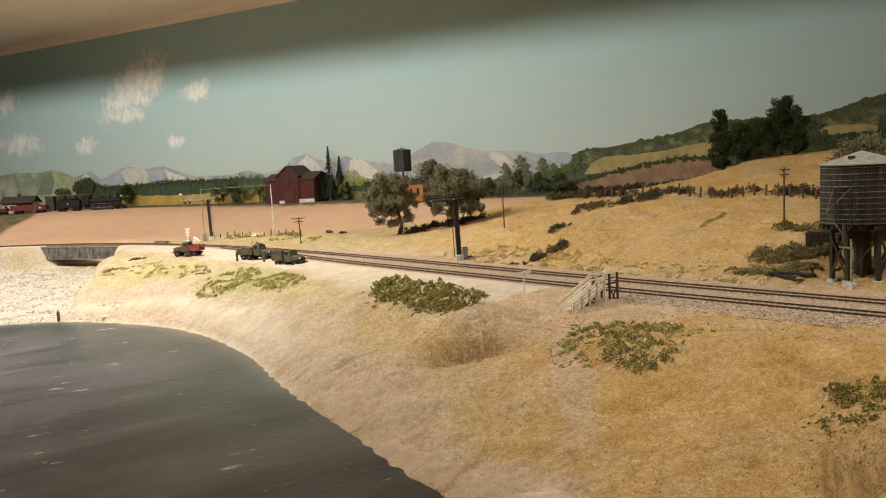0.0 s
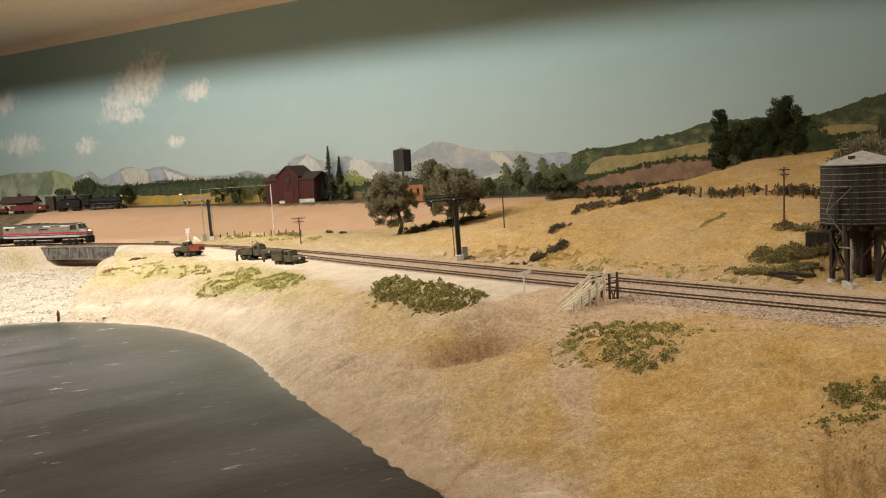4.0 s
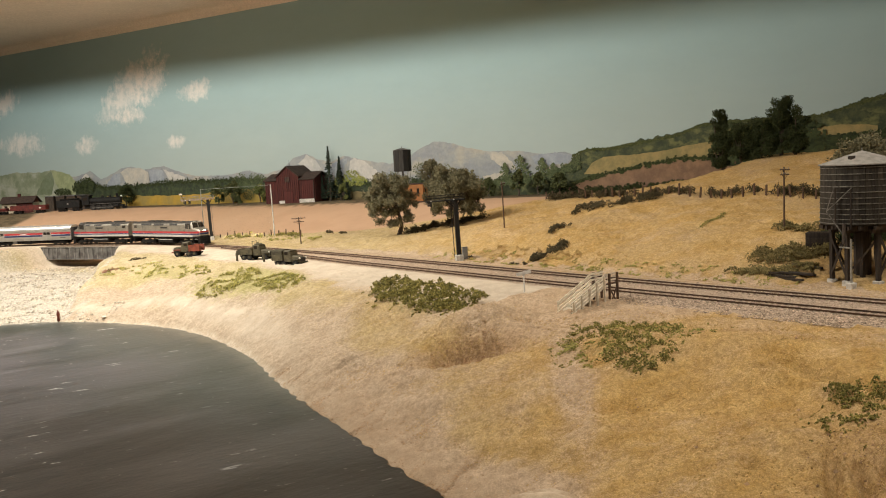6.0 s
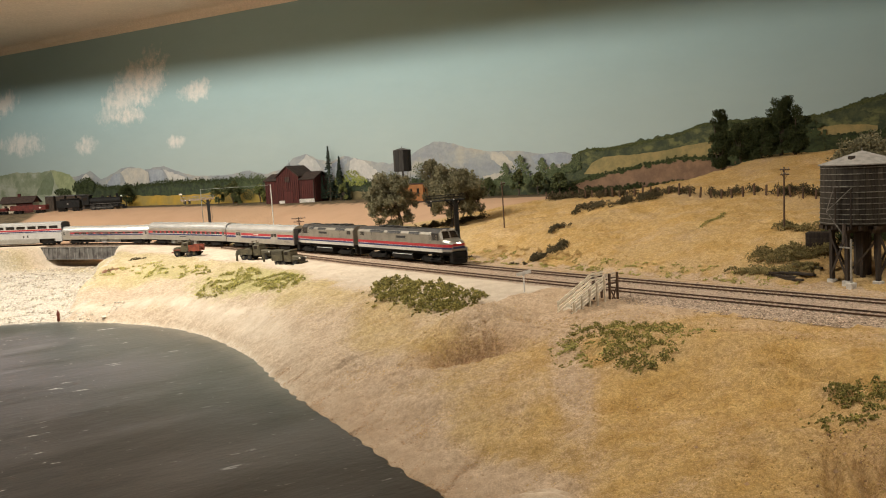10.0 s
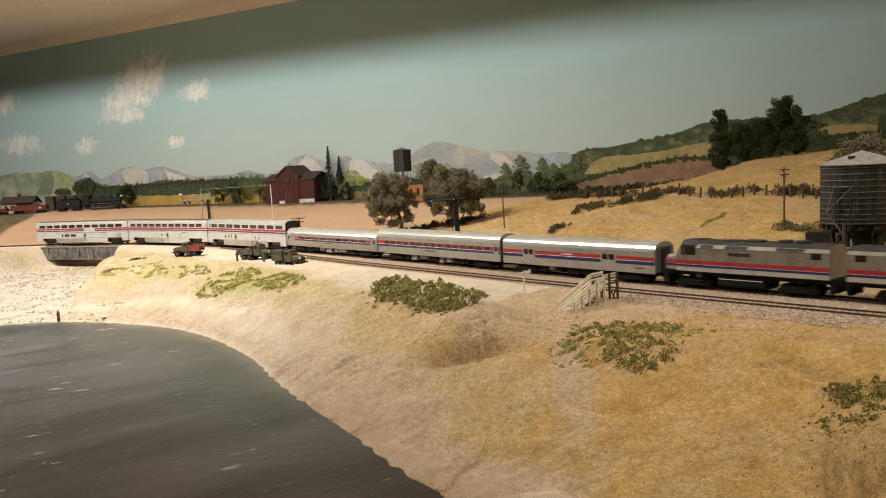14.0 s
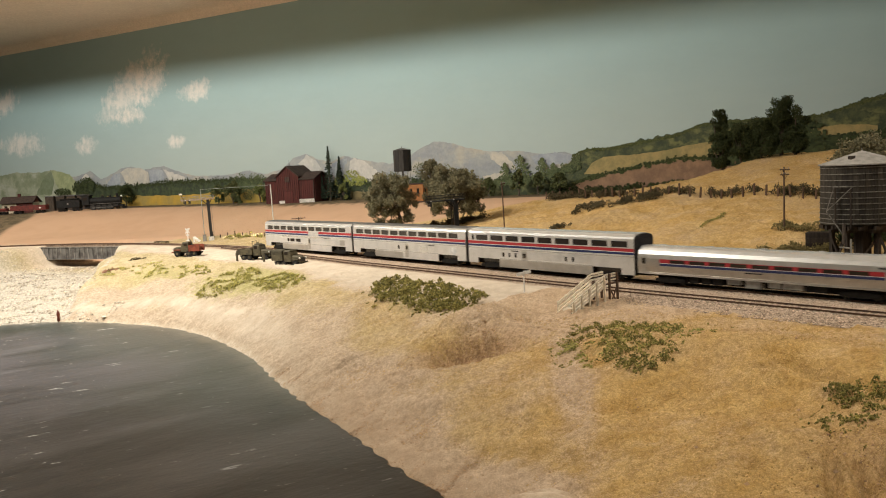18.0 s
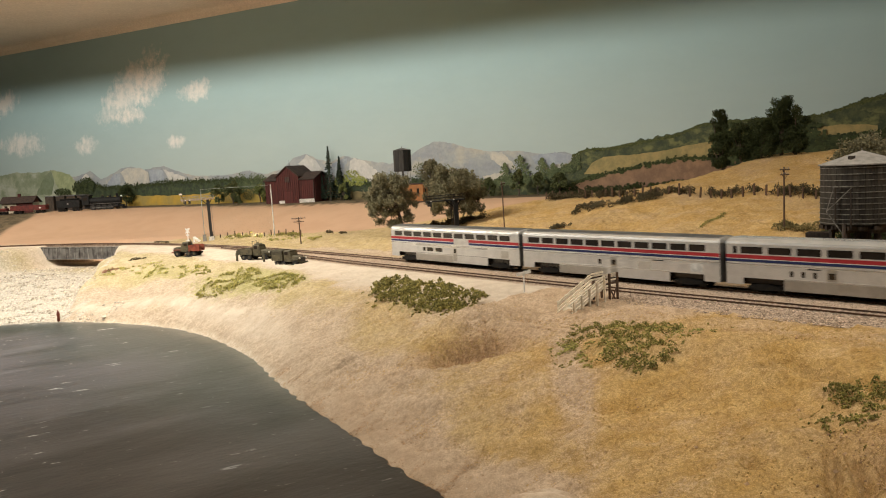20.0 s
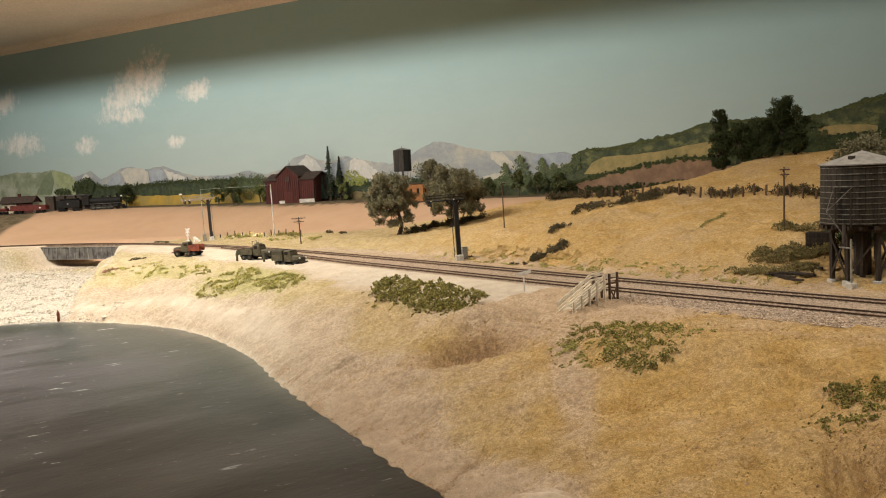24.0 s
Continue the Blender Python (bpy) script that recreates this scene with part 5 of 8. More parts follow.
    skin("snowplough", [[(x * U, y * U, z * U) for y, z in ((-w, 2.0), (-w * 0.8, 9.5), (w * 0.8, 9.5), (w, 2.0))] for x, w in ((H + 1, 14.5), (H + 5.5, 4.0))], M_UNDER, "black snowplough")
    couplers(loco, H)
    return loco, [truck(loco, -truck_x, axles, base, 5.8), truck(loco, truck_x, axles, base, 5.8)]


LEAD = diesel("diesel_locomotive", "long six-axle silver diesel with red and blue stripes, headlights lit", 123.5, 3, 40.0, 72.0, [(-86, -46), (-36, 0), (22, 50)], (-70, -50, -30), 1)
SECOND = diesel("diesel_locomotive", "shorter four-axle silver diesel running cab backwards", 96.5, 2, 30.0, 60.0, [(-70, -40), (-8, 18), (32, 48)], (-60, -42), -1)

# Each vehicle, the arc length of its middle behind the head end, and half the distance between its trucks.
GAPS = [0.0, 0.262, 0.4678, 0.7281, 1.0317, 1.3333, 1.6338, 1.9421, 2.2438]
TRAIN = [(v, (a + b) / 2, d) for v, a, b, d in zip((LEAD, SECOND, BAGGAGE, HIGH_COACH, LOW_COACH, COACH_A, COACH_B, COACH_C), GAPS, GAPS[1:], (0.072, 0.060, 0.088, 0.106, 0.106, 0.106, 0.106, 0.106))]
SPEED, HEAD_AT_START = 0.20859, -0.5505


# ---- along the line ----
def heading_at(s):
    t = on_line(s)[1]
    return math.degrees(math.atan2(t[1], t[0]))


def set_at(x, y, turn=0.0, sink=0.0):
    return pose(x, y, ground_at(x, y) - sink, 0, 0, turn)


# -- plate-girder bridge over the stream bed --
M_GIRDER = stuff_material("weathered_grey_girder", (0.16, 0.15, 0.14), (0.07, 0.064, 0.06), rough=0.6, metal=0.2, scale=70, fine=900, bump=0.2)
M_GIRDER_PALE = stuff_material("faded_grey_stiffener", (0.27, 0.255, 0.235), (0.12, 0.11, 0.10), rough=0.65, metal=0.1, scale=70, fine=900, bump=0.2)


def girder_bridge():
    (a, _), (b, _) = on_line(0.145), on_line(0.425)
    mid, d = (a + b) / 2, b - a
    half = float(np.linalg.norm(d)) / 2
    br = thing("girder_bridge", pose(mid[0], mid[1], 0, 0, 0, math.degrees(math.atan2(d[1], d[0]))), "weathered grey plate-girder railway bridge with pale stiffeners over a stream bed", "bridge")
    part("deck", boxed(-half, half, -0.030, 0.018, -0.0075, -0.0040), M_TIE, br, "dark timber deck")
    for y in (-0.031, 0.019):
        g = part("girder", boxed(-half, half, y - 0.0007, y + 0.0007, -0.0335, -0.0052), M_GIRDER, br, "riveted grey girder web")
        for z in (-0.0342, -0.0052):
            part("flange", boxed(-half, half, y - 0.0028, y + 0.0028, z, z + 0.0011), M_GIRDER_PALE, g)
        for k in range(19):
            x = -half + 0.006 + (2 * half - 0.012) * k / 18
            part("stiffener", boxed(x - 0.0009, x + 0.0009, y - 0.0023, y + 0.0023, -0.0331, -0.0052), M_GIRDER_PALE if k % 3 else M_GIRDER, g)
    for k in range(4):
        x = -half + 0.03 + (2 * half - 0.06) * k / 3
        part("cross_brace", boxed(x - 0.001, x + 0.001, -0.030, 0.018, -0.030, -0.012), M_GIRDER, br)
    for x in (-half - 0.004, half - 0.012):
        part("abutment", boxed(x, x + 0.016, -0.040, 0.034, -0.066, -0.0345, bevel=0.001), M_CONCRETE, br, "pale concrete abutment")
        part("bearing_wall", boxed(x + (0.012 if x > 0 else 0.0), x + (0.016 if x > 0 else 0.004), -0.040, 0.034, -0.0345, -0.005), M_CONCRETE, br, "pale concrete end wall")
    return br


girder_bridge()


# -- cantilever signals --
def lattice_signal(at, height, reach, label, lights, deck, trim, lx):
    sg = thing("railway_signal", at, label, "signal", "cantilever signals")
    part("base", boxed(-0.006, 0.006, -0.006, 0.006, -0.004, 0.007, bevel=0.0008), M_CONCRETE, sg, "pale concrete footing")
    mast = part("mast", boxed(-0.0028, 0.0028, -0.0020, 0.0020, 0.007, height, bevel=0.0004), M_BLACK, sg)
    for sx in (-1, 1):
        part("mast_flange", boxed(sx * 0.0030 - 0.0004, sx * 0.0030 + 0.0004, -0.0030, 0.0026, 0.007, height), M_BLACK, mast)
    part("bracket", beam(bmesh.new(), (-0.001, 0, height * 0.86), (-0.014, 0, height - 0.001), 0.002, 0.002), M_BLACK, sg)
    part("bracket", beam(bmesh.new(), (0.001, 0, height * 0.88), (0.008, 0, height - 0.001), 0.002, 0.002), M_BLACK, sg)
    arm = part("platform", boxed(-reach, 0.014, -0.006, 0.006, height - 0.0008, height + (0.0010 if deck is M_BLACK else 0.0026)), deck, sg, "walkway on the cantilever")
    for y in (-0.005, 0.005):
        for z in (0.0045, 0.0085):
            part("handrail", beam(bmesh.new(), (-reach, y, height + z), (0.014, y, height + z), 0.0007, 0.0007), trim, arm)
        for k in range(9):
            x = -reach + (reach + 0.014) * k / 8
            part("stanchion", beam(bmesh.new(), (x, y, height + 0.001), (x, y, height + 0.0086), 0.0006, 0.0006), trim, arm)
    for x in lights:
        hd = part("signal_head", boxed(x - 0.0014, x + 0.0014, -0.0075, 0.0005, height - 0.0075, height - 0.0005, bevel=0.0006), M_BLACK, sg, "black signal head")
        for z in (-0.0055, -0.0025):
            part("lamp_hood", rodded((x - 0.0014, -0.0035, height + z), (x - 0.0048, -0.0035, height + z), 0.0013, seg=10), M_BLACK, hd)
        part("lens", rodded((x, -0.0075, height + 0.0012), (x, -0.0086, height + 0.0012), 0.0012, seg=10), M_LENS, hd, "pale round lens")
    if trim is not M_BLACK:
        part("lamp_housing", boxed(-reach - 0.003, -reach + 0.004, -0.004, 0.004, height + 0.014, height + 0.0175, bevel=0.0006), M_LENS, sg, "pale lamp housing")
        part("lamp_stem", beam(bmesh.new(), (-reach, 0, height + 0.015), (-reach + 0.007, 0, height + 0.003), 0.0016, 0.0016), M_BLACK, sg)
    lad = part("ladder", beam(bmesh.new(), (lx, -0.003, 0.004), (lx, -0.003, height), 0.0005, 0.0005), M_BLACK, sg)
    part("ladder_rail", beam(bmesh.new(), (lx, 0.0012, 0.004), (lx, 0.0012, height), 0.0005, 0.0005), M_BLACK, lad)
    for k in range(int(height / 0.0045)):
        part("rung", beam(bmesh.new(), (lx, -0.003, 0.006 + k * 0.0045), (lx, 0.0012, 0.006 + k * 0.0045), 0.0005, 0.0005), M_BLACK, lad)
    return sg


lattice_signal(pose(-0.5383, 2.0489, 0.0019, 0, -1.5, 14), 0.0945, 0.060, "black cantilever railway signal with a walkway and ladder beside the curve", (-0.050, -0.040), M_TIE, M_GIRDER_PALE, 0.0065)
lattice_signal(pose(0.0250, 1.365, 0.0, 0, -1.5, 12), 0.093, 0.046, "black cantilever railway signal with a ladder on a concrete block", (-0.040, -0.004), M_BLACK, M_BLACK, -0.0075)


def relay_box(at, label):
    rb = thing("relay_cabinet", at, label, "cabinet", "relay cabinets")
    part("cabinet_body", boxed(-0.004, 0.004, -0.003, 0.003, 0.0, 0.019, bevel=0.0004), M_GIRDER_PALE, rb)
    part("cabinet_roof", boxed(-0.0046, 0.0046, -0.0036, 0.0036, 0.019, 0.0202, bevel=0.0003), M_GIRDER, rb)
    part("cabinet_door", boxed(-0.0033, 0.0033, -0.0034, -0.003, 0.0015, 0.0175, bevel=0.0001), M_GIRDER_PALE, rb)


relay_box(set_at(0.034, 1.375, 10, 0.001), "small grey relay cabinet beside the signal mast")
relay_box(set_at(-0.553, 2.042, 20, 0.004), "small pale relay cabinet at the signal footing")


# -- crossing sign, white frame, white post sign --
def crossbuck(at):
    cb = thing("crossing_sign", at, "white diagonal crossing sign on a short white post", "sign")
    part("post", boxed(-0.0009, 0.0009, -0.0009, 0.0009, -0.002, 0.030), M_WHITE, cb)
    for k in (-1, 1):
        bm = boxed(-0.0075, 0.0075, -0.0016, -0.0008, -0.0013, 0.0013, m=Matrix.Translation((0, 0, 0.024)) @ Matrix.Rotation(radians(k * 48), 4, "Y"))
        part("cross_blade", bm, M_WHITE, cb)
    part("base", boxed(-0.0035, 0.0035, -0.0035, 0.0035, -0.001, 0.0022, bevel=0.0004), M_WHITE, cb)
    part("track_plate", boxed(-0.0042, 0.0042, -0.0016, -0.0009, 0.0125, 0.0155), M_WHITE, cb)


crossbuck(set_at(-0.6026, 2.0794, 8))


def white_barrier(at):
    wb = thing("barrier_frame", at, "white wooden triangular frame standing by the track", "barrier")
    for y in (-0.003, 0.003):
        part("leg", beam(bmesh.new(), (-0.009, y, 0), (-0.007, y, 0.014), 0.0013, 0.0013), M_WHITE, wb)
        part("strut", beam(bmesh.new(), (-0.007, y, 0.013), (0.010, y, 0.001), 0.0013, 0.0016), M_WHITE, wb)
    for k in range(4):
        part("board", boxed(-0.0085 + k * 0.0045, -0.006 + k * 0.0045, -0.0036, 0.0036, 0.0105 - k * 0.003, 0.0118 - k * 0.003), M_WHITE, wb)
    part("foot_rail", boxed(-0.009, 0.010, -0.0036, 0.0036, -0.001, 0.0012), M_WHITE, wb)


white_barrier(set_at(-0.575, 2.055, -20))


def post_sign(at):
    ps = thing("trackside_sign", at, "white post with a tilted white board facing the track", "sign")
    part("post", boxed(-0.0008, 0.0008, -0.0008, 0.0008, -0.003, 0.024), M_WHITE, ps)
    part("board", boxed(-0.0085, 0.0085, -0.0016, -0.0008, -0.0018, 0.0018, m=Matrix.Translation((0, 0, 0.0238)) @ Matrix.Rotation(radians(-12), 4, "Y")), M_WHITE, ps)
    part("cleat", boxed(-0.0015, 0.0015, -0.0008, 0.0006, 0.021, 0.0245), M_WHITE, ps)


post_sign(set_at(0.0915, 1.0079, 0))


# -- clear acrylic sheet standing behind the line --
def acrylic_sheet():
    m, nodes, links, bsdf = nodes_of("clear_acrylic")
    bsdf.inputs["Base Color"].default_value = (0.97, 0.985, 0.97, 1)
    bsdf.inputs["Transmission Weight"].default_value, bsdf.inputs["Roughness"].default_value, bsdf.inputs["IOR"].default_value = 1.0, 0.02, 1.08
    edge = stuff_material("bright_acrylic_edge", (0.62, 0.60, 0.54), rough=0.3, scale=90, fine=900, bump=0.0)
    a, b = Vector((-0.5645, 2.085, 0.004)), Vector((-0.3790, 1.990, 0.010))
    turn = math.degrees(math.atan2(b.y - a.y, b.x - a.x))
    length = (b.xy - a.xy).length
    sh = thing("acrylic_sheet", pose(a.x, a.y, 0.0, 0, -1.0, turn), "clear acrylic sheet with a pale cut edge standing upright", "panel")
    pane = part("pane", boxed(0.0006, length - 0.0022, -0.0008, 0.0008, -0.004, 0.1185), m, sh, "clear pane")
    pane.visible_shadow = False
    part("pane_edge", boxed(length - 0.0022, length - 0.0003, -0.0009, 0.0009, -0.004, 0.1200), edge, sh, "pale cut edge")
    part("top_edge", boxed(0.0, length - 0.0022, -0.0005, 0.0005, 0.1185, 0.1190), stuff_material("dull_acrylic_edge", (0.40, 0.42, 0.38), rough=0.3, scale=90, fine=900, bump=0.0), sh, "thin cut edge")
    part("side_edge", boxed(0.0, 0.0006, -0.0009, 0.0009, -0.004, 0.1185), bpy.data.materials["dull_acrylic_edge"], sh)


acrylic_sheet()


# -- telegraph poles --
def telegraph_pole(at, height, arms, label, r=0.0013):
    tp = thing("telegraph_pole", at, label, "utility pole", "telegraph poles")
    part("pole", rodded((0, 0, -0.004), (0, 0, height), r, r * 0.78, 8), M_POLE, tp)
    for z, w in arms:
        arm = part("crossarm", boxed(-w / 2, w / 2, -r - 0.0011, -r + 0.0002, z - 0.0008, z + 0.0008), M_POLE, tp)
        for k in range(4):
            x = -w / 2 + 0.0015 + (w - 0.003) * k / 3
            part("insulator", rodded((x, -r - 0.0005, z + 0.0008), (x, -r - 0.0005, z + 0.0030), 0.0006, 0.0004, 6), M_GIRDER_PALE, arm)
        for k in (-1, 1):
            part("arm_brace", beam(bmesh.new(), (k * w * 0.28, -r - 0.0004, z - 0.0006), (0, -r - 0.0004, z - 0.006), 0.0004, 0.0004), M_POLE, arm)


telegraph_pole(pose(-0.2941, 1.8217, -0.0009, 0, -2.0, -8), 0.056, [(0.0535, 0.030), (0.0465, 0.022)], "short brown telegraph pole with two crossarms")
telegraph_pole(pose(0.106, 1.4868, 0.0317, 0, -2.0, 60), 0.083, [(0.079, 0.017)], "tall brown telegraph pole leaning on the yellow hillside")
telegraph_pole(pose(0.4416, 1.1298, 0.0417, 0, 0.5, 12), 0.081, [(0.0775, 0.014), (0.071, 0.012)], "tall brown telegraph pole with short crossarms among bushes", 0.0013)


# -- cattle ramp --
def loading_ramp():
    rp = thing("loading_ramp", pose(0.1250, 0.866, 0.0, 0, 0, 44), "bleached wooden loading ramp with plank railings beside the track", "ramp")
    L, Wd, z0, z1 = 0.058, 0.018, -0.0090, 0.0128
    top = 0.020
    bm = bmesh.new()
    part("ramp_frame", beam(bm, (0, Wd / 2, z0 - 0.0012), (L, Wd / 2, z1 - 0.0012), Wd - 0.004, 0.0014), M_PALEWOOD, rp)
    for k in range(16):
        x = L * (k + 0.5) / 16
        z = z0 + (z1 - z0) * (k + 0.5) / 16
        bm = boxed(-0.0019, 0.0019, 0.0, Wd, -0.0005, 0.0005, m=Matrix.Translation((x, 0, z)) @ Matrix.Rotation(-math.atan2(z1 - z0, L), 4, "Y"))
        part("plank", bm, M_PALEWOOD, rp)
    for k in range(5):
        part("plank", boxed(L + k * 0.0041, L + k * 0.0041 + 0.0038, 0.0, Wd, z1 - 0.0005, z1 + 0.0005), M_PALEWOOD, rp)
    posts = [0.003, 0.016, 0.029, 0.042, 0.055]
    for y, inn in ((-0.0012, 0.0014), (Wd + 0.0012, -0.0014)):
        for x in posts:
            z = z0 + (z1 - z0) * x / L
            part("post", boxed(x - 0.0009, x + 0.0009, y - 0.0009, y + 0.0009, -0.014, z + 0.0128), M_PALEWOOD, rp)
        for x in (L + 0.006, L + 0.020):
            part("post", boxed(x - 0.001, x + 0.001, y - 0.001, y + 0.001, -0.012, z1 + 0.0135), M_POLE, rp, "brown end post")
        for dz in (0.0025, 0.0062, 0.0098, 0.0124):
            part("rail_board", beam(bmesh.new(), (0.0, y + inn, z0 + dz), (L, y + inn, z1 + dz), 0.0008, 0.0018 if dz < 0.012 else 0.0012), M_PALEWOOD, rp)
            part("rail_board", beam(bmesh.new(), (L, y + inn, z1 + dz), (L + top + 0.002, y + inn, z1 + dz), 0.0008, 0.0018), M_PALEWOOD if dz > 0.004 else M_POLE, rp)
    for a, b in (((L + 0.006, -0.001, z1 - 0.001), (L + 0.020, -0.001, -0.008)), ((L + 0.020, -0.001, z1 - 0.001), (L + 0.006, -0.001, -0.008))):
        part("cross_brace", beam(bmesh.new(), a, b, 0.0012, 0.0012), M_POLE, rp)
    for x in posts[1:]:
        part("brace", beam(bmesh.new(), (x, -0.001, -0.006), (x + 0.010, -0.001, -0.0075), 0.0010, 0.0016), M_PALEWOOD, rp)


loading_ramp()


# -- old timber water tank --
def timber_tank():
    wt = thing("water_tank", pose(0.4475, 0.932, 0.0, 0, 0, 20), "old grey timber water tank with iron hoops on a dark trestle", "water tank")
    M_STAVE = stuff_material("grey_stave", (0.056, 0.046, 0.035), (0.030, 0.025, 0.019), rough=0.85, scale=160, fine=800, stretch=(4, 4, 0.25), vary=0.35)
    M_HOOP = stuff_material("dull_hoop", (0.25, 0.23, 0.19), (0.09, 0.08, 0.066), rough=0.6, metal=0.3, scale=200, fine=1200)
    M_ROOFBOARD = stuff_material("grey_roof_board", (0.30, 0.275, 0.24), (0.22, 0.2, 0.175), rough=0.85, scale=120, fine=900)
    R0, R1, zb, zt = 0.0415, 0.0405, 0.0640, 0.1270
    n = 44
    for i in range(n):
        a0, a1 = math.tau * i / n, math.tau * (i + 0.94) / n
        bm = bmesh.new()
        loft(bm, [[(r * math.cos(a), r * math.sin(a), z) for r, a in ((R, a0), (R, a1), (R - 0.002, a1), (R - 0.002, a0))] for R, z in ((R0, zb), (R1, zt))])
        part("stave", bm, M_STAVE, wt)
    part("tank_floor", rodded((0, 0, zb - 0.001), (0, 0, zt - 0.002), R0 - 0.0025, R1 - 0.0025, 24), M_DARKWOOD, wt, "dark inner drum")
    for k in range(11):
        f = (k + 0.4) / 11
        z, R = zb + (zt - zb) * f ** 1.15, R0 + (R1 - R0) * f + 0.0003
        bm = bmesh.new()
        rings = [[(r * math.cos(math.tau * i / 36), r * math.sin(math.tau * i / 36), zz) for r, zz in ((R, z), (R + 0.0006, z), (R + 0.0006, z + 0.0009), (R, z + 0.0009))] for i in range(37)]
        loft(bm, rings, cap=False)
        part("hoop", bm, M_HOOP, wt)
    for i in range(12):
        a0, a1 = math.tau * i / 12, math.tau * (i + 1) / 12
        bm = bmesh.new()
        R = R1 + 0.0035
        vs = [bm.verts.new(v) for v in ((R * math.cos(a0), R * math.sin(a0), zt), (R * math.cos(a1), R * math.sin(a1), zt), (0, 0, zt + 0.0135), (R * math.cos(a0), R * math.sin(a0), zt - 0.0012), (R * math.cos(a1), R * math.sin(a1), zt - 0.0012), (0, 0, zt + 0.0123))]
        for f in ((0, 1, 2), (5, 4, 3), (0, 3, 4, 1), (1, 4, 5, 2), (2, 5, 3, 0)):
            bm.faces.new([vs[j] for j in f])
        part("roof_segment", bm, M_ROOFBOARD, wt)
    part("roof_hatch", boxed(-0.026, -0.021, -0.012, -0.007, zt + 0.003, zt + 0.0085), M_DARKWOOD, wt)
    part("finial", rodded((0, 0, zt + 0.012), (0, 0, zt + 0.0165), 0.0008, 0.0003, 6), M_HOOP, wt)
    for k in range(9):
        y = -0.036 + 0.009 * k
        w = math.sqrt(max(R0 ** 2 - y ** 2, 1e-6))
        part("joist", boxed(-w, w, y - 0.0012, y + 0.0012, zb - 0.0048, zb - 0.001), M_DARKWOOD, wt)
    legs = [(x, y) for x in (-0.031, -0.0105, 0.0105, 0.031) for y in (-0.031, -0.0105, 0.0105, 0.031) if abs(x) + abs(y) < 0.055]
    for y in (-0.031, -0.0105, 0.0105, 0.031):
        w = 0.034 if abs(y) < 0.02 else 0.020
        part("cap_beam", boxed(-w, w, y - 0.0018, y + 0.0018, zb - 0.0086, zb - 0.0048), M_DARKWOOD, wt)
    for x, y in legs:
        part("post", boxed(x - 0.0020, x + 0.0020, y - 0.0020, y + 0.0020, 0.0055, zb - 0.0086), M_DARKWOOD, wt)
        part("footing", boxed(x - 0.0042, x + 0.0042, y - 0.0042, y + 0.0042, -0.006, 0.0055, bevel=0.0006), M_CONCRETE, wt, "pale concrete footing")
    for y in (-0.031, 0.031):
        for k in (-1, 1):
            part("cross_brace", beam(bmesh.new(), (k * 0.0105, y * 1.06, 0.010), (-k * 0.0105, y * 1.06, zb - 0.012), 0.0010, 0.0022), M_DARKWOOD, wt)
    for x in (-0.031, 0.031):
        for k in (-1, 1):
            part("cross_brace", beam(bmesh.new(), (x * 1.06, k * 0.0105, 0.010), (x * 1.06, -k * 0.0105, zb - 0.012), 0.0010, 0.0022), M_DARKWOOD, wt)
    for sx, sy in ((1, 1), (1, -1), (-1, 1), (-1, -1)):
        part("cross_brace", beam(bmesh.new(), (sx * 0.031, sy * 0.0105, 0.012), (sx * 0.0105, sy * 0.031, zb - 0.014), 0.0010, 0.0020), M_DARKWOOD, wt)
    # the spout with its frame and chains, towards the track
    a = radians(200)
    c, s = math.cos(a), math.sin(a)
    P = lambda r, off, z: (r * c - off * s, r * s + off * c, z)
    sp = part("spout", rodded(P(R0 + 0.004, 0.002, 0.066), P(R0 + 0.010, 0.004, 0.046), 0.0020, 0.0014, 10), M_DARKWOOD, wt, "dark folding spout")
    for off in (-0.008, 0.008):
        part("spout_frame", beam(bmesh.new(), P(R0 + 0.002, off, 0.060), P(R0 + 0.002, off, 0.104), 0.0012, 0.0012), M_DARKWOOD, wt)
    pivot = P(R0 + 0.006, -0.0155, 0.0790)
    for end in (P(R0 + 0.0025, -0.009, 0.1040), P(R0 + 0.0025, 0.010, 0.1040), P(R0 + 0.0050, 0.001, 0.0555)):
        part("spout_strut", beam(bmesh.new(), end, pivot, 0.0009, 0.0009), M_HOOP, wt)
    part("spout_beam", beam(bmesh.new(), P(R0 + 0.0025, -0.010, 0.1045), P(R0 + 0.0025, 0.010, 0.1045), 0.0012, 0.0012), M_HOOP, wt)
    part("standpipe", rodded((0.0, 0.0, 0.004), (0.0, 0.0, zb - 0.004), 0.0090, seg=12), M_DARKWOOD, wt, "boxed riser pipe")
    pale = stuff_material("pale_drain_pipe", (0.34, 0.31, 0.26), (0.22, 0.2, 0.165), rough=0.7, scale=200, fine=1200)
    pipe = part("drain_pipe", rodded((-0.0345, -0.0190, 0.002), (-0.0345, -0.0190, 0.050), 0.0011, seg=8), pale, wt, "pale upright drain pipe")
    part("pipe_arm", rodded((-0.0345, -0.0190, 0.0405), (-0.0345, -0.0030, 0.0405), 0.0008, seg=8), pale, pipe)
    part("pipe_foot", boxed(-0.0385, -0.0305, -0.0230, -0.0150, -0.004, 0.0045, bevel=0.0006), M_CONCRETE, pipe, "pale concrete footing")


timber_tank()


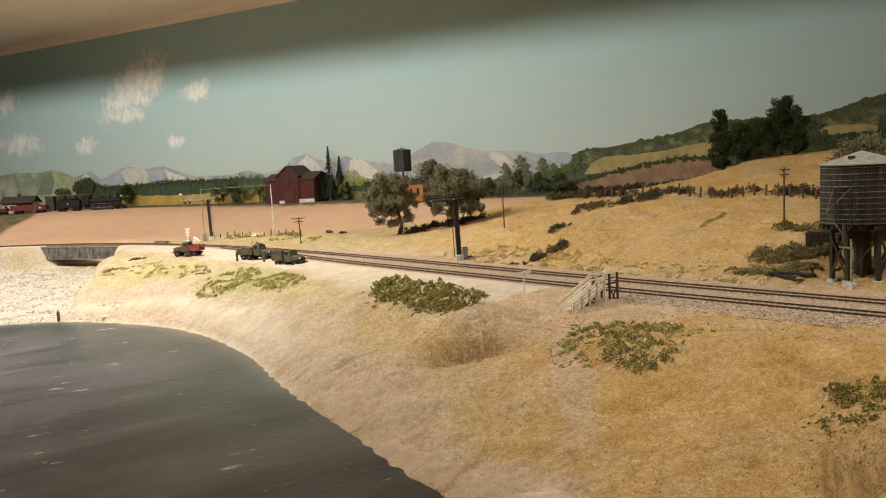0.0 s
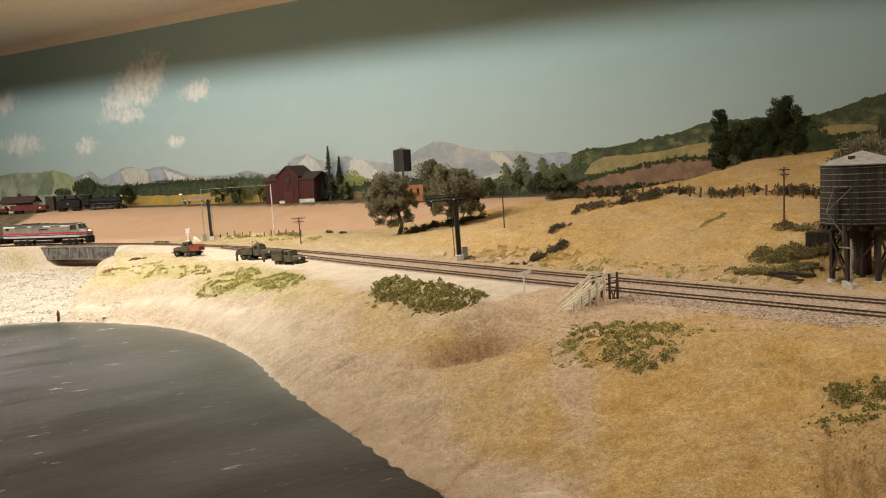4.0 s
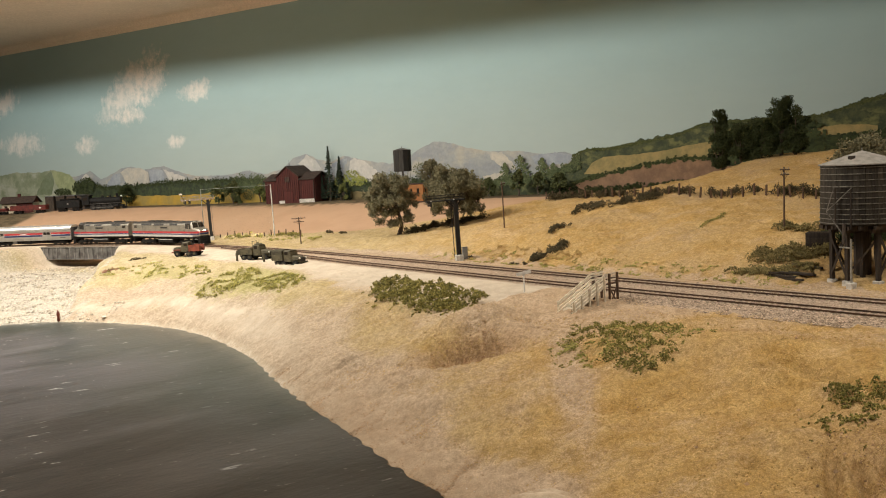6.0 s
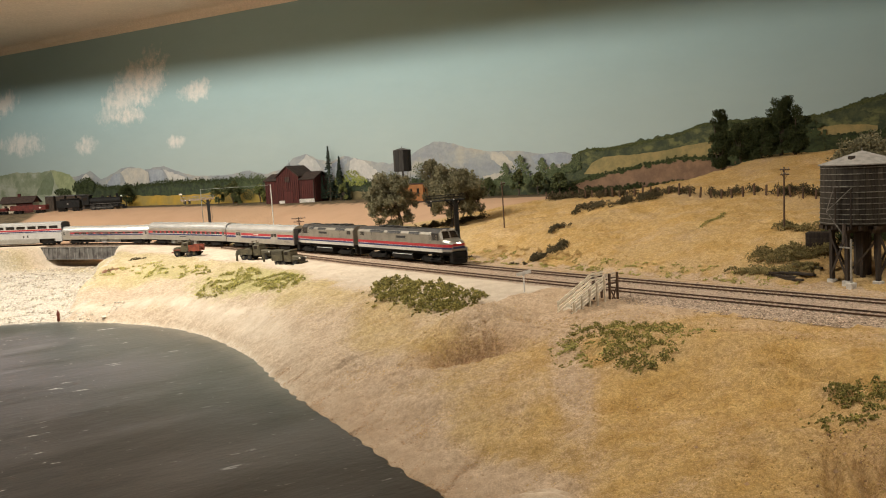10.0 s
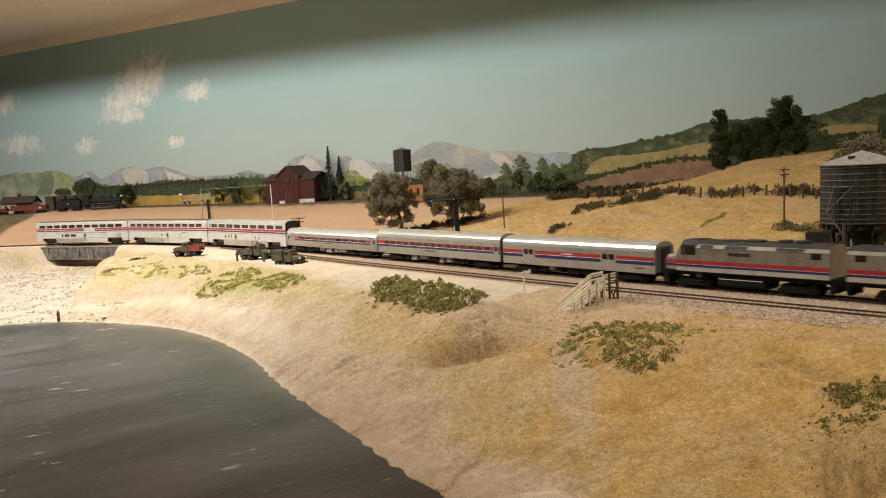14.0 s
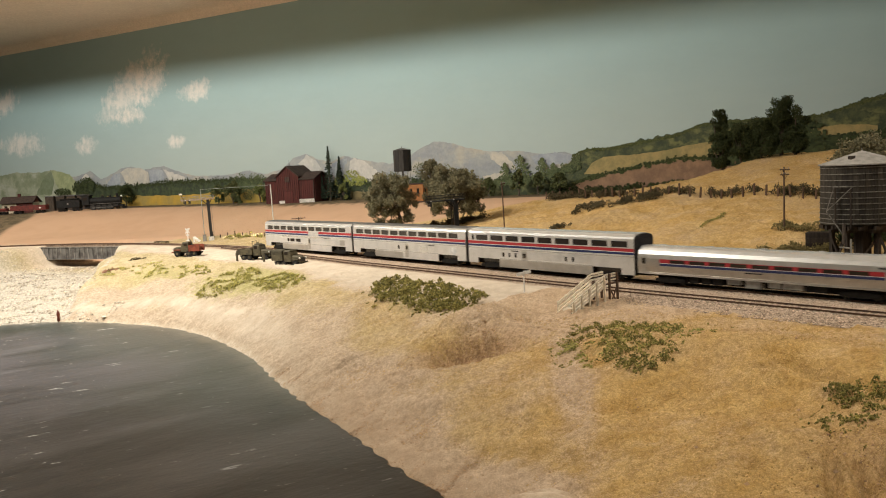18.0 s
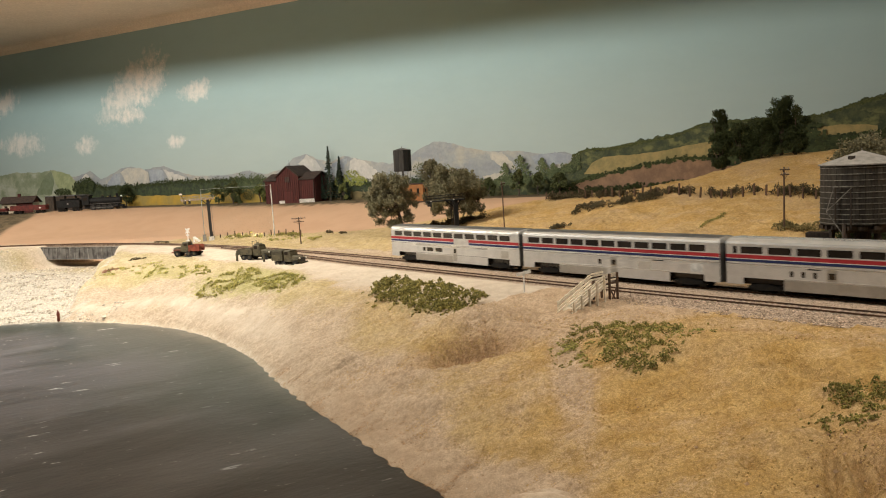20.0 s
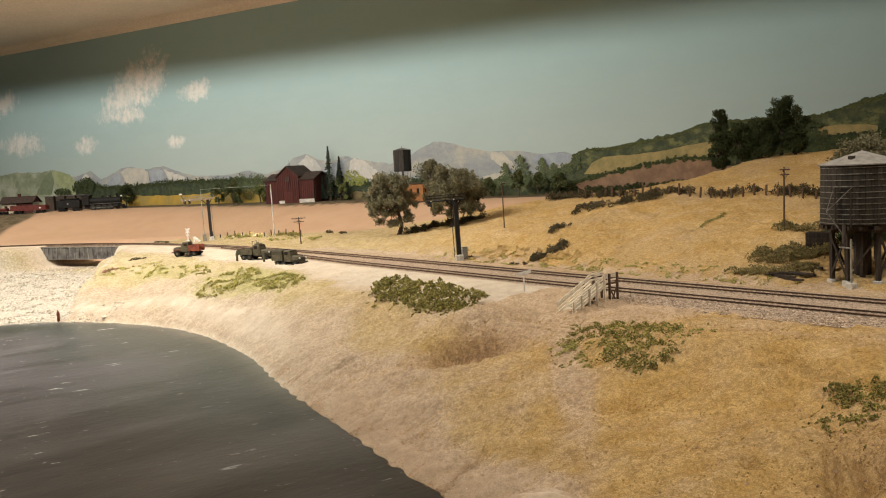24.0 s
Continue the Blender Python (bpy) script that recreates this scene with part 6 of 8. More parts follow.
def plank_pile():
    rng = random.Random(4)
    for k in range(7):
        x, y = 0.388 + rng.uniform(-0.014, 0.024), 0.977 + rng.uniform(-0.012, 0.010)
        pl = part("timber", boxed(-0.020, 0.020, -0.0016, 0.0016, 0.0, 0.0022, bevel=0.0002), M_DARKWOOD, None)
        pl.matrix_world = pose(x, y, ground_at(x, y) + 0.0003 * k, rng.uniform(-2, 2), rng.uniform(-3, 3), rng.uniform(-70, -20))
        tagged(pl, "weathered dark timber lying on the bank by the water tank", "timber", "loose timbers")


plank_pile()


def bin_by_tank():
    b = thing("timber_bin", set_at(0.447, 1.036, -30, 0.002), "dark timber bin with open top behind the water tank", "bin")
    for y in (-0.010, 0.010):
        for k in range(3):
            part("board", boxed(-0.014, 0.014, y - 0.0008, y + 0.0008, 0.001 + k * 0.006, 0.0064 + k * 0.006), M_DARKWOOD, b)
    for x in (-0.014, 0.014):
        part("end_board", boxed(x - 0.0008, x + 0.0008, -0.009, 0.009, 0.001, 0.0184), M_DARKWOOD, b)


bin_by_tank()


# -- lorries on the dirt road --
M_OLIVE = stuff_material("olive_drab_paint", (0.095, 0.080, 0.046), (0.048, 0.041, 0.026), rough=0.7, scale=150, fine=1500, bump=0.1)
M_CANVAS = stuff_material("olive_canvas", (0.070, 0.060, 0.036), (0.042, 0.036, 0.023), rough=0.95, scale=200, fine=1800, bump=0.4)
M_ORANGE = stuff_material("rusty_red_paint", (0.24, 0.062, 0.035), (0.14, 0.038, 0.024), rough=0.55, scale=150, fine=1500, bump=0.1)
M_TYRE = stuff_material("black_tyre", (0.018, 0.017, 0.016), rough=0.9, scale=300, fine=2500)


def lorry(at, label, paint, body, length=0.070, cab_paint=None):
    cab_paint = cab_paint or paint
    lo = thing("lorry", at, label, "truck", "parked lorries")
    h = length / 2
    part("chassis", boxed(-h, h, -0.005, 0.005, 0.006, 0.009), M_UNDER, lo)
    ck = bmesh.new()
    loft(ck, [[(x, -w, 0.009), (x, -w, z - 0.002), (x, -w + 0.0025, z), (x, w - 0.0025, z), (x, w, z - 0.002), (x, w, 0.009)] for x, w, z in ((h - 0.019, 0.0082, 0.0195), (h - 0.006, 0.0070, 0.0185), (h - 0.001, 0.0062, 0.0165))])
    part("bonnet", ck, cab_paint, lo)
    part("radiator", boxed(h - 0.0012, h - 0.0002, -0.0052, 0.0052, 0.009, 0.016), M_GRILLE, lo)
    part("bumper", boxed(h - 0.0005, h + 0.0012, -0.0105, 0.0105, 0.0075, 0.0095), paint, lo)
    cab = bmesh.new()
    loft(cab, [[(x, -w, 0.009), (x, -w, z - 0.002), (x, -w + 0.002, z), (x, w - 0.002, z), (x, w, z - 0.002), (x, w, 0.009)] for x, w, z in ((h - 0.034, 0.0098, 0.028), (h - 0.022, 0.0098, 0.028), (h - 0.019, 0.0094, 0.0215))])
    cab = part("cab", cab, cab_paint, lo)
    part("windscreen", beam(bmesh.new(), (h - 0.0215, -0.0080, 0.0245), (h - 0.0215, 0.0080, 0.0245), 0.0010, 0.0040), M_PANE, cab)
    for y in (-0.0099, 0.0099):
        part("side_window", boxed(h - 0.032, h - 0.025, min(y, y * 1.02), max(y, y * 1.02), 0.0205, 0.0260), M_PANE, cab)
        part("fender", boxed(h - 0.017, h - 0.003, min(y * 0.6, y * 1.06), max(y * 0.6, y * 1.06), 0.0125, 0.0140, bevel=0.0004), paint, lo)
        part("headlamp", rodded((h - 0.002, y * 0.8, 0.0155), (h, y * 0.8, 0.0155), 0.0014, seg=8), M_LENS, lo)
        for x in (h - 0.010, -h + 0.012, -h + 0.024):
            wh = part("wheel", rodded((x, y * 0.72, 0.0056), (x, y * 1.04, 0.0056), 0.0056, seg=16), M_TYRE, lo, "black tyre")
            part("hub", rodded((x, y * 1.04, 0.0056), (x, y * 1.10, 0.0056), 0.0024, 0.0018, 8), cab_paint, wh)
    bed = part("bed_floor", boxed(-h, h - 0.036, -0.0118, 0.0118, 0.0105, 0.0122), paint, lo)
    if body in ("cargo", "tarp"):
        for y in (-0.0118, 0.0110):
            part("side_board", boxed(-h, h - 0.036, y, y + 0.0008, 0.0122, 0.0200), paint, bed)
        part("tail_board", boxed(-h, -h + 0.0008, -0.011, 0.011, 0.0122, 0.0200), paint, bed)
        part("head_board", boxed(h - 0.0368, h - 0.036, -0.011, 0.011, 0.0122, 0.0215), paint, bed)
    if body == "tarp":
        part("canvas_cover", loft(bmesh.new(), [[(x, y, z) for y, z in ((-0.0116, 0.0201), (-0.0112, 0.0265), (-0.007, 0.0285), (0, 0.0292), (0.007, 0.0285), (0.0112, 0.0265), (0.0116, 0.0201))] for x in (-h, -h + 0.011, -h + 0.023, h - 0.037)]), M_CANVAS, lo, "olive canvas cover")
    if body == "cargo":
        rng = random.Random(9)
        for k in range(7):
            x, y = rng.uniform(-h + 0.006, h - 0.044), rng.uniform(-0.007, 0.007)
            part("crate", boxed(x - 0.004, x + 0.004, y - 0.003, y + 0.003, 0.0122, 0.0122 + rng.uniform(0.006, 0.011), bevel=0.0004), M_OLIVE, bed)
        fr = part("gun_ring", rodded((h - 0.029, 0, 0.028), (h - 0.029, 0, 0.0295), 0.0072, seg=16), paint, lo)
        for y in (-0.006, 0.006):
            part("rack_post", beam(bmesh.new(), (h - 0.038, y, 0.0122), (h - 0.038, y, 0.034), 0.0008, 0.0008), paint, lo)
        part("rack_bar", beam(bmesh.new(), (h - 0.038, -0.007, 0.034), (h - 0.038, 0.007, 0.034), 0.0008, 0.0008), paint, lo)
        part("hoist_boom", beam(bmesh.new(), (-0.004, 0.002, 0.021), (h - 0.030, 0.002, 0.0325), 0.0014, 0.0016), paint, lo)
    if body == "crane":
        for y in (-0.0118, 0.0108):
            part("side_board", boxed(-h, h - 0.036, y, y + 0.0010, 0.0122, 0.0225), paint, bed)
        for k in range(6):
            x = -h + 0.001 + k * 0.0062
            part("stake", boxed(x, x + 0.0008, -0.0123, -0.0118, 0.0110, 0.0230), M_WHITE, bed)
        part("load", boxed(-h + 0.003, h - 0.040, -0.010, 0.010, 0.0122, 0.0205, bevel=0.002), M_ORANGE, bed, "red load")
        part("running_board", boxed(-h, h - 0.036, -0.0128, -0.0118, 0.0098, 0.0112), M_WHITE, bed, "white side rail")
        part("hoist_boom", beam(bmesh.new(), (h - 0.040, 0.0, 0.0205), (h - 0.033, 0.0, 0.0335), 0.0012, 0.0012), M_BLACK, lo)
    return lo


lorry(set_at(-0.4975, 1.712, 168, 0.0), "small red flatbed lorry parked on the dirt road", M_ORANGE, "crane", 0.058, M_OLIVE)
lorry(set_at(-0.333, 1.565, -26, 0.0), "olive-drab army lorry with an open loaded bed on the dirt road", M_OLIVE, "cargo", 0.068)
lorry(set_at(-0.258, 1.468, -32, 0.0), "olive-drab army lorry with a canvas-covered bed on the dirt road", M_OLIVE, "tarp", 0.060)


def figurine(at, material, label, h=0.019):
    """A plain tapered peg for a tiny toy figure."""
    bm = bmesh.new()
    prof = ((0.0, 0.0022), (0.35, 0.0019), (0.62, 0.0026), (0.80, 0.0022), (0.86, 0.0009), (0.92, 0.0013), (1.0, 0.0006))
    loft(bm, [[(r * math.cos(math.tau * i / 8), 0.7 * r * math.sin(math.tau * i / 8), z * h) for i in range(8)] for z, r in prof])
    ob = part("figurine", bm, material, None, smooth=True)
    ob.matrix_world = at
    return tagged(ob, label, "figurine", "tiny figurines")


figurine(set_at(-0.6308, 1.4155, 20, 0.001), M_ORANGE, "tiny plain red figurine standing on the lake shore", 0.019)
figurine(set_at(-0.368, 1.562, 0, 0.001), M_OLIVE, "tiny plain olive figurine standing by an army lorry", 0.0195)
figurine(set_at(-0.312, 1.522, 0, 0.001), M_OLIVE, "tiny plain olive figurine standing by an army lorry", 0.0195)


# ---- fences ----
def post_fence(label, stations, height, thick, seed):
    fe = thing("fence", pose(0, 0, 0), label, "fence", "post fences")
    rng = random.Random(seed)
    for s, lat in stations:
        p, _ = on_line(s, lat)
        h = height * rng.uniform(0.8, 1.15)
        ob = part("post", boxed(-thick / 2, thick / 2, -thick / 2, thick / 2, -0.005, h, bevel=thick * 0.15), M_POLE, fe)
        ob.matrix_basis = pose(p[0], p[1], ground_at(p[0], p[1]), rng.uniform(-5, 5), rng.uniform(-5, 5), rng.uniform(0, 90))


post_fence("row of brown wooden fence posts across the yellow hill", [(1.21 + 0.0205 * k, -0.512 + 0.06 * min(k / 16.4, 1) - 0.03 * max((k - 16.4) / 15, 0)) for k in range(33)], 0.0165, 0.0030, 5)
post_fence("row of short dark fence posts behind the curve", [(0.575 + 0.0215 * k, -0.112 - 0.0036 * k) for k in range(13)], 0.0125, 0.0022, 6)


# ---- on the plateau: barn, tower, shed, yard ----
M_BARN = stuff_material("dark_red_boards", (0.078, 0.018, 0.014), (0.048, 0.012, 0.010), rough=0.8, scale=60, fine=500, stretch=(5, 5, 0.3), vary=0.15)
M_BARNROOF = stuff_material("brown_shingles", (0.055, 0.036, 0.028), (0.036, 0.024, 0.02), rough=0.9, scale=120, fine=700)
M_OCHRE = stuff_material("ochre_boards", (0.29, 0.125, 0.042), (0.22, 0.095, 0.032), rough=0.8, scale=80, fine=600)


def gable(bm, x0, x1, y0, y1, z0, eave, ridge, along="y"):
    """A block with a gabled top; the ridge runs along the axis named."""
    if along == "y":
        m = (x0 + x1) / 2
        loft(bm, [[(x0, y, z0), (x0, y, eave), (m, y, ridge), (x1, y, eave), (x1, y, z0)] for y in (y0, y1)])
    else:
        m = (y0 + y1) / 2
        loft(bm, [[(x, y0, z0), (x, y0, eave), (x, m, ridge), (x, y1, eave), (x, y1, z0)] for x in (x0, x1)])
    return bm


def slab_roof(parent, a, b, c, d, t, material):
    """A roof plane with thickness through four corners."""
    bm = bmesh.new()
    n = (Vector(b) - Vector(a)).cross(Vector(d) - Vector(a)).normalized() * t
    lo = [bm.verts.new(p) for p in (a, b, c, d)]
    hi = [bm.verts.new(Vector(p) + n) for p in (a, b, c, d)]
    for f in ((lo[3], lo[2], lo[1], lo[0]), hi, *((lo[i], lo[(i + 1) % 4], hi[(i + 1) % 4], hi[i]) for i in range(4))):
        bm.faces.new(f)
    return part("roof", bm, material, parent)


def barn():
    bx, by = -0.428, 2.655
    bn = thing("barn", set_at(bx, by, -22, 0.004) @ Matrix.Scale(1.12, 4), "dark red wooden barn with a tall centre and brown roofs", "barn")
    W2, D2 = 0.074, 0.045
    part("wall", gable(bmesh.new(), -0.036, 0.030, -D2, D2, 0.0, 0.076, 0.101), M_BARN, bn, "tall red centre bay")
    part("wall", boxed(-W2, -0.036, -D2 + 0.003, D2, 0.0, 0.064), M_BARN, bn, "red side bay")
    part("wall", gable(bmesh.new(), 0.030, W2, -D2 + 0.003, D2, 0.0, 0.064, 0.080, "x"), M_BARN, bn, "red side bay")
    for k in range(26):
        x = -W2 + 0.002 + k * 0.006
        top = 0.063 if (x < -0.036 or x > 0.030) else 0.076 + 0.023 * (1 - abs(x + 0.003) / 0.033)
        part("batten", boxed(x, x + 0.0008, (-D2 if -0.036 < x < 0.030 else -D2 + 0.003) - 0.0008, (-D2 if -0.036 < x < 0.030 else -D2 + 0.003), 0.012, top - 0.001), M_BARN, bn)
    slab_roof(bn, (-0.040, -D2 - 0.004, 0.073), (-0.003, -D2 - 0.004, 0.1015), (-0.003, D2, 0.1015), (-0.040, D2, 0.073), -0.0025, M_BARNROOF)
    slab_roof(bn, (-0.003, -D2 - 0.004, 0.1015), (0.034, -D2 - 0.004, 0.073), (0.034, D2, 0.073), (-0.003, D2, 0.1015), -0.0025, M_BARNROOF)
    slab_roof(bn, (-W2 - 0.004, -D2, 0.062), (-0.036, -D2, 0.062), (-0.036, 0.0, 0.079), (-W2 - 0.004, 0.0, 0.079), 0.0025, M_BARNROOF)
    slab_roof(bn, (0.030, -D2, 0.0625), (W2 + 0.004, -D2, 0.0625), (W2 + 0.004, 0.0015, 0.0815), (0.030, 0.0015, 0.0815), 0.0025, M_BARNROOF)
    slab_roof(bn, (0.030, 0.0015, 0.0815), (W2 + 0.004, 0.0015, 0.0815), (W2 + 0.004, D2 + 0.003, 0.0625), (0.030, D2 + 0.003, 0.0625), 0.0025, M_BARNROOF)
    part("foundation", boxed(0.022, W2 + 0.001, -D2 + 0.0005, -D2 + 0.003, 0.0, 0.013), M_CONCRETE, bn, "pale stone foundation")
    part("foundation", boxed(-0.030, -0.014, -D2 - 0.0015, -D2, 0.0, 0.010), M_CONCRETE, bn, "pale stone foundation")
    part("barn_door", boxed(-0.012, 0.012, -D2 - 0.0015, -D2, 0.002, 0.034, bevel=0.0004), M_BARN, bn, "closed red barn door")
    part("loft_door", boxed(-0.010, 0.004, -D2 - 0.0013, -D2, 0.058, 0.072), M_BARNROOF, bn)
    part("corner_board", boxed(W2 - 0.001, W2 + 0.0006, -D2 + 0.002, -D2 + 0.0035, 0.0, 0.063), M_BARNROOF, bn)
    part("lightning_rod", rodded((-0.003, -0.030, 0.102), (-0.003, -0.030, 0.117), 0.0012, 0.0003, 6), M_BLACK, bn)


barn()


def far_tower():
    M_TARRED = stuff_material("tarred_planks", (0.035, 0.032, 0.028), (0.02, 0.018, 0.016), rough=0.75, scale=150, fine=900, stretch=(4, 4, 0.25), vary=0.5)
    wt = thing("water_tower", set_at(-0.095, 2.33, 10, 0.003), "dark plank water tower on thin legs above a shed", "water tower")
    gz = ground_at(-0.095, 2.33)
    zb, zt, R = 0.139 - gz, 0.194 - gz, 0.0235
    for i in range(12):
        a0, a1 = math.tau * i / 12, math.tau * (i + 0.96) / 12
        part("stave_panel", loft(bmesh.new(), [[(r * math.cos(a), r * math.sin(a), z) for r, a in ((R, a0), (R, a1), (R - 0.002, a1), (R - 0.002, a0))] for z in (zb, zt)]), M_TARRED, wt)
    part("tank_core", rodded((0, 0, zb - 0.001), (0, 0, zt - 0.001), R - 0.0024, seg=12), M_DARKWOOD, wt)
    part("roof", rodded((0, 0, zt), (0, 0, zt + 0.006), R + 0.0015, 0.002, 12), M_GIRDER, wt, "low grey cone roof")
    part("finial", rodded((0, 0, zt + 0.005), (0, 0, zt + 0.010), 0.0016, 0.0004, 6), M_GIRDER, wt)
    for k in range(8):
        a = math.tau * k / 8
        part("leg", rodded((0.021 * math.cos(a), 0.021 * math.sin(a), 0.0), (0.019 * math.cos(a), 0.019 * math.sin(a), zb), 0.0006, seg=6), M_GIRDER_PALE, wt, "thin pale leg")
    part("riser", rodded((0, 0, 0), (0, 0, zb), 0.0018, seg=8), M_BLACK, wt)


far_tower()


def ochre_shed():
    sh = thing("shed", set_at(-0.065, 2.27, -24, 0.004), "small ochre shed with dark windows behind the oaks", "shed")
    part("wall", boxed(-0.034, 0.030, -0.014, 0.014, 0.0, 0.050), M_OCHRE, sh)
    part("roof", boxed(-0.036, 0.032, -0.016, 0.016, 0.050, 0.0535, bevel=0.001), M_BARNROOF, sh, "flat brown roof")
    for x in (-0.024, -0.004, 0.016):
        w = part("window", boxed(x - 0.0035, x + 0.0035, -0.0148, -0.014, 0.028, 0.040), M_PANE, sh)
        part("window_frame", boxed(x - 0.0042, x + 0.0042, -0.0153, -0.0146, 0.0265, 0.0282), M_BARNROOF, w)
    part("window", boxed(0.030, 0.0308, -0.004, 0.004, 0.028, 0.040), M_PANE, sh)
    part("skirt_board", boxed(-0.0345, 0.0305, -0.0147, -0.014, 0.002, 0.007), M_BARNROOF, sh)


ochre_shed()


# -- the yard along the far left, with a steam engine and old red cars --
M_OLDRED = stuff_material("faded_red_paint", (0.13, 0.024, 0.018), (0.075, 0.017, 0.013), rough=0.75, scale=90, fine=900)
M_STEAM = stuff_material("sooty_black_paint", (0.011, 0.011, 0.011), (0.018, 0.017, 0.016), rough=0.6, scale=120, fine=1200, bump=0.1, spec=0.15)
YARD_Y = 2.905


def yard_pose(x, y=YARD_Y, lift=0.0):
    return pose(x, y, 0.0578 + lift, 0, 0, 0)


def yard_track(y, x0, x1):
    tr = thing("yard_track", pose(0, y, 0.0545), "dark yard track with rails on brown ties", "railway track", "yard tracks")
    part("ballast_strip", boxed(x0, x1, -0.019, 0.019, -0.003, 0.0012), M_BALLAST, tr, "dark cinder bed")
    for side in (-0.0088, 0.0088):
        part("rail", boxed(x0, x1, side - 0.0006, side + 0.0006, 0.0012, 0.0034), M_RAIL, tr)


yard_track(YARD_Y, -2.4, -0.86)


def old_car(x, length, label, body, material):
    oc = thing("freight_car", yard_pose(x), label, "freight car", "yard cars")
    h = length / 2
    part("floor", boxed(-h, h, -0.014, 0.014, 0.0105, 0.0135), material, oc)
    if body == "gondola":
        for y in (-0.0150, 0.0138):
            sd = part("side", boxed(-h, h, y, y + 0.0012, 0.0100, 0.0262), material, oc)
            for k in range(9):
                a = -h + 0.003 + (length - 0.006) * k / 8
                part("rib", boxed(a - 0.0007, a + 0.0007, y - 0.0006 if y < 0 else y + 0.0012, y if y < 0 else y + 0.0018, 0.0100, 0.0262), material, sd)
        for a in (-h, h - 0.0012):
            part("end", boxed(a, a + 0.0012, -0.0138, 0.0138, 0.0135, 0.0262), material, oc)
        part("emblem", boxed(h - 0.020, h - 0.014, -0.0154, -0.0150, 0.0150, 0.0200), M_WHITE, oc, "pale painted emblem")
    elif body == "caboose":
        part("side", boxed(-h + 0.005, h - 0.005, -0.0145, 0.0145, 0.0135, 0.037), material, oc)
        part("roof", tube(arch(16.0, 37.0, 40.5, 36.5, 6), (-h) * 1000, h * 1000), M_ROOF_DARK, oc)
        part("cupola", boxed(-0.010, 0.010, -0.010, 0.010, 0.0400, 0.0490), material, oc)
        for a in (-0.025, -0.005, 0.015):
            part("window", boxed(a, a + 0.006, -0.0150, -0.0145, 0.024, 0.031), M_PANE, oc)
    else:
        part("load", boxed(-h + 0.006, h - 0.006, -0.012, 0.012, 0.0135, 0.0205, bevel=0.002), material, oc)
    for a in (-h + 0.022, h - 0.022):
        tk = part("truck", boxed(a - 0.0125, a + 0.0125, -0.0128, 0.0128, 0.0035, 0.0075, bevel=0.001), M_UNDER, oc)
        for d in (-0.009, 0.009):
            part("wheelset", rodded((a + d, -0.0098, 0.0048), (a + d, 0.0098, 0.0048), 0.0048, seg=14), M_WHEEL, tk)


old_car(-1.545, 0.075, "faded red caboose standing on the yard track", "caboose", M_OLDRED)
old_car(-1.448, 0.054, "faded red flat car with a low load in the yard", "flat", M_OLDRED)
old_car(-1.355, 0.117, "faded red gondola car with a pale emblem in the yard", "gondola", M_OLDRED)
old_car(-1.640, 0.078, "dark red flat car coupled in the yard", "flat", M_OLDRED)


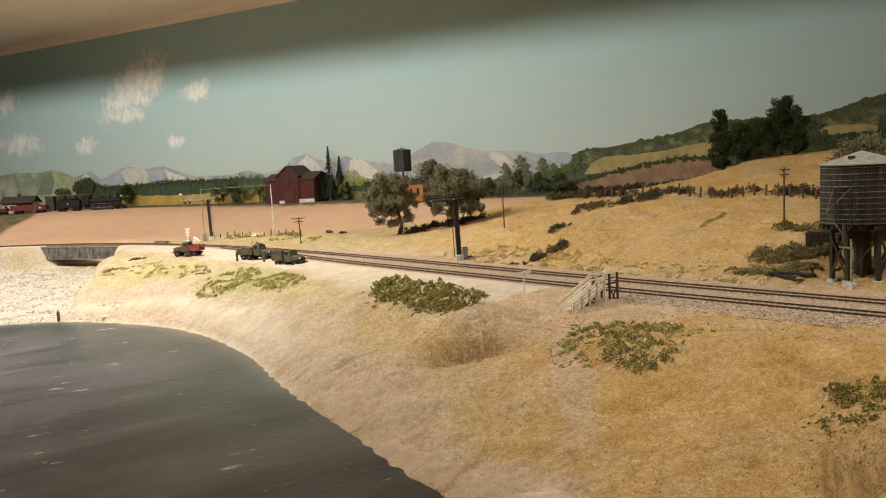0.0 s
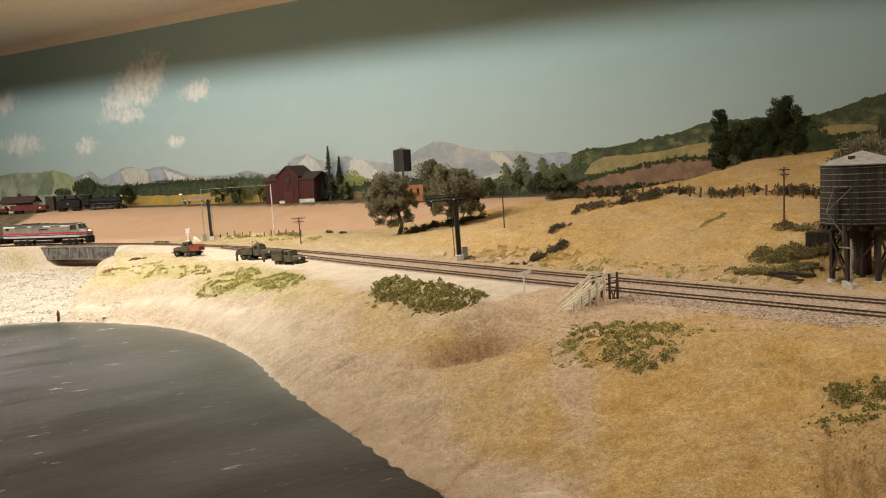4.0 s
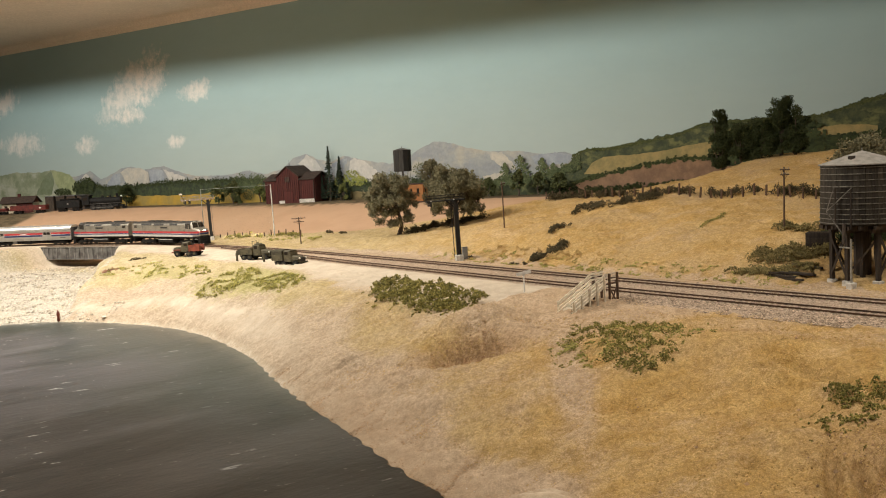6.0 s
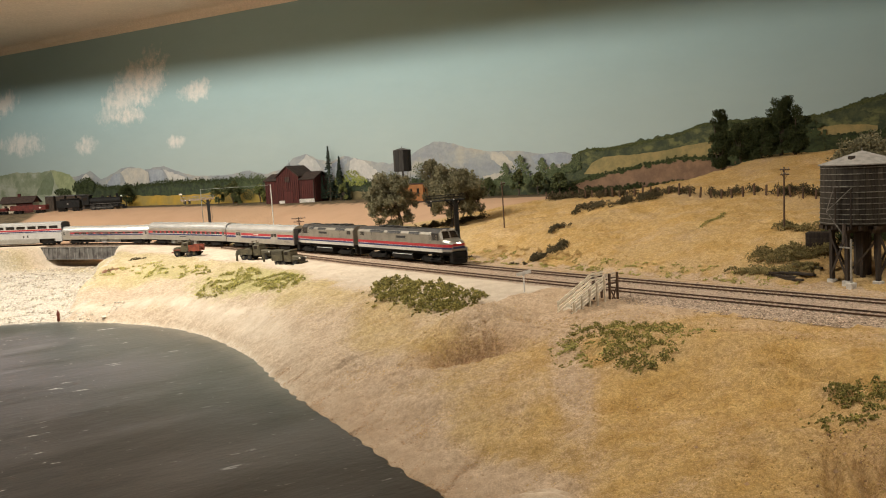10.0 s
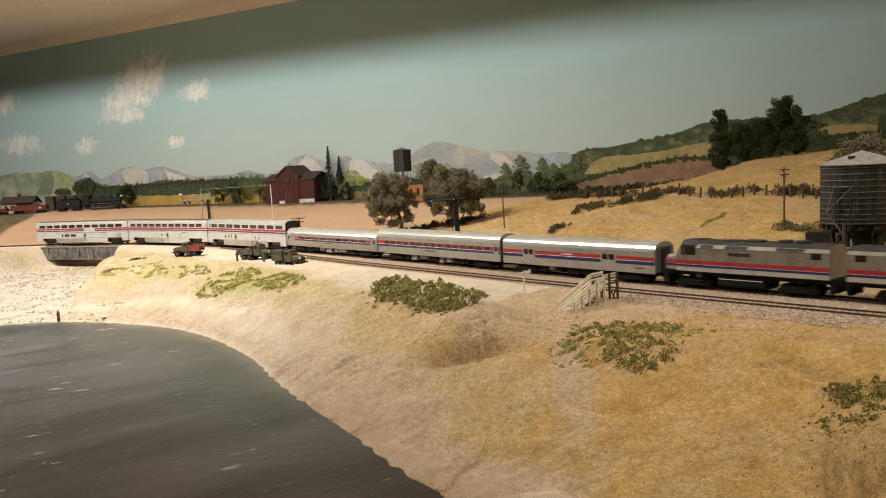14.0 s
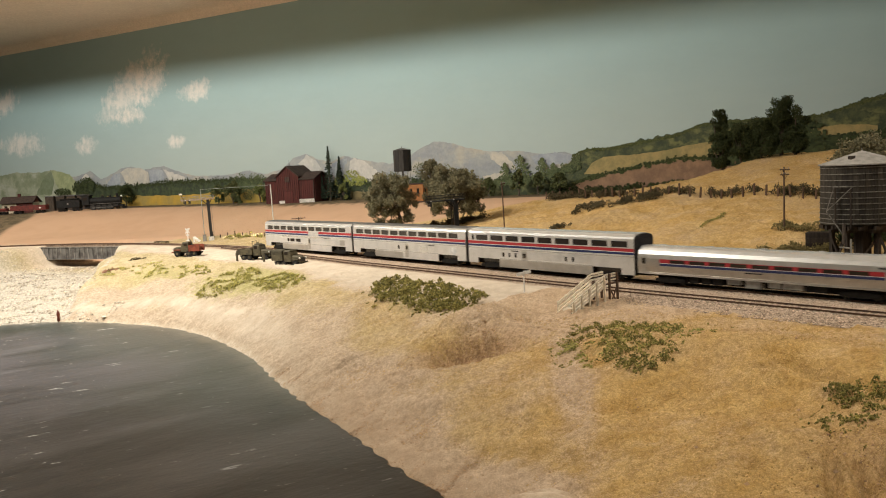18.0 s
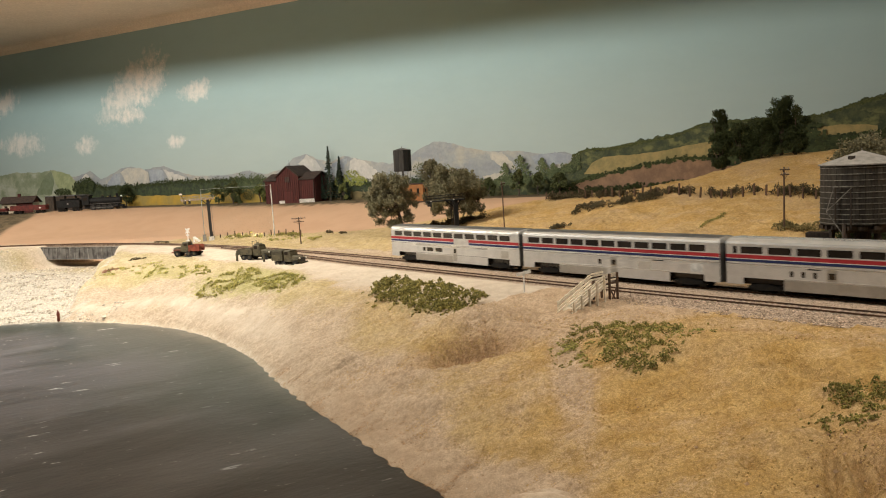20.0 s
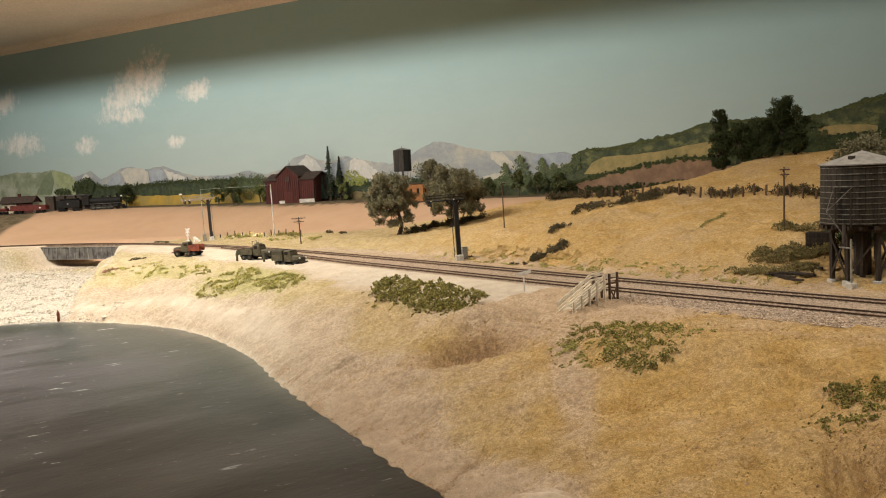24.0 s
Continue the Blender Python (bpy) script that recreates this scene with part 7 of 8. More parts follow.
def steam_engine():
    se = thing("steam_locomotive", yard_pose(-1.122), "sooty black steam locomotive with its tender on the yard track", "locomotive")
    part("boiler", rodded((-0.030, 0, 0.030), (0.062, 0, 0.030), 0.0112, seg=20), M_STEAM, se)
    part("smokebox", rodded((0.062, 0, 0.030), (0.070, 0, 0.030), 0.0118, 0.0112, 20), M_STEAM, se)
    part("smokestack", rodded((0.058, 0, 0.040), (0.058, 0, 0.0515), 0.0036, 0.0046, 12), M_STEAM, se)
    for x in (0.010, 0.034):
        part("dome", rodded((x, 0, 0.039), (x, 0, 0.0475), 0.0048, 0.0030, 12), M_STEAM, se)
    part("cab", boxed(-0.054, -0.030, -0.0155, 0.0155, 0.017, 0.0475, bevel=0.001), M_STEAM, se)
    part("cab_roof", tube(arch(17.0, 47.5, 50.5, 47.0, 6), -57, -27), M_STEAM, se)
    part("cab_window", boxed(-0.049, -0.036, -0.0162, -0.0155, 0.033, 0.042), M_PANE, se)
    part("running_board", boxed(-0.030, 0.072, -0.0140, 0.0140, 0.0195, 0.0208), M_GIRDER, se)
    part("pilot_deck", boxed(0.064, 0.078, -0.0125, 0.0125, 0.0085, 0.0150), M_STEAM, se)
    part("pilot", loft(bmesh.new(), [[(x, -w, 0.002), (x, -w, 0.0085), (x, w, 0.0085), (x, w, 0.002)] for x, w in ((0.076, 0.012), (0.088, 0.002))]), M_STEAM, se)
    part("headlight", rodded((0.070, 0, 0.0425), (0.074, 0, 0.0425), 0.0028, seg=10), M_LENS, se)
    part("cylinder", rodded((0.050, -0.0145, 0.012), (0.066, -0.0145, 0.012), 0.0055, seg=12), M_STEAM, se)
    part("cylinder", rodded((0.050, 0.0145, 0.012), (0.066, 0.0145, 0.012), 0.0055, seg=12), M_STEAM, se)
    part("frame", boxed(-0.050, 0.066, -0.006, 0.006, 0.008, 0.0195), M_STEAM, se)
    for x in (-0.022, -0.003, 0.016, 0.035):
        part("driving_wheel", rodded((x, -0.0105, 0.0082), (x, 0.0105, 0.0082), 0.0082, seg=18), M_WHEEL, se)
    part("side_rod", boxed(-0.024, 0.052, -0.0125, -0.0112, 0.0068, 0.0084), M_GIRDER_PALE, se)
    part("leading_wheel", rodded((0.058, -0.0098, 0.0045), (0.058, 0.0098, 0.0045), 0.0045, seg=14), M_WHEEL, se)
    td = part("tender", boxed(-0.138, -0.062, -0.0150, 0.0150, 0.0120, 0.0370, bevel=0.001), M_STEAM, se, "black tender")
    part("coal_load", boxed(-0.130, -0.068, -0.012, 0.012, 0.0370, 0.0420, bevel=0.003), M_UNDER, td)
    part("emblem", boxed(-0.103, -0.098, -0.0153, -0.0150, 0.0225, 0.0275), M_GIRDER_PALE, td, "pale painted emblem")
    for x in (-0.124, -0.076):
        tk = part("tender_truck", boxed(x - 0.011, x + 0.011, -0.0125, 0.0125, 0.0035, 0.0120), M_UNDER, se)
        for d in (-0.008, 0.008):
            part("wheelset", rodded((x + d, -0.0098, 0.0048), (x + d, 0.0098, 0.0048), 0.0048, seg=14), M_WHEEL, tk)


steam_engine()


def depot():
    dp = thing("depot_building", pose(-1.435, 3.02, 0.0565, 0, 0, -4), "small brown-roofed depot with a cream wall behind the yard", "building")
    cream = stuff_material("cream_boards", (0.42, 0.36, 0.26), (0.3, 0.25, 0.18), rough=0.8, scale=80, fine=600)
    part("wall", boxed(-0.058, 0.052, -0.022, 0.022, 0.0, 0.036), cream, dp)
    part("wall", boxed(-0.006, 0.052, -0.0228, -0.022, 0.0, 0.036), M_BARN, dp, "brown boarded bay")
    slab_roof(dp, (-0.064, -0.030, 0.034), (0.058, -0.030, 0.034), (0.058, 0.0, 0.056), (-0.064, 0.0, 0.056), 0.002, M_BARNROOF)
    slab_roof(dp, (-0.064, 0.0, 0.056), (0.058, 0.0, 0.056), (0.058, 0.030, 0.034), (-0.064, 0.030, 0.034), 0.002, M_BARNROOF)
    part("gable_end", gable(bmesh.new(), 0.050, 0.052, -0.022, 0.022, 0.036, 0.0365, 0.054, "x"), M_BARN, dp)
    part("chimney", boxed(-0.008, 0.000, -0.006, 0.002, 0.050, 0.066), M_BARN, dp)
    for x in (-0.048, -0.026, 0.006, 0.028):
        part("window", boxed(x, x + 0.010, -0.0234, -0.0220, 0.014, 0.027), M_PANE, dp)
    part("door", boxed(-0.014, -0.006, -0.0226, -0.022, 0.0, 0.026), M_BARNROOF, dp)


depot()


def coal_bins():
    cb = thing("coal_bunker", pose(-1.290, 3.05, 0.0565, 0, 0, -3), "dark timber coal bunker with open bays behind the yard", "bunker")
    for k in range(4):
        x = -0.072 + k * 0.038
        part("bay_wall", boxed(x, x + 0.030, -0.014, 0.014, 0.0, 0.050, bevel=0.001), M_DARKWOOD, cb)
        part("bay_cap", boxed(x - 0.001, x + 0.031, -0.016, 0.016, 0.050, 0.0525), M_GIRDER, cb)
    part("back_wall", boxed(-0.076, 0.080, 0.014, 0.018, 0.0, 0.046), M_DARKWOOD, cb)


coal_bins()


def yard_tower():
    yt = thing("yard_shed", pose(-1.60, 2.98, 0.0565), "dark red yard shed with a pitched roof", "shed")
    part("wall", gable(bmesh.new(), -0.030, 0.030, -0.03, 0.03, 0.0, 0.044, 0.062, "y"), M_BARN, yt)
    slab_roof(yt, (-0.034, -0.033, 0.042), (0.0, -0.033, 0.0635), (0.0, 0.033, 0.0635), (-0.034, 0.033, 0.042), -0.002, M_BARNROOF)
    slab_roof(yt, (0.0, -0.033, 0.0635), (0.034, -0.033, 0.042), (0.034, 0.033, 0.042), (0.0, 0.033, 0.0635), -0.002, M_BARNROOF)
    part("window", boxed(-0.006, 0.006, -0.0306, -0.030, 0.016, 0.030), M_PANE, yt)


yard_tower()


# ---- plants ----
def leaf_material(name, light, dark, vary=0.45):
    m, nodes, links, bsdf = nodes_of(name)
    geo = nodes.new("ShaderNodeNewGeometry")
    n = noise_node(nodes, links, 70, 3, 0.6)
    col = mix_colour(nodes, links, geo.outputs["Random Per Island"], dark, light)
    col = mix_colour(nodes, links, 1.0, col, mix_colour(nodes, links, n.outputs["Fac"], [1 - vary] * 3, [1 + vary] * 3), "MULTIPLY")
    links.new(col, bsdf.inputs["Base Color"])
    bsdf.inputs["Roughness"].default_value = 0.85
    bsdf.inputs["Specular IOR Level"].default_value = 0.2
    return m


M_OAK = leaf_material("grey_olive_leaves", (0.25, 0.222, 0.125), (0.10, 0.088, 0.050))
M_DARKLEAF = leaf_material("dark_green_leaves", (0.064, 0.076, 0.026), (0.022, 0.029, 0.012))
M_GREEN = leaf_material("olive_green_leaves", (0.39, 0.328, 0.092), (0.096, 0.088, 0.028))
M_LIME = leaf_material("yellow_green_cover", (0.52, 0.46, 0.14), (0.20, 0.185, 0.055))
M_OLIVESCRUB = leaf_material("olive_scrub", (0.30, 0.235, 0.09), (0.10, 0.080, 0.034))
M_MIDGREEN = leaf_material("mid_green_leaves", (0.13, 0.14, 0.055), (0.045, 0.055, 0.022))
M_PALEGREEN = leaf_material("pale_green_leaves", (0.20, 0.21, 0.065), (0.09, 0.105, 0.035))
M_SCRUB = leaf_material("brown_green_scrub", (0.125, 0.098, 0.048), (0.036, 0.029, 0.016))
M_NEEDLE = leaf_material("conifer_needles", (0.050, 0.068, 0.042), (0.018, 0.026, 0.018))
M_STRAW = leaf_material("straw_turf", (0.62, 0.43, 0.18), (0.43, 0.285, 0.11), 0.15)
M_BARK = stuff_material("grey_brown_bark", (0.10, 0.075, 0.055), (0.06, 0.045, 0.034), rough=0.9, scale=120, fine=900, stretch=(3, 3, 0.6))


def leaf_mesh(name, pts, size, rng, material, upright=0.0):
    """One small bent quad for every point."""
    n = len(pts)
    a = rng.normal(size=(n, 3))
    a[:, 2] = a[:, 2] * (1 - upright)
    a /= np.linalg.norm(a, axis=1)[:, None] + 1e-9
    b = rng.normal(size=(n, 3))
    if upright:
        b = b * (1 - upright) + np.array((0, 0, 1.0)) * upright * 2
    b -= (a * b).sum(1)[:, None] * a
    b /= np.linalg.norm(b, axis=1)[:, None] + 1e-9
    sz = (size * rng.uniform(0.55, 1.3, n))[:, None]
    v = np.stack((pts - a * sz * 0.5 - b * sz * 0.4, pts + a * sz * 0.5 - b * sz * 0.5, pts + a * sz * 0.4 + b * sz * 0.5, pts - a * sz * 0.5 + b * sz * 0.5), 1).reshape(-1, 3)
    f = np.arange(4 * n).reshape(n, 4)
    return mesh_of(name, v.tolist(), f.tolist(), material)


def blob_points(rng, centres, n):
    """Points in a shell of uneven blobs (x, y, z, r)."""
    c = np.array(centres)
    w = c[:, 3] ** 2
    k = rng.choice(len(c), n, p=w / w.sum())
    d = rng.normal(size=(n, 3))
    d /= np.linalg.norm(d, axis=1)[:, None]
    r = c[k, 3] * (0.45 + 0.55 * rng.uniform(0, 1, n) ** 0.5) * (1 + 0.18 * np.sin(d[:, 0] * 7 + k) + 0.15 * np.sin(d[:, 2] * 9 + 2 * k))
    return c[k, :3] + d * r[:, None]


def broad_tree(at, height, spread, seed, label, leaves, n=4200, size=0.0034, trunk=0.28, droop=0.0, blobs=17, column=False, puff=(0.24, 0.38)):
    tr = thing("tree", at, label, "tree", "model trees")
    rng = np.random.RandomState(seed)
    bm = bmesh.new()
    top = Vector((rng.uniform(-0.06, 0.06) * height, rng.uniform(-0.06, 0.06) * height, height * trunk))
    r = height * 0.030
    rod(bm, (0, 0, -0.003), top * 0.5 + Vector((0.01 * height, 0, 0)), r * 1.25, r, 7)
    rod(bm, top * 0.5 + Vector((0.01 * height, 0, 0)), top, r, r * 0.85, 7)
    part("trunk", bm, M_BARK, tr)
    centres = []
    for k in range(blobs):
        a = k * 2.399 + rng.uniform(-0.4, 0.4)
        f = (k + 0.5) / blobs
        rad = spread * math.sqrt(f) * 0.74
        z = height * (0.90 - 0.55 * f * rng.uniform(0.4, 1.15) - droop * f * f * rng.uniform(0.3, 1.2))
        if column:
            z, a = height * rng.uniform(0.10, 0.88), rng.uniform(0, math.tau)
            rad = spread * 0.72 * math.sqrt(rng.uniform(0, 1)) * (1.2 - 0.65 * z / height)
        centres.append((rad * math.cos(a), rad * math.sin(a), z, spread * rng.uniform(*puff)))
    for k in range(6):
        c = centres[(k * 2 + 3) % len(centres)]
        bm = bmesh.new()
        mid = Vector((c[0] * 0.45, c[1] * 0.45, (top.z + c[2]) / 2))
        rod(bm, top * 0.92, mid, r * 0.62, r * 0.42, 6)
        rod(bm, mid, (c[0], c[1], c[2]), r * 0.42, r * 0.15, 6)
        part("limb", bm, M_BARK, tr)
    part("crown", leaf_mesh("crown", blob_points(rng, centres, n), size, rng, leaves), None, tr)
    return tr


def oak(at, height, spread, seed, label, lean=(0.0, 0.0), low=0.30, forks=7, twigs=5, leaves=34000):
    """An open-grown oak: a forked trunk, limbs and twigs, each twig ending in a ragged clump of leaves, with gaps between."""
    tr = thing("tree", at, label, "tree", "model trees")
    rng = np.random.RandomState(seed)
    r = height * 0.032
    knee, fork = Vector((0.05 * height, 0.0, 0.14 * height)), Vector((0.02 * height, 0.0, 0.30 * height))
    bm = bmesh.new()
    rod(bm, (0, 0, -0.004), knee * 0.25, r * 1.7, r * 1.15, 9)
    rod(bm, knee * 0.25, knee, r * 1.15, r * 0.95, 9)
    rod(bm, knee, fork, r * 0.95, r * 0.85, 9)
    part("trunk", bm, M_BARK, tr)
    clumps = []
    for k in range(forks):
        az = math.tau * k / forks + rng.uniform(-0.3, 0.3)
        up = rng.uniform(0.50, 0.72) if k % 3 else 0.80
        reach = spread * rng.uniform(0.42, 0.58) * (0.35 if k % 3 == 0 else 1.0)
        end = Vector((lean[0] + reach * math.cos(az), lean[1] + reach * math.sin(az), height * up))
        mid = fork.lerp(end, 0.5) + Vector((0, 0, 0.03 * height))
        bm = bmesh.new()
        rod(bm, fork, mid, r * 0.60, r * 0.42, 7)
        rod(bm, mid, end, r * 0.42, r * 0.22, 7)
        for j in range(twigs):
            a = az + (j - (twigs - 1) / 2) * 1.15 / twigs * 2 + rng.uniform(-0.35, 0.35)
            f = rng.uniform(0.0, 1.0)
            z = height * (low + (0.95 - low) * f)
            rim = spread * 0.86 * math.sqrt(max(0.06, 1 - ((z / height - 0.56) / 0.44) ** 2)) * rng.uniform(0.72, 1.05)
            tip = Vector((lean[0] + rim * math.cos(a), lean[1] + rim * math.sin(a), z))
            start = end if z > end.z * 0.8 else mid.lerp(end, 0.6)
            rod(bm, start, start.lerp(tip, 0.55) + Vector((0, 0, 0.02 * height)), r * 0.22, r * 0.14, 5)
            rod(bm, start.lerp(tip, 0.55) + Vector((0, 0, 0.02 * height)), tip, r * 0.14, r * 0.06, 5)
            c = spread * rng.uniform(0.13, 0.21)
            clumps += [(*tip, c), (*start.lerp(tip, 0.62), c * 0.95)]
        clumps.append((*end, spread * 0.20))
        part("limb", bm, M_BARK, tr)
    c = np.array(clumps)
    w = c[:, 3] ** 2
    i = rng.choice(len(c), leaves, p=w / w.sum())
    d = rng.normal(size=(leaves, 3))
    d /= np.linalg.norm(d, axis=1)[:, None]
    p = c[i, :3] + d * (c[i, 3] * rng.uniform(0, 1, leaves) ** 0.45 * (1 + 0.25 * np.sin(5 * d[:, 0] + i) + 0.2 * np.sin(8 * d[:, 1] + 2 * i)))[:, None] * np.array((1.0, 1.0, 0.78))
    part("crown", leaf_mesh("crown", p, 0.0019, rng, M_OAK), None, tr)
    return tr


oak(set_at(-0.0850, 1.735), 0.126, 0.058, 11, "grey-olive model oak with drooping branches by the track", (-0.016, 0.0), 0.16, 7, 6, 34000)
oak(set_at(0.020, 1.735), 0.124, 0.064, 12, "full grey-olive model oak on the hillside", (0.004, 0.0), 0.22, 8, 7, 44000)
broad_tree(set_at(-0.020, 2.36), 0.108, 0.036, 13, "grey-green model tree behind the shed", M_OAK, 4000, 0.0028, 0.3, 0.1)
broad_tree(set_at(0.060, 1.80), 0.095, 0.040, 14, "low grey-olive model tree behind the oaks", M_OAK, 6000, 0.0024, 0.12, 0.3)
broad_tree(set_at(0.562, 1.760), 0.136, 0.024, 15, "tall dark green model tree on the hill crest", M_DARKLEAF, 20000, 0.0016, 0.06, 0.0, 44, True)
broad_tree(set_at(0.600, 1.745), 0.082, 0.036, 16, "dark green model tree on the hill crest", M_DARKLEAF, 18000, 0.0016, 0.06, 0.0, 36, True)
broad_tree(set_at(0.632, 1.725), 0.080, 0.034, 17, "dark green model tree on the hill crest", M_DARKLEAF, 17000, 0.0016, 0.06, 0.0, 36, True)
broad_tree(set_at(0.664, 1.710), 0.118, 0.032, 18, "tall dark green model tree on the hill crest", M_DARKLEAF, 20000, 0.0016, 0.06, 0.0, 44, True)
broad_tree(set_at(0.690, 1.700), 0.104, 0.030, 19, "dark green model tree on the hill crest", M_DARKLEAF, 18000, 0.0016, 0.06, 0.0, 36, True)
broad_tree(set_at(0.605, 1.245), 0.082, 0.060, 20, "rounded grey-olive model tree behind the water tank", M_OAK, 13000, 0.0021, 0.12, 0.3)
broad_tree(set_at(0.700, 1.270), 0.104, 0.060, 21, "rounded dark model tree behind the water tank", M_SCRUB, 11000, 0.0022, 0.12, 0.3)
for k, (x, y, h, w, lf) in enumerate(((-0.560, 2.745, 0.060, 0.022, M_PALEGREEN), (-0.655, 2.79, 0.070, 0.034, M_MIDGREEN), (-0.710, 2.82, 0.062, 0.028, M_MIDGREEN), (-0.620, 2.70, 0.026, 0.014, M_MIDGREEN), (-0.283, 2.585, 0.050, 0.018, M_PALEGREEN),
                                      (-0.160, 2.50, 0.055, 0.022, M_PALEGREEN), (0.200, 2.245, 0.068, 0.020, M_MIDGREEN), (0.250, 2.235, 0.060, 0.017, M_MIDGREEN), (0.128, 2.30, 0.050, 0.020, M_MIDGREEN), (0.300, 2.20, 0.055, 0.024, M_MIDGREEN), (-1.105, 3.10, 0.072, 0.036, M_DARKLEAF))):
    broad_tree(set_at(x, y), h, w, 40 + k, "small green model tree against the painted backdrop", lf, 2200, 0.0030, 0.22, 0.3, 12)


def conifer(at, height, spread, seed, label):
    tr = thing("conifer", at, label, "tree", "model conifers")
    rng = np.random.RandomState(seed)
    part("trunk", rodded((0, 0, -0.002), (0, 0, height * 0.96), height * 0.017, height * 0.003, 6), M_BARK, tr)
    pts = []
    for k in range(26):
        f = k / 25
        z0, rad = height * (0.10 + 0.88 * f), spread * (1 - f) ** 0.85 * rng.uniform(0.75, 1.1) + 0.0008
        for j in range(9):
            a = rng.uniform(0, math.tau)
            u = np.linspace(0.15, 1, 7) * rad * rng.uniform(0.6, 1.15)
            pts.append(np.stack((u * math.cos(a), u * math.sin(a), z0 - 0.35 * u + rng.normal(0, 0.0006, 7)), -1))
    part("foliage", leaf_mesh("foliage", np.concatenate(pts), 0.0036, rng, M_NEEDLE), None, tr)


conifer(set_at(-0.326, 2.62), 0.162, 0.020, 61, "tall dark model spruce beside the barn")
conifer(set_at(-0.294, 2.61), 0.130, 0.018, 62, "dark model spruce beside the barn")
conifer(set_at(-0.272, 2.585), 0.052, 0.012, 63, "young dark model spruce beside the barn")
conifer(set_at(-0.352, 2.625), 0.088, 0.015, 64, "pale model spruce beside the barn")


CRUMB = np.array(((1, 0, 0), (-1, 0, 0), (0, 1, 0), (0, -1, 0), (0, 0, 1), (0, 0, -1)), float)
CRUMB_F = np.array(((0, 2, 4), (2, 1, 4), (1, 3, 4), (3, 0, 4), (2, 0, 5), (1, 2, 5), (3, 1, 5), (0, 3, 5)))


def scrub(label, spots, material, size, seed, fill=1.0):
    """Ground foam: domes (x, y, radius, height) covered in small ragged crumbs that rest on the ground."""
    rng = np.random.RandomState(seed)
    pts = []
    for x, y, r, h in spots:
        m = int(fill * 1.0 * (r / size) * ((r + 0.8 * h) / size)) + 5
        a, d = rng.uniform(0, math.tau, m), rng.uniform(0, 1, m) ** 0.55
        lump = 1 + 0.35 * np.sin(3 * a + rng.uniform(0, 6)) * d
        z = h * np.sqrt(np.maximum(1 - d * d, 0.0)) * rng.uniform(0.55, 1.08, m)
        pts.append(np.stack((x + r * d * lump * np.cos(a), y + r * d * lump * np.sin(a), z), -1))
    p = np.concatenate(pts)
    p[:, 2] += ground_height(p[:, 0], p[:, 1]) + size * 0.25
    n = len(p)
    v = CRUMB[None] * (size * rng.uniform(0.45, 1.15, (n, 1, 1))) * rng.uniform(0.55, 1.3, (n, 6, 1)) + rng.normal(0, 0.22 * size, (n, 6, 3)) + p[:, None, :]
    f = (CRUMB_F[None] + 6 * np.arange(n)[:, None, None]).reshape(-1, 3)
    return tagged(new("bush", mesh_of("bush", v.reshape(-1, 3).tolist(), f.tolist(), material)), label, "bush", "low bushes")


def scatter_spots(seed, cx, cy, rx, ry, turn, n, r, h):
    rng = np.random.RandomState(seed)
    c, s = math.cos(radians(turn)), math.sin(radians(turn))
    out = []
    for _ in range(n):
        a, d = rng.uniform(0, math.tau), math.sqrt(rng.uniform(0, 1))
        u, v = rx * d * math.cos(a), ry * d * math.sin(a)
        out.append((cx + u * c - v * s, cy + u * s + v * c, r * rng.uniform(0.5, 1.3), h * rng.uniform(0.5, 1.2)))
    return out


# green cover on the banks
scrub("patchy olive-green ground cover on the bank above the lake", scatter_spots(1, -0.340, 1.372, 0.056, 0.050, -48, 60, 0.0065, 0.0045), M_LIME, 0.0013, 71, 0.7)
scrub("patchy olive-green ground cover on the bank above the lake", scatter_spots(2, -0.240, 1.285, 0.066, 0.030, -50, 46, 0.0065, 0.0045), M_LIME, 0.0013, 72, 0.7)
scrub("sparse olive-green ground cover by the dirt road", scatter_spots(3, -0.470, 1.530, 0.120, 0.036, -38, 62, 0.0050, 0.0026), M_LIME, 0.0013, 73, 0.6)
scrub("low grey-green growth on the cut bank beside the bridge", scatter_spots(12, -0.585, 1.620, 0.060, 0.022, 20, 30, 0.0050, 0.0022), M_LIME, 0.0013, 82, 0.5)
scrub("dense olive-green bush on the bank below the track", scatter_spots(4, -0.024, 1.045, 0.118, 0.046, -60, 175, 0.0062, 0.0085), M_GREEN, 0.0013, 74, 0.9)
scrub("loose green tufts round the bush on the bank", scatter_spots(13, -0.028, 1.040, 0.125, 0.058, -60, 60, 0.0030, 0.0020), M_GREEN, 0.0010, 83, 0.7)
scrub("low green ground cover on the near bank", scatter_spots(5, 0.150, 0.700, 0.024, 0.050, 14, 66, 0.0042, 0.0046), M_GREEN, 0.0008, 75, 0.7)
scrub("sparse green ground cover on the near bank", scatter_spots(6, 0.155, 0.768, 0.058, 0.030, -12, 80, 0.0040, 0.0036), M_GREEN, 0.0008, 76, 0.6)
scrub("thin yellow-green turf round the green cover on the near bank", scatter_spots(14, 0.152, 0.738, 0.066, 0.052, -10, 110, 0.0040, 0.0018), M_LIME, 0.0008, 84, 0.45)
scrub("green ground cover at the foot of the near bank", scatter_spots(8, 0.275, 0.548, 0.030, 0.024, -35, 56, 0.0044, 0.0042), M_GREEN, 0.0008, 78, 0.7)
scrub("sparse green ground cover at the foot of the near bank", scatter_spots(9, 0.240, 0.520, 0.018, 0.016, 20, 22, 0.0032, 0.0026), M_GREEN, 0.0008, 79, 0.7)
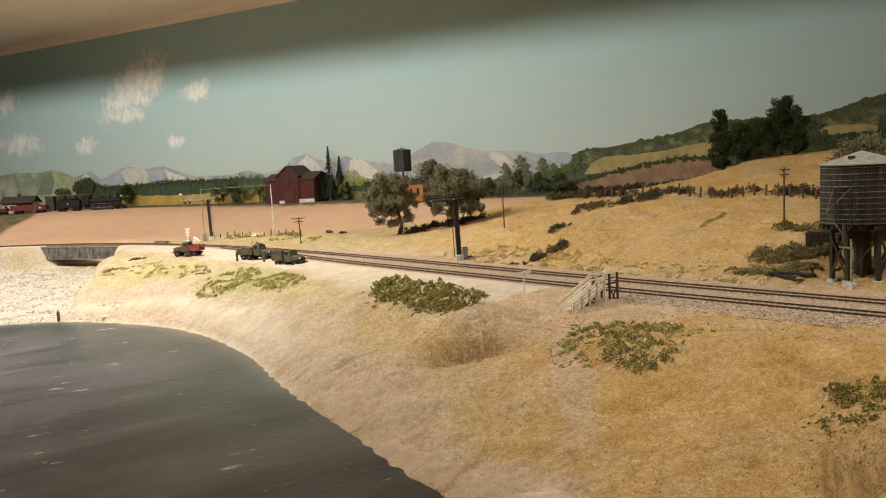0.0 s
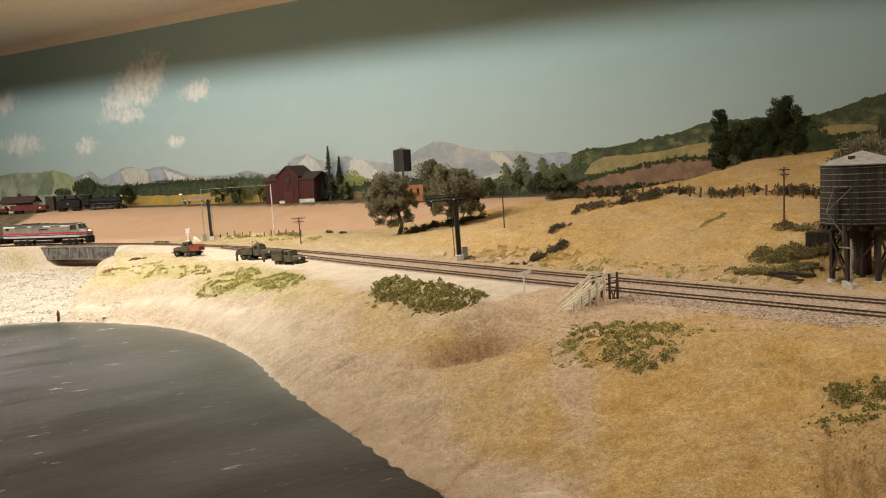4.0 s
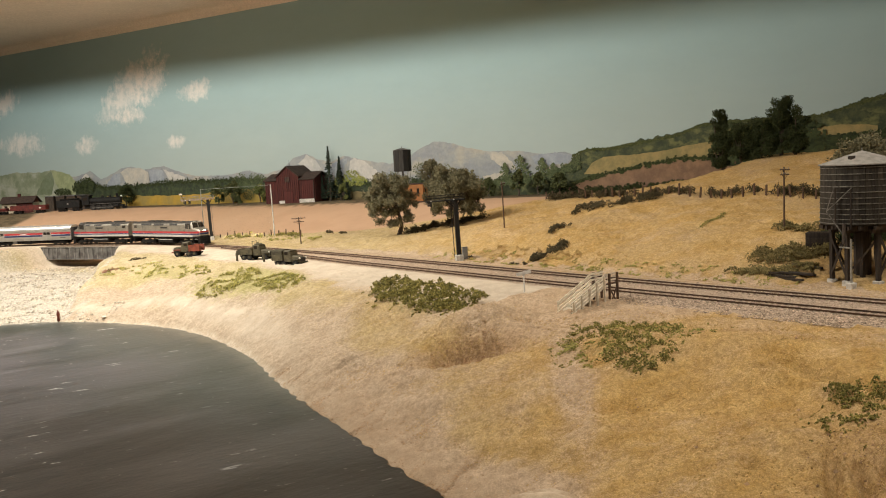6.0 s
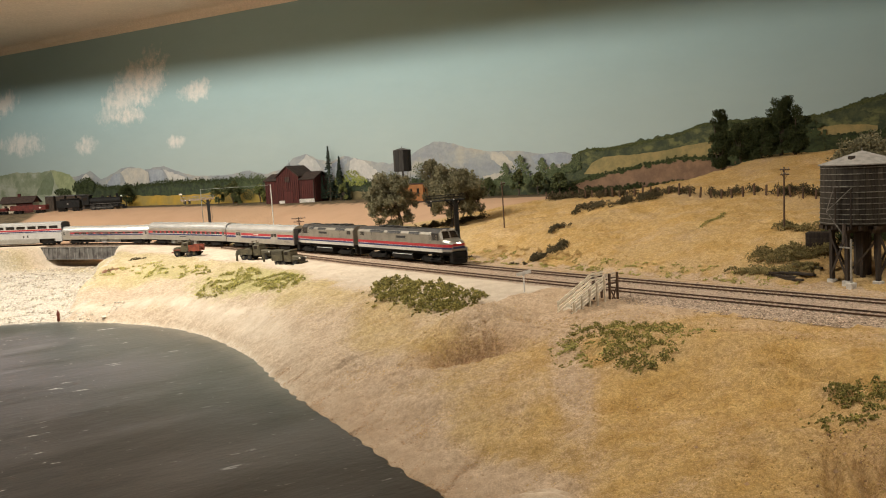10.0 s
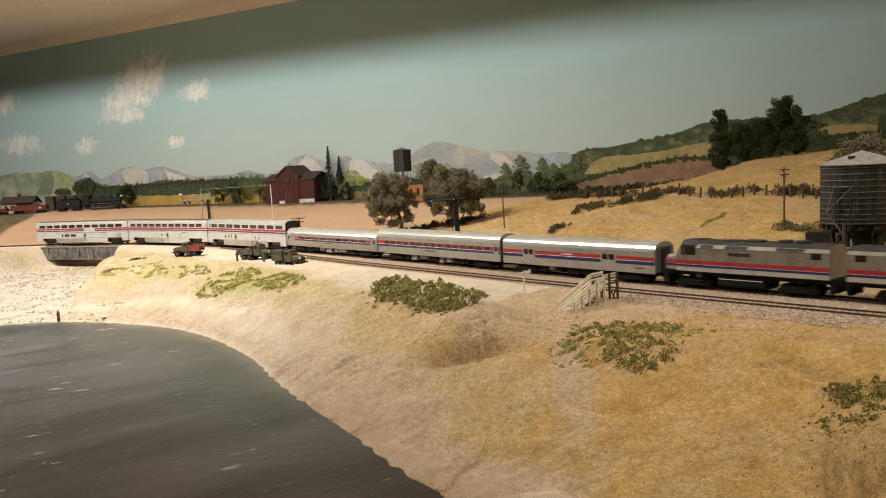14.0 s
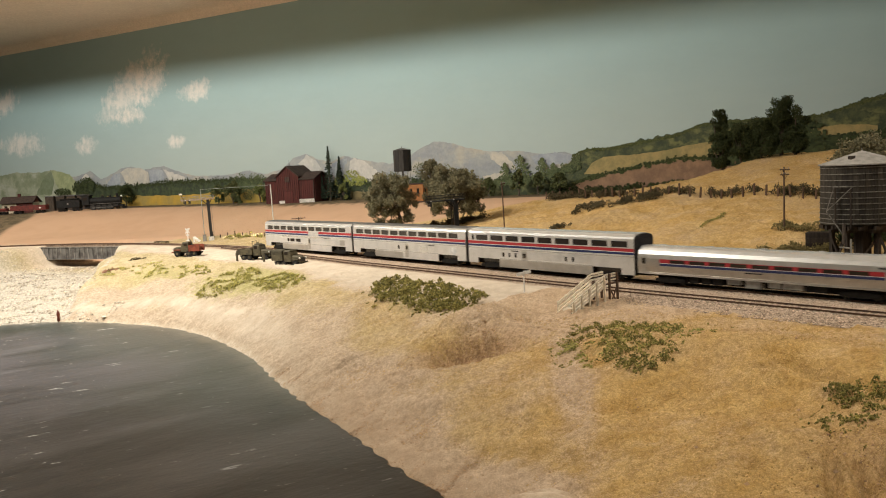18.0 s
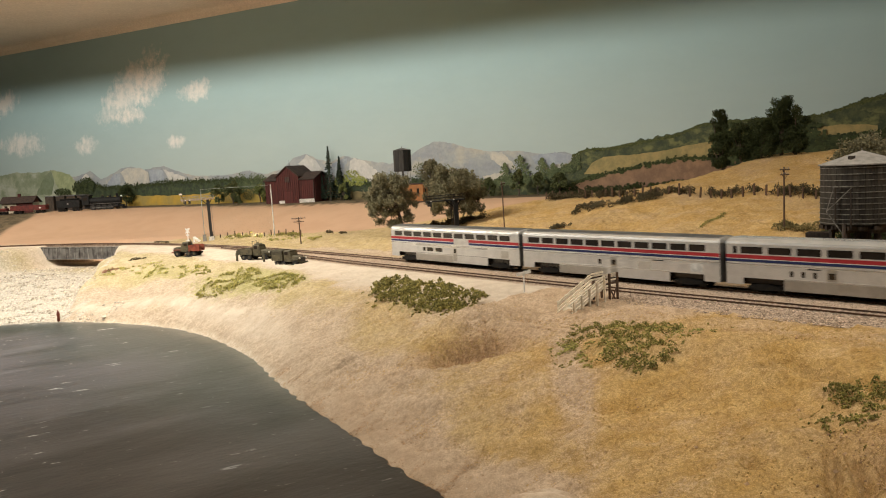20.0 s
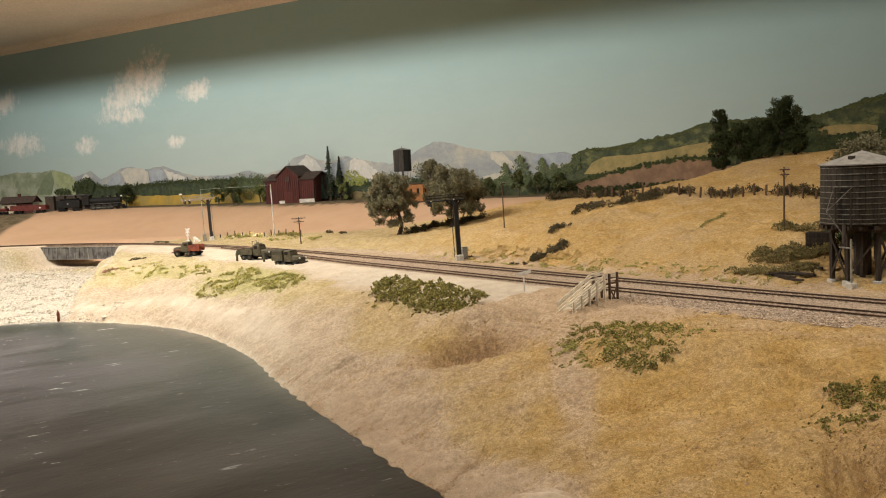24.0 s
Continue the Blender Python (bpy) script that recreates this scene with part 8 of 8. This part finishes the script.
scrub("loose flecks of green on the near bank", scatter_spots(10, 0.165, 0.735, 0.085, 0.060, -10, 60, 0.0016, 0.0010), M_GREEN, 0.0008, 80, 0.8)
scrub("loose flecks of green at the foot of the near bank", scatter_spots(11, 0.255, 0.525, 0.055, 0.040, 20, 30, 0.0014, 0.0010), M_GREEN, 0.0008, 81, 0.8)
# scrub on the hill and along the fence
for k, (x, y, rx, ry, turn, n, r, h) in enumerate(((0.2377, 1.5577, 0.006, 0.005, 0, 4, 0.006, 0.008), (0.262, 1.60, 0.004, 0.004, 0, 3, 0.005, 0.006), (0.187, 1.400, 0.028, 0.007, 35, 14, 0.006, 0.007), (0.142, 1.284, 0.020, 0.010, 25, 16, 0.008, 0.010), (0.172, 1.300, 0.016, 0.010, 0, 12, 0.008, 0.010),
                                                  (0.290, 1.560, 0.055, 0.012, -35, 22, 0.008, 0.011), (0.345, 1.535, 0.036, 0.012, -20, 22, 0.009, 0.012), (0.262, 1.795, 0.062, 0.014, -50, 44, 0.0085, 0.014), (0.330, 1.690, 0.055, 0.012, -50, 30, 0.008, 0.013),
                                                  (0.405, 1.560, 0.050, 0.010, -48, 24, 0.0075, 0.012), (0.490, 1.480, 0.058, 0.010, -42, 22, 0.0075, 0.013), (0.565, 1.390, 0.048, 0.010, -48, 26, 0.008, 0.015), (0.398, 1.043, 0.034, 0.016, -25, 34, 0.0095, 0.0150),
                                                  (0.378, 1.003, 0.050, 0.012, -32, 40, 0.008, 0.006), (0.462, 1.122, 0.034, 0.012, -25, 18, 0.008, 0.011), (0.035, 1.775, 0.060, 0.012, -12, 26, 0.010, 0.012), (-0.060, 1.760, 0.030, 0.012, -30, 10, 0.008, 0.008), (0.043, 1.372, 0.003, 0.003, 0, 2, 0.004, 0.005),
                                                  (-0.340, 1.955, 0.05, 0.012, -40, 12, 0.007, 0.006), (-0.460, 2.030, 0.06, 0.010, -30, 14, 0.007, 0.005), (-0.245, 1.965, 0.010, 0.006, 0, 4, 0.006, 0.006), (-0.225, 1.945, 0.014, 0.006, -40, 4, 0.006, 0.005), (-0.665, 2.075, 0.03, 0.008, -25, 8, 0.006, 0.004),
                                                  (-0.600, 1.735, 0.03, 0.010, -35, 7, 0.006, 0.003), (0.105, 1.265, 0.020, 0.006, -50, 6, 0.004, 0.004))):
    scrub("dry brown-green scrub on the yellow hillside", scatter_spots(100 + k, x, y, rx, ry, turn, n, r, h), M_GREEN if k in (18, 19) else M_OLIVESCRUB if k in (12, 13, 14) else M_SCRUB, 0.0012, 200 + k, 0.75)
scrub("dark brush in the shade between the oaks", scatter_spots(153, -0.022, 1.785, 0.058, 0.014, -12, 24, 0.010, 0.014), M_SCRUB, 0.0016, 264, 0.7)
scrub("thin green streak of grass on the yellow hill", [(0.368 + 0.0042 * k, 1.246 + 0.0044 * k, 0.005, 0.0014) for k in range(13)], M_GREEN, 0.0011, 260, 0.5)
scrub("dark brush in the shade behind the water tank", scatter_spots(150, 0.500, 1.030, 0.045, 0.025, -40, 18, 0.016, 0.022), M_DARKLEAF, 0.0016, 261, 0.7)
scrub("dry brown-green scrub behind the water tank", scatter_spots(151, 0.425, 1.020, 0.024, 0.020, -40, 20, 0.009, 0.011), M_OLIVESCRUB, 0.0011, 262, 0.8)
scrub("yellow-flowering weeds at the foot of the hill", scatter_spots(152, 0.165, 1.262, 0.030, 0.012, -35, 24, 0.005, 0.004), M_STRAW, 0.0013, 263, 0.5)
# dark bushes at the foot of the backdrop, above the reddish bank
for k in range(13):
    u = 0.36 + 0.032 * k
    p = on_wall(u, 0, 0.03 + 0.008 * math.sin(k * 2.1))
    scrub("dark bush at the top of the hill against the backdrop", scatter_spots(300 + k, p.x, p.y, 0.016, 0.010, -32, 6, 0.012, 0.017), M_DARKLEAF, 0.0018, 320 + k, 0.8)


def beside_line(seed, s0, s1, far, near, n, r, h):
    """Spots strewn along the back of the line, thicker in places."""
    rng = np.random.RandomState(seed)
    out = []
    while len(out) < n:
        s, lat = rng.uniform(s0, s1), rng.uniform(far, near)
        p, _ = on_line(s, lat)
        if rng.uniform(-1, 1) < float(waves(np.array([p[0]]), np.array([p[1]]), 0.10, 88)[0]):
            out.append((p[0], p[1], r * rng.uniform(0.5, 1.3), h * rng.uniform(0.4, 1.2)))
    return out


scrub("low dry weeds along the foot of the hill", beside_line(171, 1.40, 2.02, -0.098, -0.046, 170, 0.0038, 0.0018), M_LIME, 0.0010, 271, 0.5)
scrub("yellow weeds along the foot of the hill", beside_line(172, 1.45, 1.72, -0.12, -0.060, 70, 0.0040, 0.0034), M_STRAW, 0.0010, 272, 0.6)
scrub("yellow-green weeds along the fence behind the curve", beside_line(173, 0.60, 0.92, -0.17, -0.10, 60, 0.0045, 0.0036), M_LIME, 0.0013, 273, 0.6)


def turf(label, x0, x1, y0, y1, n, seed, size):
    """Short straw-coloured fibres that roughen the dry banks."""
    rng = np.random.RandomState(seed)
    x, y = rng.uniform(x0, x1, n), rng.uniform(y0, y1, n)
    s, lat = line_coords(x, y)
    shore = shore_distance(x, y)
    nl = near_lat(s)
    road = (lat > -0.04) & (lat < nl + 0.13) & (s < 1.95)
    bed = (lat > -0.04) & (lat < nl + 0.062)
    patchy = waves(x, y, 0.09, 77) + 0.6 * waves(x, y, 0.03, 78) + rng.normal(0, 0.5, n) > -0.25
    wash = (x < -0.70 + 0.22 * (1.98 - y)) & (lat > 0)
    keep = ~road & ~bed & ~wash & patchy & (shore + 0.02 * waves(x, y, 0.06, 79) + rng.normal(0, 0.025, n) > 0.085) & (brown_slope(s, lat) < 0.1) & (y < 2.35 - 0.63 * x)
    x, y = x[keep], y[keep]
    p = np.stack((x, y, ground_height(x, y) + size * 0.15), -1)
    return tagged(new("turf", leaf_mesh("turf", p, size, rng, M_STRAW, 0.35)), label, "turf", kind="stuff")


turf("fine straw-coloured turf fibres on the near bank", -0.35, 0.50, 0.40, 1.25, 120000, 91, 0.0008)
turf("fine straw-coloured turf fibres on the hillside", -0.10, 0.75, 0.98, 1.95, 45000, 92, 0.0009)


# -- brushed foliage on the backdrop: dabs of paint, flat against the wall --
def painted_foliage(label, clumps, material, size, seed, off=0.0092):
    """Dabs in clumps (u, z, half-width, half-height, count) along the wall."""
    rng = np.random.RandomState(seed)
    us, zs = [], []
    for u, z, ru, rz, n in clumps:
        a, d = rng.uniform(0, math.tau, n), np.sqrt(rng.uniform(0, 1, n))
        us.append(u + ru * d * np.cos(a))
        zs.append(z + rz * d * np.sin(a))
    u, z = np.concatenate(us), np.concatenate(zs)
    n = len(u)
    a, w = rng.uniform(0, math.tau, n), size * rng.uniform(0.5, 1.3, n)
    o = rng.uniform(0, 0.0006, n)
    corners = [np.stack((u + w * f * np.cos(a + t), o, z + w * f * 0.8 * np.sin(a + t)), -1) for f, t in ((0.55, 0.0), (0.45, 1.3), (0.6, 2.7), (0.5, 4.0), (0.4, 5.2))]
    v = np.stack(corners, 1).reshape(-1, 3)
    ob = new("backdrop_foliage", mesh_of("backdrop_foliage", v.tolist(), np.arange(5 * n).reshape(n, 5).tolist(), material))
    ob.matrix_world = wall_frame(off)
    return tagged(ob, label, "backdrop painting", kind="structure")


def fringe(ridge, u0, u1, step, lo, hi, seed, n=12):
    """Little tree shapes standing up along a painted ridge."""
    rng = np.random.RandomState(seed)
    r = np.array(ridge)
    out = []
    for u in np.arange(u0, u1, step):
        h = rng.uniform(lo, hi)
        z = np.interp(u, r[:, 0], r[:, 1])
        out += [(u + rng.normal(0, step * 0.3), z - 0.2 * h, step * 0.75, h * 0.6, n), (u, z + 0.35 * h, step * 0.4, h * 0.5, n // 2)]
    return out


def layered_tree(u, z0, z1, w, n):
    h = z1 - z0
    return [(u + w * dx, z0 + h * f, w * r, h * 0.10, n) for dx, f, r in ((0, 0.10, 0.25), (-0.3, 0.36, 0.7), (0.3, 0.44, 0.75), (-0.15, 0.60, 0.8), (0.25, 0.70, 0.55), (-0.1, 0.82, 0.5), (0.05, 0.93, 0.28))]


M_DAB_DARK = leaf_material("paint_dabs_dark", (0.060, 0.075, 0.030), (0.022, 0.030, 0.014), 0.3)
M_DAB_MID = leaf_material("paint_dabs_green", (0.125, 0.145, 0.070), (0.055, 0.075, 0.034), 0.3)
M_DAB_HILL = leaf_material("paint_dabs_hill", (0.095, 0.105, 0.038), (0.045, 0.056, 0.022), 0.3)
FOREST_TOP = [(-1.6, 0.127), (-1.52, 0.148), (-1.444, 0.128), (-1.27, 0.127), (-1.1, 0.137), (-0.85, 0.132), (-0.65, 0.13), (-0.604, 0.116), (-0.444, 0.102), (-0.109, 0.108), (0.13, 0.092)]
painted_foliage("painted dark conifers along the tree line", fringe(FOREST_TOP, -1.62, 0.14, 0.013, 0.006, 0.020, 401, 24), M_DAB_DARK, 0.0044, 402, 0.0056)
painted_foliage("painted dark broadleaf trees behind the yard", [(-1.548, 0.135, 0.060, 0.030, 260), (-1.52, 0.150, 0.035, 0.018, 120), (-1.68, 0.118, 0.05, 0.014, 120)], M_DAB_DARK, 0.0075, 403, 0.0105)
painted_foliage("painted green woodland at the foot of the hills", fringe([(0.15, 0.092), (0.30, 0.100), (0.38, 0.115), (0.43, 0.14)], 0.14, 0.43, 0.014, 0.010, 0.026, 404, 60), M_DAB_MID, 0.0042, 405)
painted_foliage("painted lime-green bushes beside the spruces", [(-0.300, 0.122, 0.030, 0.024, 160), (-0.345, 0.112, 0.022, 0.018, 90), (-0.270, 0.112, 0.026, 0.014, 90)], leaf_material("paint_dabs_lime", (0.30, 0.31, 0.085), (0.14, 0.165, 0.05), 0.3), 0.0055, 412, 0.0098)
painted_foliage("painted round dark green tree behind the field", [(-0.775 + 0.028 * k, 0.112 + 0.012 * math.sin(2.3 * k), 0.030, 0.034, 150) for k in range(5)], M_DAB_MID, 0.0055, 413, 0.0098)
painted_foliage("painted grey-green trees beyond the tower", [(-0.045, 0.135, 0.035, 0.024, 150), (0.010, 0.130, 0.040, 0.024, 150), (-0.150, 0.115, 0.030, 0.020, 110)], leaf_material("paint_dabs_grey", (0.20, 0.21, 0.14), (0.10, 0.11, 0.07), 0.3), 0.0045, 414, 0.0098)
painted_foliage("painted tall green trees before the hills", layered_tree(0.258, 0.086, 0.160, 0.030, 50) + layered_tree(0.320, 0.088, 0.150, 0.020, 44) + layered_tree(0.212, 0.084, 0.142, 0.018, 40) + layered_tree(0.352, 0.090, 0.136, 0.018, 40), M_DAB_MID, 0.0044, 406, 0.0108)
HILL_TOP = [(0.412, 0.154), (0.443, 0.166), (0.51, 0.166), (0.59, 0.177), (0.673, 0.188), (0.727, 0.208), (0.854, 0.212), (0.984, 0.210), (1.073, 0.235), (1.168, 0.250), (1.7, 0.288)]
painted_foliage("painted treetops along the wooded hills", fringe(HILL_TOP, 0.41, 1.6, 0.006, 0.001, 0.006, 407, 14), M_DAB_HILL, 0.0045, 408, 0.0066)
painted_foliage("painted dark grove on the hill", [(0.775 + 0.022 * k, 0.150 + 0.016 * math.sin(k * 1.7), 0.030, 0.046, 170) for k in range(10)] + [(1.0 + 0.03 * k, 0.150 + 0.002 * k, 0.030, 0.018, 80) for k in range(8)], M_DAB_DARK, 0.0085, 409, 0.0108)
BANK_TOP = [(0.33, 0.056), (0.378, 0.071), (0.44, 0.094), (0.53, 0.111), (0.616, 0.125), (0.685, 0.134), (0.738, 0.131), (0.80, 0.126)]
painted_foliage("painted dark bushes along the top of the bare bank", fringe(BANK_TOP, 0.34, 0.80, 0.011, 0.002, 0.011, 410, 34), M_DARKLEAF, 0.0042, 411, 0.0088)


# ---- stones, ballast and ties ----
OCTA = np.array(((1, 0, 0), (-1, 0, 0), (0, 1, 0), (0, -1, 0), (0, 0, 1), (0, 0, -1)), float)
OCTA_F = np.array(((0, 2, 4), (2, 1, 4), (1, 3, 4), (3, 0, 4), (2, 0, 5), (1, 2, 5), (3, 1, 5), (0, 3, 5)))


def stone_mesh(name, x, y, size, rng, material, sink=0.25):
    n = len(x)
    z = ground_height(x, y, False)
    a = rng.uniform(0, math.tau, n)
    v = OCTA[None] * (size[:, None] * rng.uniform(0.6, 1.15, (n, 3)))[:, None, :] * np.array((1, 1, 0.75)) * (1 + 0.25 * rng.uniform(-1, 1, (n, 6, 3)))
    c, s = np.cos(a)[:, None], np.sin(a)[:, None]
    w = np.stack((v[..., 0] * c - v[..., 1] * s + 0.3 * v[..., 2], v[..., 0] * s + v[..., 1] * c, v[..., 2] + 0.2 * v[..., 0]), -1)
    w += np.stack((x, y, z + size * (0.5 - sink)), -1)[:, None, :]
    f = (OCTA_F[None] + 6 * np.arange(n)[:, None, None]).reshape(-1, 3)
    return mesh_of(name, w.reshape(-1, 3).tolist(), f.tolist(), material)


def gravel(label, name, x, y, lo, hi, seed, material, power=3.0):
    rng = np.random.RandomState(seed)
    size = lo + (hi - lo) * rng.uniform(0, 1, len(x)) ** power
    return tagged(new(name, stone_mesh(name, x, y, size, rng, material)), label, "gravel", kind="stuff")


def in_wash(n, seed):
    rng = np.random.RandomState(seed)
    x, y = rng.uniform(-1.35, -0.5, n), rng.uniform(1.38, 2.12, n)
    s, lat = line_coords(x, y)
    edge = -0.745 + 0.22 * (1.98 - y) + 0.02 * waves(x, y, 0.1, 5)
    keep = (x < edge + 0.05 * (y < 1.435) * 1.6) & (lat > 0.03) & (shore_distance(x, y) > -0.005)
    return x[keep], y[keep]


gravel("pale washed stones in the dry stream bed", "gravel", *in_wash(34000, 5), 0.0006, 0.0032, 6, M_STONE)
rng_b = np.random.RandomState(17)
BX, BY = in_wash(140, 8)
for k in range(min(60, len(BX))):
    b = stone_mesh("boulder", np.zeros(1), np.zeros(1), np.array([rng_b.uniform(0.003, 0.0055)]), rng_b, M_STONE)
    for v in b.vertices:
        v.co.z -= ground_height(np.zeros(1), np.zeros(1), False)[0]
    ob = new("boulder", b)
    ob.matrix_world = pose(BX[k], BY[k], ground_at(BX[k], BY[k]), 0, 0, rng_b.uniform(0, 360))
    tagged(ob, "pale rounded boulder lying in the dry stream bed", "rock", "stream boulders")


def shoulder(n, seed, s0, s1, far, near, hi=1.6):
    """Points on the shoulders of the line and between its tracks."""
    rng = np.random.RandomState(seed)
    s = s0 + (s1 - s0) * rng.uniform(0, 1, n) ** 0.8
    lat = far + (near - far) * rng.uniform(0, 1, n)
    out = []
    for a, l in zip(s, lat):
        p, _ = on_line(a, l if l < 0.045 else l - 0.0625 + float(near_lat(a)))
        out.append(p)
    out = np.array(out)
    return out[:, 0], out[:, 1]


gravel("pinkish-grey ballast on the near shoulder of the track", "ballast", *shoulder(15000, 31, 1.90, 2.5, 0.078, 0.122), 0.0005, 0.0013, 32, M_BALLAST, 1.5)
gravel("pinkish-grey ballast between and behind the tracks", "ballast", *shoulder(24000, 33, 1.2, 2.5, -0.030, 0.080), 0.00035, 0.0008, 34, M_BALLAST, 1.5)


def crumbs(n, seed):
    rng = np.random.RandomState(seed)
    x, y = rng.uniform(-0.35, 0.5, n), rng.uniform(0.38, 1.35, n)
    s, lat = line_coords(x, y)
    keep = (lat > near_lat(s) + 0.06) & (shore_distance(x, y) > 0.004)
    return x[keep], y[keep]


gravel("sand grains and crumbs of earth on the near bank", "earth_crumbs", *crumbs(3000, 41), 0.00025, 0.0005, 42, M_GRAIN, 3.5)


def foam_crumbs(n, seed):
    """Points on the dry near bank, in drifts."""
    rng = np.random.RandomState(seed)
    x, y = rng.uniform(-0.12, 0.38, n), rng.uniform(0.42, 0.86, n)
    s, lat = line_coords(x, y)
    keep = (lat > near_lat(s) + 0.075) & (shore_distance(x, y) > 0.03) & (waves(x, y, 0.07, 97) + rng.normal(0, 0.5, n) > 0.0)
    return x[keep], y[keep]


M_FOAM = stuff_material("straw_foam", (0.56, 0.365, 0.145), (0.42, 0.26, 0.09), rough=0.95, scale=40, fine=900, vary=0.3, island=True)
gravel("fine straw-coloured foam crumbs on the near bank", "foam_crumbs", *foam_crumbs(36000, 43), 0.00035, 0.0008, 44, M_FOAM, 1.6)


def earth_clods():
    """Dark broken clods where the bank has slumped."""
    rng = np.random.RandomState(45)
    x, y = 0.030 + rng.normal(0, 0.030, 1500), 0.832 + rng.normal(0, 0.016, 1500)
    gravel("broken brown earth clods on the slumped mound", "earth_clods", x, y, 0.0003, 0.0013, 46, M_CLOD, 2.0)
    x, y = 0.232 + rng.normal(0, 0.022, 260), 0.462 + rng.normal(0, 0.026, 260)
    gravel("broken reddish earth clods on the eroded near corner", "earth_clods", x, y, 0.0003, 0.0011, 51, M_CLOD, 2.5)
    x, y = rng.uniform(0.02, 0.34, 140), rng.uniform(0.43, 0.80, 140)
    gravel("dark earth clods scattered over the near bank", "earth_clods", x, y, 0.0004, 0.0020, 47, M_CLOD, 3.0)
    i = rng.randint(0, len(SHORE), 40000)
    d, w = rng.uniform(-0.003, 0.05, 40000) * rng.uniform(0.1, 1, 40000), SHORE_T[i]
    x, y = SHORE[i, 0] - w[:, 1] * d, SHORE[i, 1] + w[:, 0] * d
    keep = (y > 0.40) & (y < 0.95) & (waves(x, y, 0.06, 96) + rng.normal(0, 0.4, 40000) > 0.0)
    gravel("small brown pebbles along the near lake shore", "shore_pebbles", x[keep], y[keep], 0.0003, 0.0010, 50, M_CLOD, 3.0)
    u = rng.uniform(0, 1, 60)
    x, y = 0.004 + 0.055 * u + rng.normal(0, 0.004, 60), 0.572 - 0.115 * u + rng.normal(0, 0.004, 60)
    gravel("pale rounded stones along the near lake shore", "shore_stones", x, y, 0.0008, 0.0026, 48, M_STONE, 2.0)


earth_clods()


def shore_rock():
    rng = np.random.RandomState(49)
    bm = bmesh.new()
    bmesh.ops.create_icosphere(bm, subdivisions=4, radius=1.0)
    for v in bm.verts:
        p = v.co.copy()
        k = 1 + 0.10 * math.sin(4.1 * p.x + 2.0 * p.y + 1.0) + 0.08 * math.sin(7.3 * p.y - 5.1 * p.z) + 0.03 * math.sin(17 * p.x + 11 * p.z) + rng.uniform(-0.012, 0.012)
        v.co = (p.x * k * 0.030, p.y * k * 0.018, max(p.z, -0.6) * k * 0.0085)
    ob = part("shore_rock", bm, stuff_material("tan_rock", (0.57, 0.44, 0.31), (0.43, 0.31, 0.205), rough=0.9, scale=90, fine=900, bump=0.6), None)
    ob.matrix_world = pose(0.060, 0.512, -0.0630, 0, 6, -38)
    tagged(ob, "pale tan rock at the edge of the lake", "rock")


shore_rock()


def bank_rocks():
    """Tumbled rock on the cut face of the bank beside the bridge."""
    rng = np.random.RandomState(52)
    u = rng.uniform(0, 1, 60)
    x, y = -0.735 + 0.13 * u + rng.normal(0, 0.012, 60), 1.98 - 0.46 * u + rng.normal(0, 0.018, 60)
    gravel("pale broken rock on the cut bank beside the bridge", "bank_rock", x, y, 0.0006, 0.0022, 53, M_STONE, 2.5)
    x, y = -0.619 + rng.normal(0, 0.008, 16), 1.622 + rng.normal(0, 0.005, 16)
    gravel("rusty brown rocks on the bank above the stream", "bank_rock", x, y, 0.0025, 0.0075, 54, stuff_material("rusty_rock", (0.27, 0.13, 0.075), (0.10, 0.055, 0.035), rough=0.9, scale=110, fine=900, vary=0.4, island=True), 2.0)


bank_rocks()

TIE_MESH = mesh_of("tie", [(x, y, z) for x in (-0.0013, 0.0013) for y in (-0.0148, 0.0148) for z in (-0.0058, -0.0015)], [(0, 1, 3, 2), (4, 6, 7, 5), (0, 4, 5, 1), (2, 3, 7, 6), (0, 2, 6, 4), (1, 5, 7, 3)], M_TIE)
for track, lat_of, s0, s1 in TRACKS:
    rng_t = random.Random(3)
    verts, faces = [], []
    for k in range(int((s1 - s0) / 0.0068)):
        s = s0 + 0.0068 * k
        p, t = on_line(s, float(lat_of(s)))
        m = pose(p[0], p[1], 0, 0, 0, math.degrees(math.atan2(t[1], t[0])) + rng_t.uniform(-1.5, 1.5))
        if 1.2 < s < 2.32:
            part("tie", TIE_MESH, None, track, at=m)
        else:
            i = len(verts)
            verts += [tuple(m @ v.co) for v in TIE_MESH.vertices]
            faces += [tuple(i + j for j in q.vertices) for q in TIE_MESH.polygons]
    tagged(part("far_tie_run", mesh_of("far_tie_run", verts, faces, M_TIES_FAR), None, track), kind="stuff")


# ---- the train's run along the far track ----
def motions():
    times = [k * 0.5 for k in range(49)]
    for (car, trucks), back, reach in TRAIN:
        rows, swings = [], ([], [])
        for t in times:
            s = HEAD_AT_START + SPEED * t - back
            (pa, ta), (pb, tb) = on_line(s - reach), on_line(s + reach)
            mid, d = (pa + pb) / 2, pb - pa
            yaw = math.degrees(math.atan2(d[1], d[0]))
            rows.append((t, pose(mid[0], mid[1], 0.0, 0, 0, yaw)))
            for k, (x, tan) in enumerate(((-reach, ta), (reach, tb))):
                swing = math.degrees(math.atan2(tan[1], tan[0])) - yaw
                swings[k].append((t, pose(x, 0, 0, 0, 0, swing)))
        walk(car, rows)
        for bogie, turns in zip(trucks, swings):
            walk(bogie, turns)


motions()
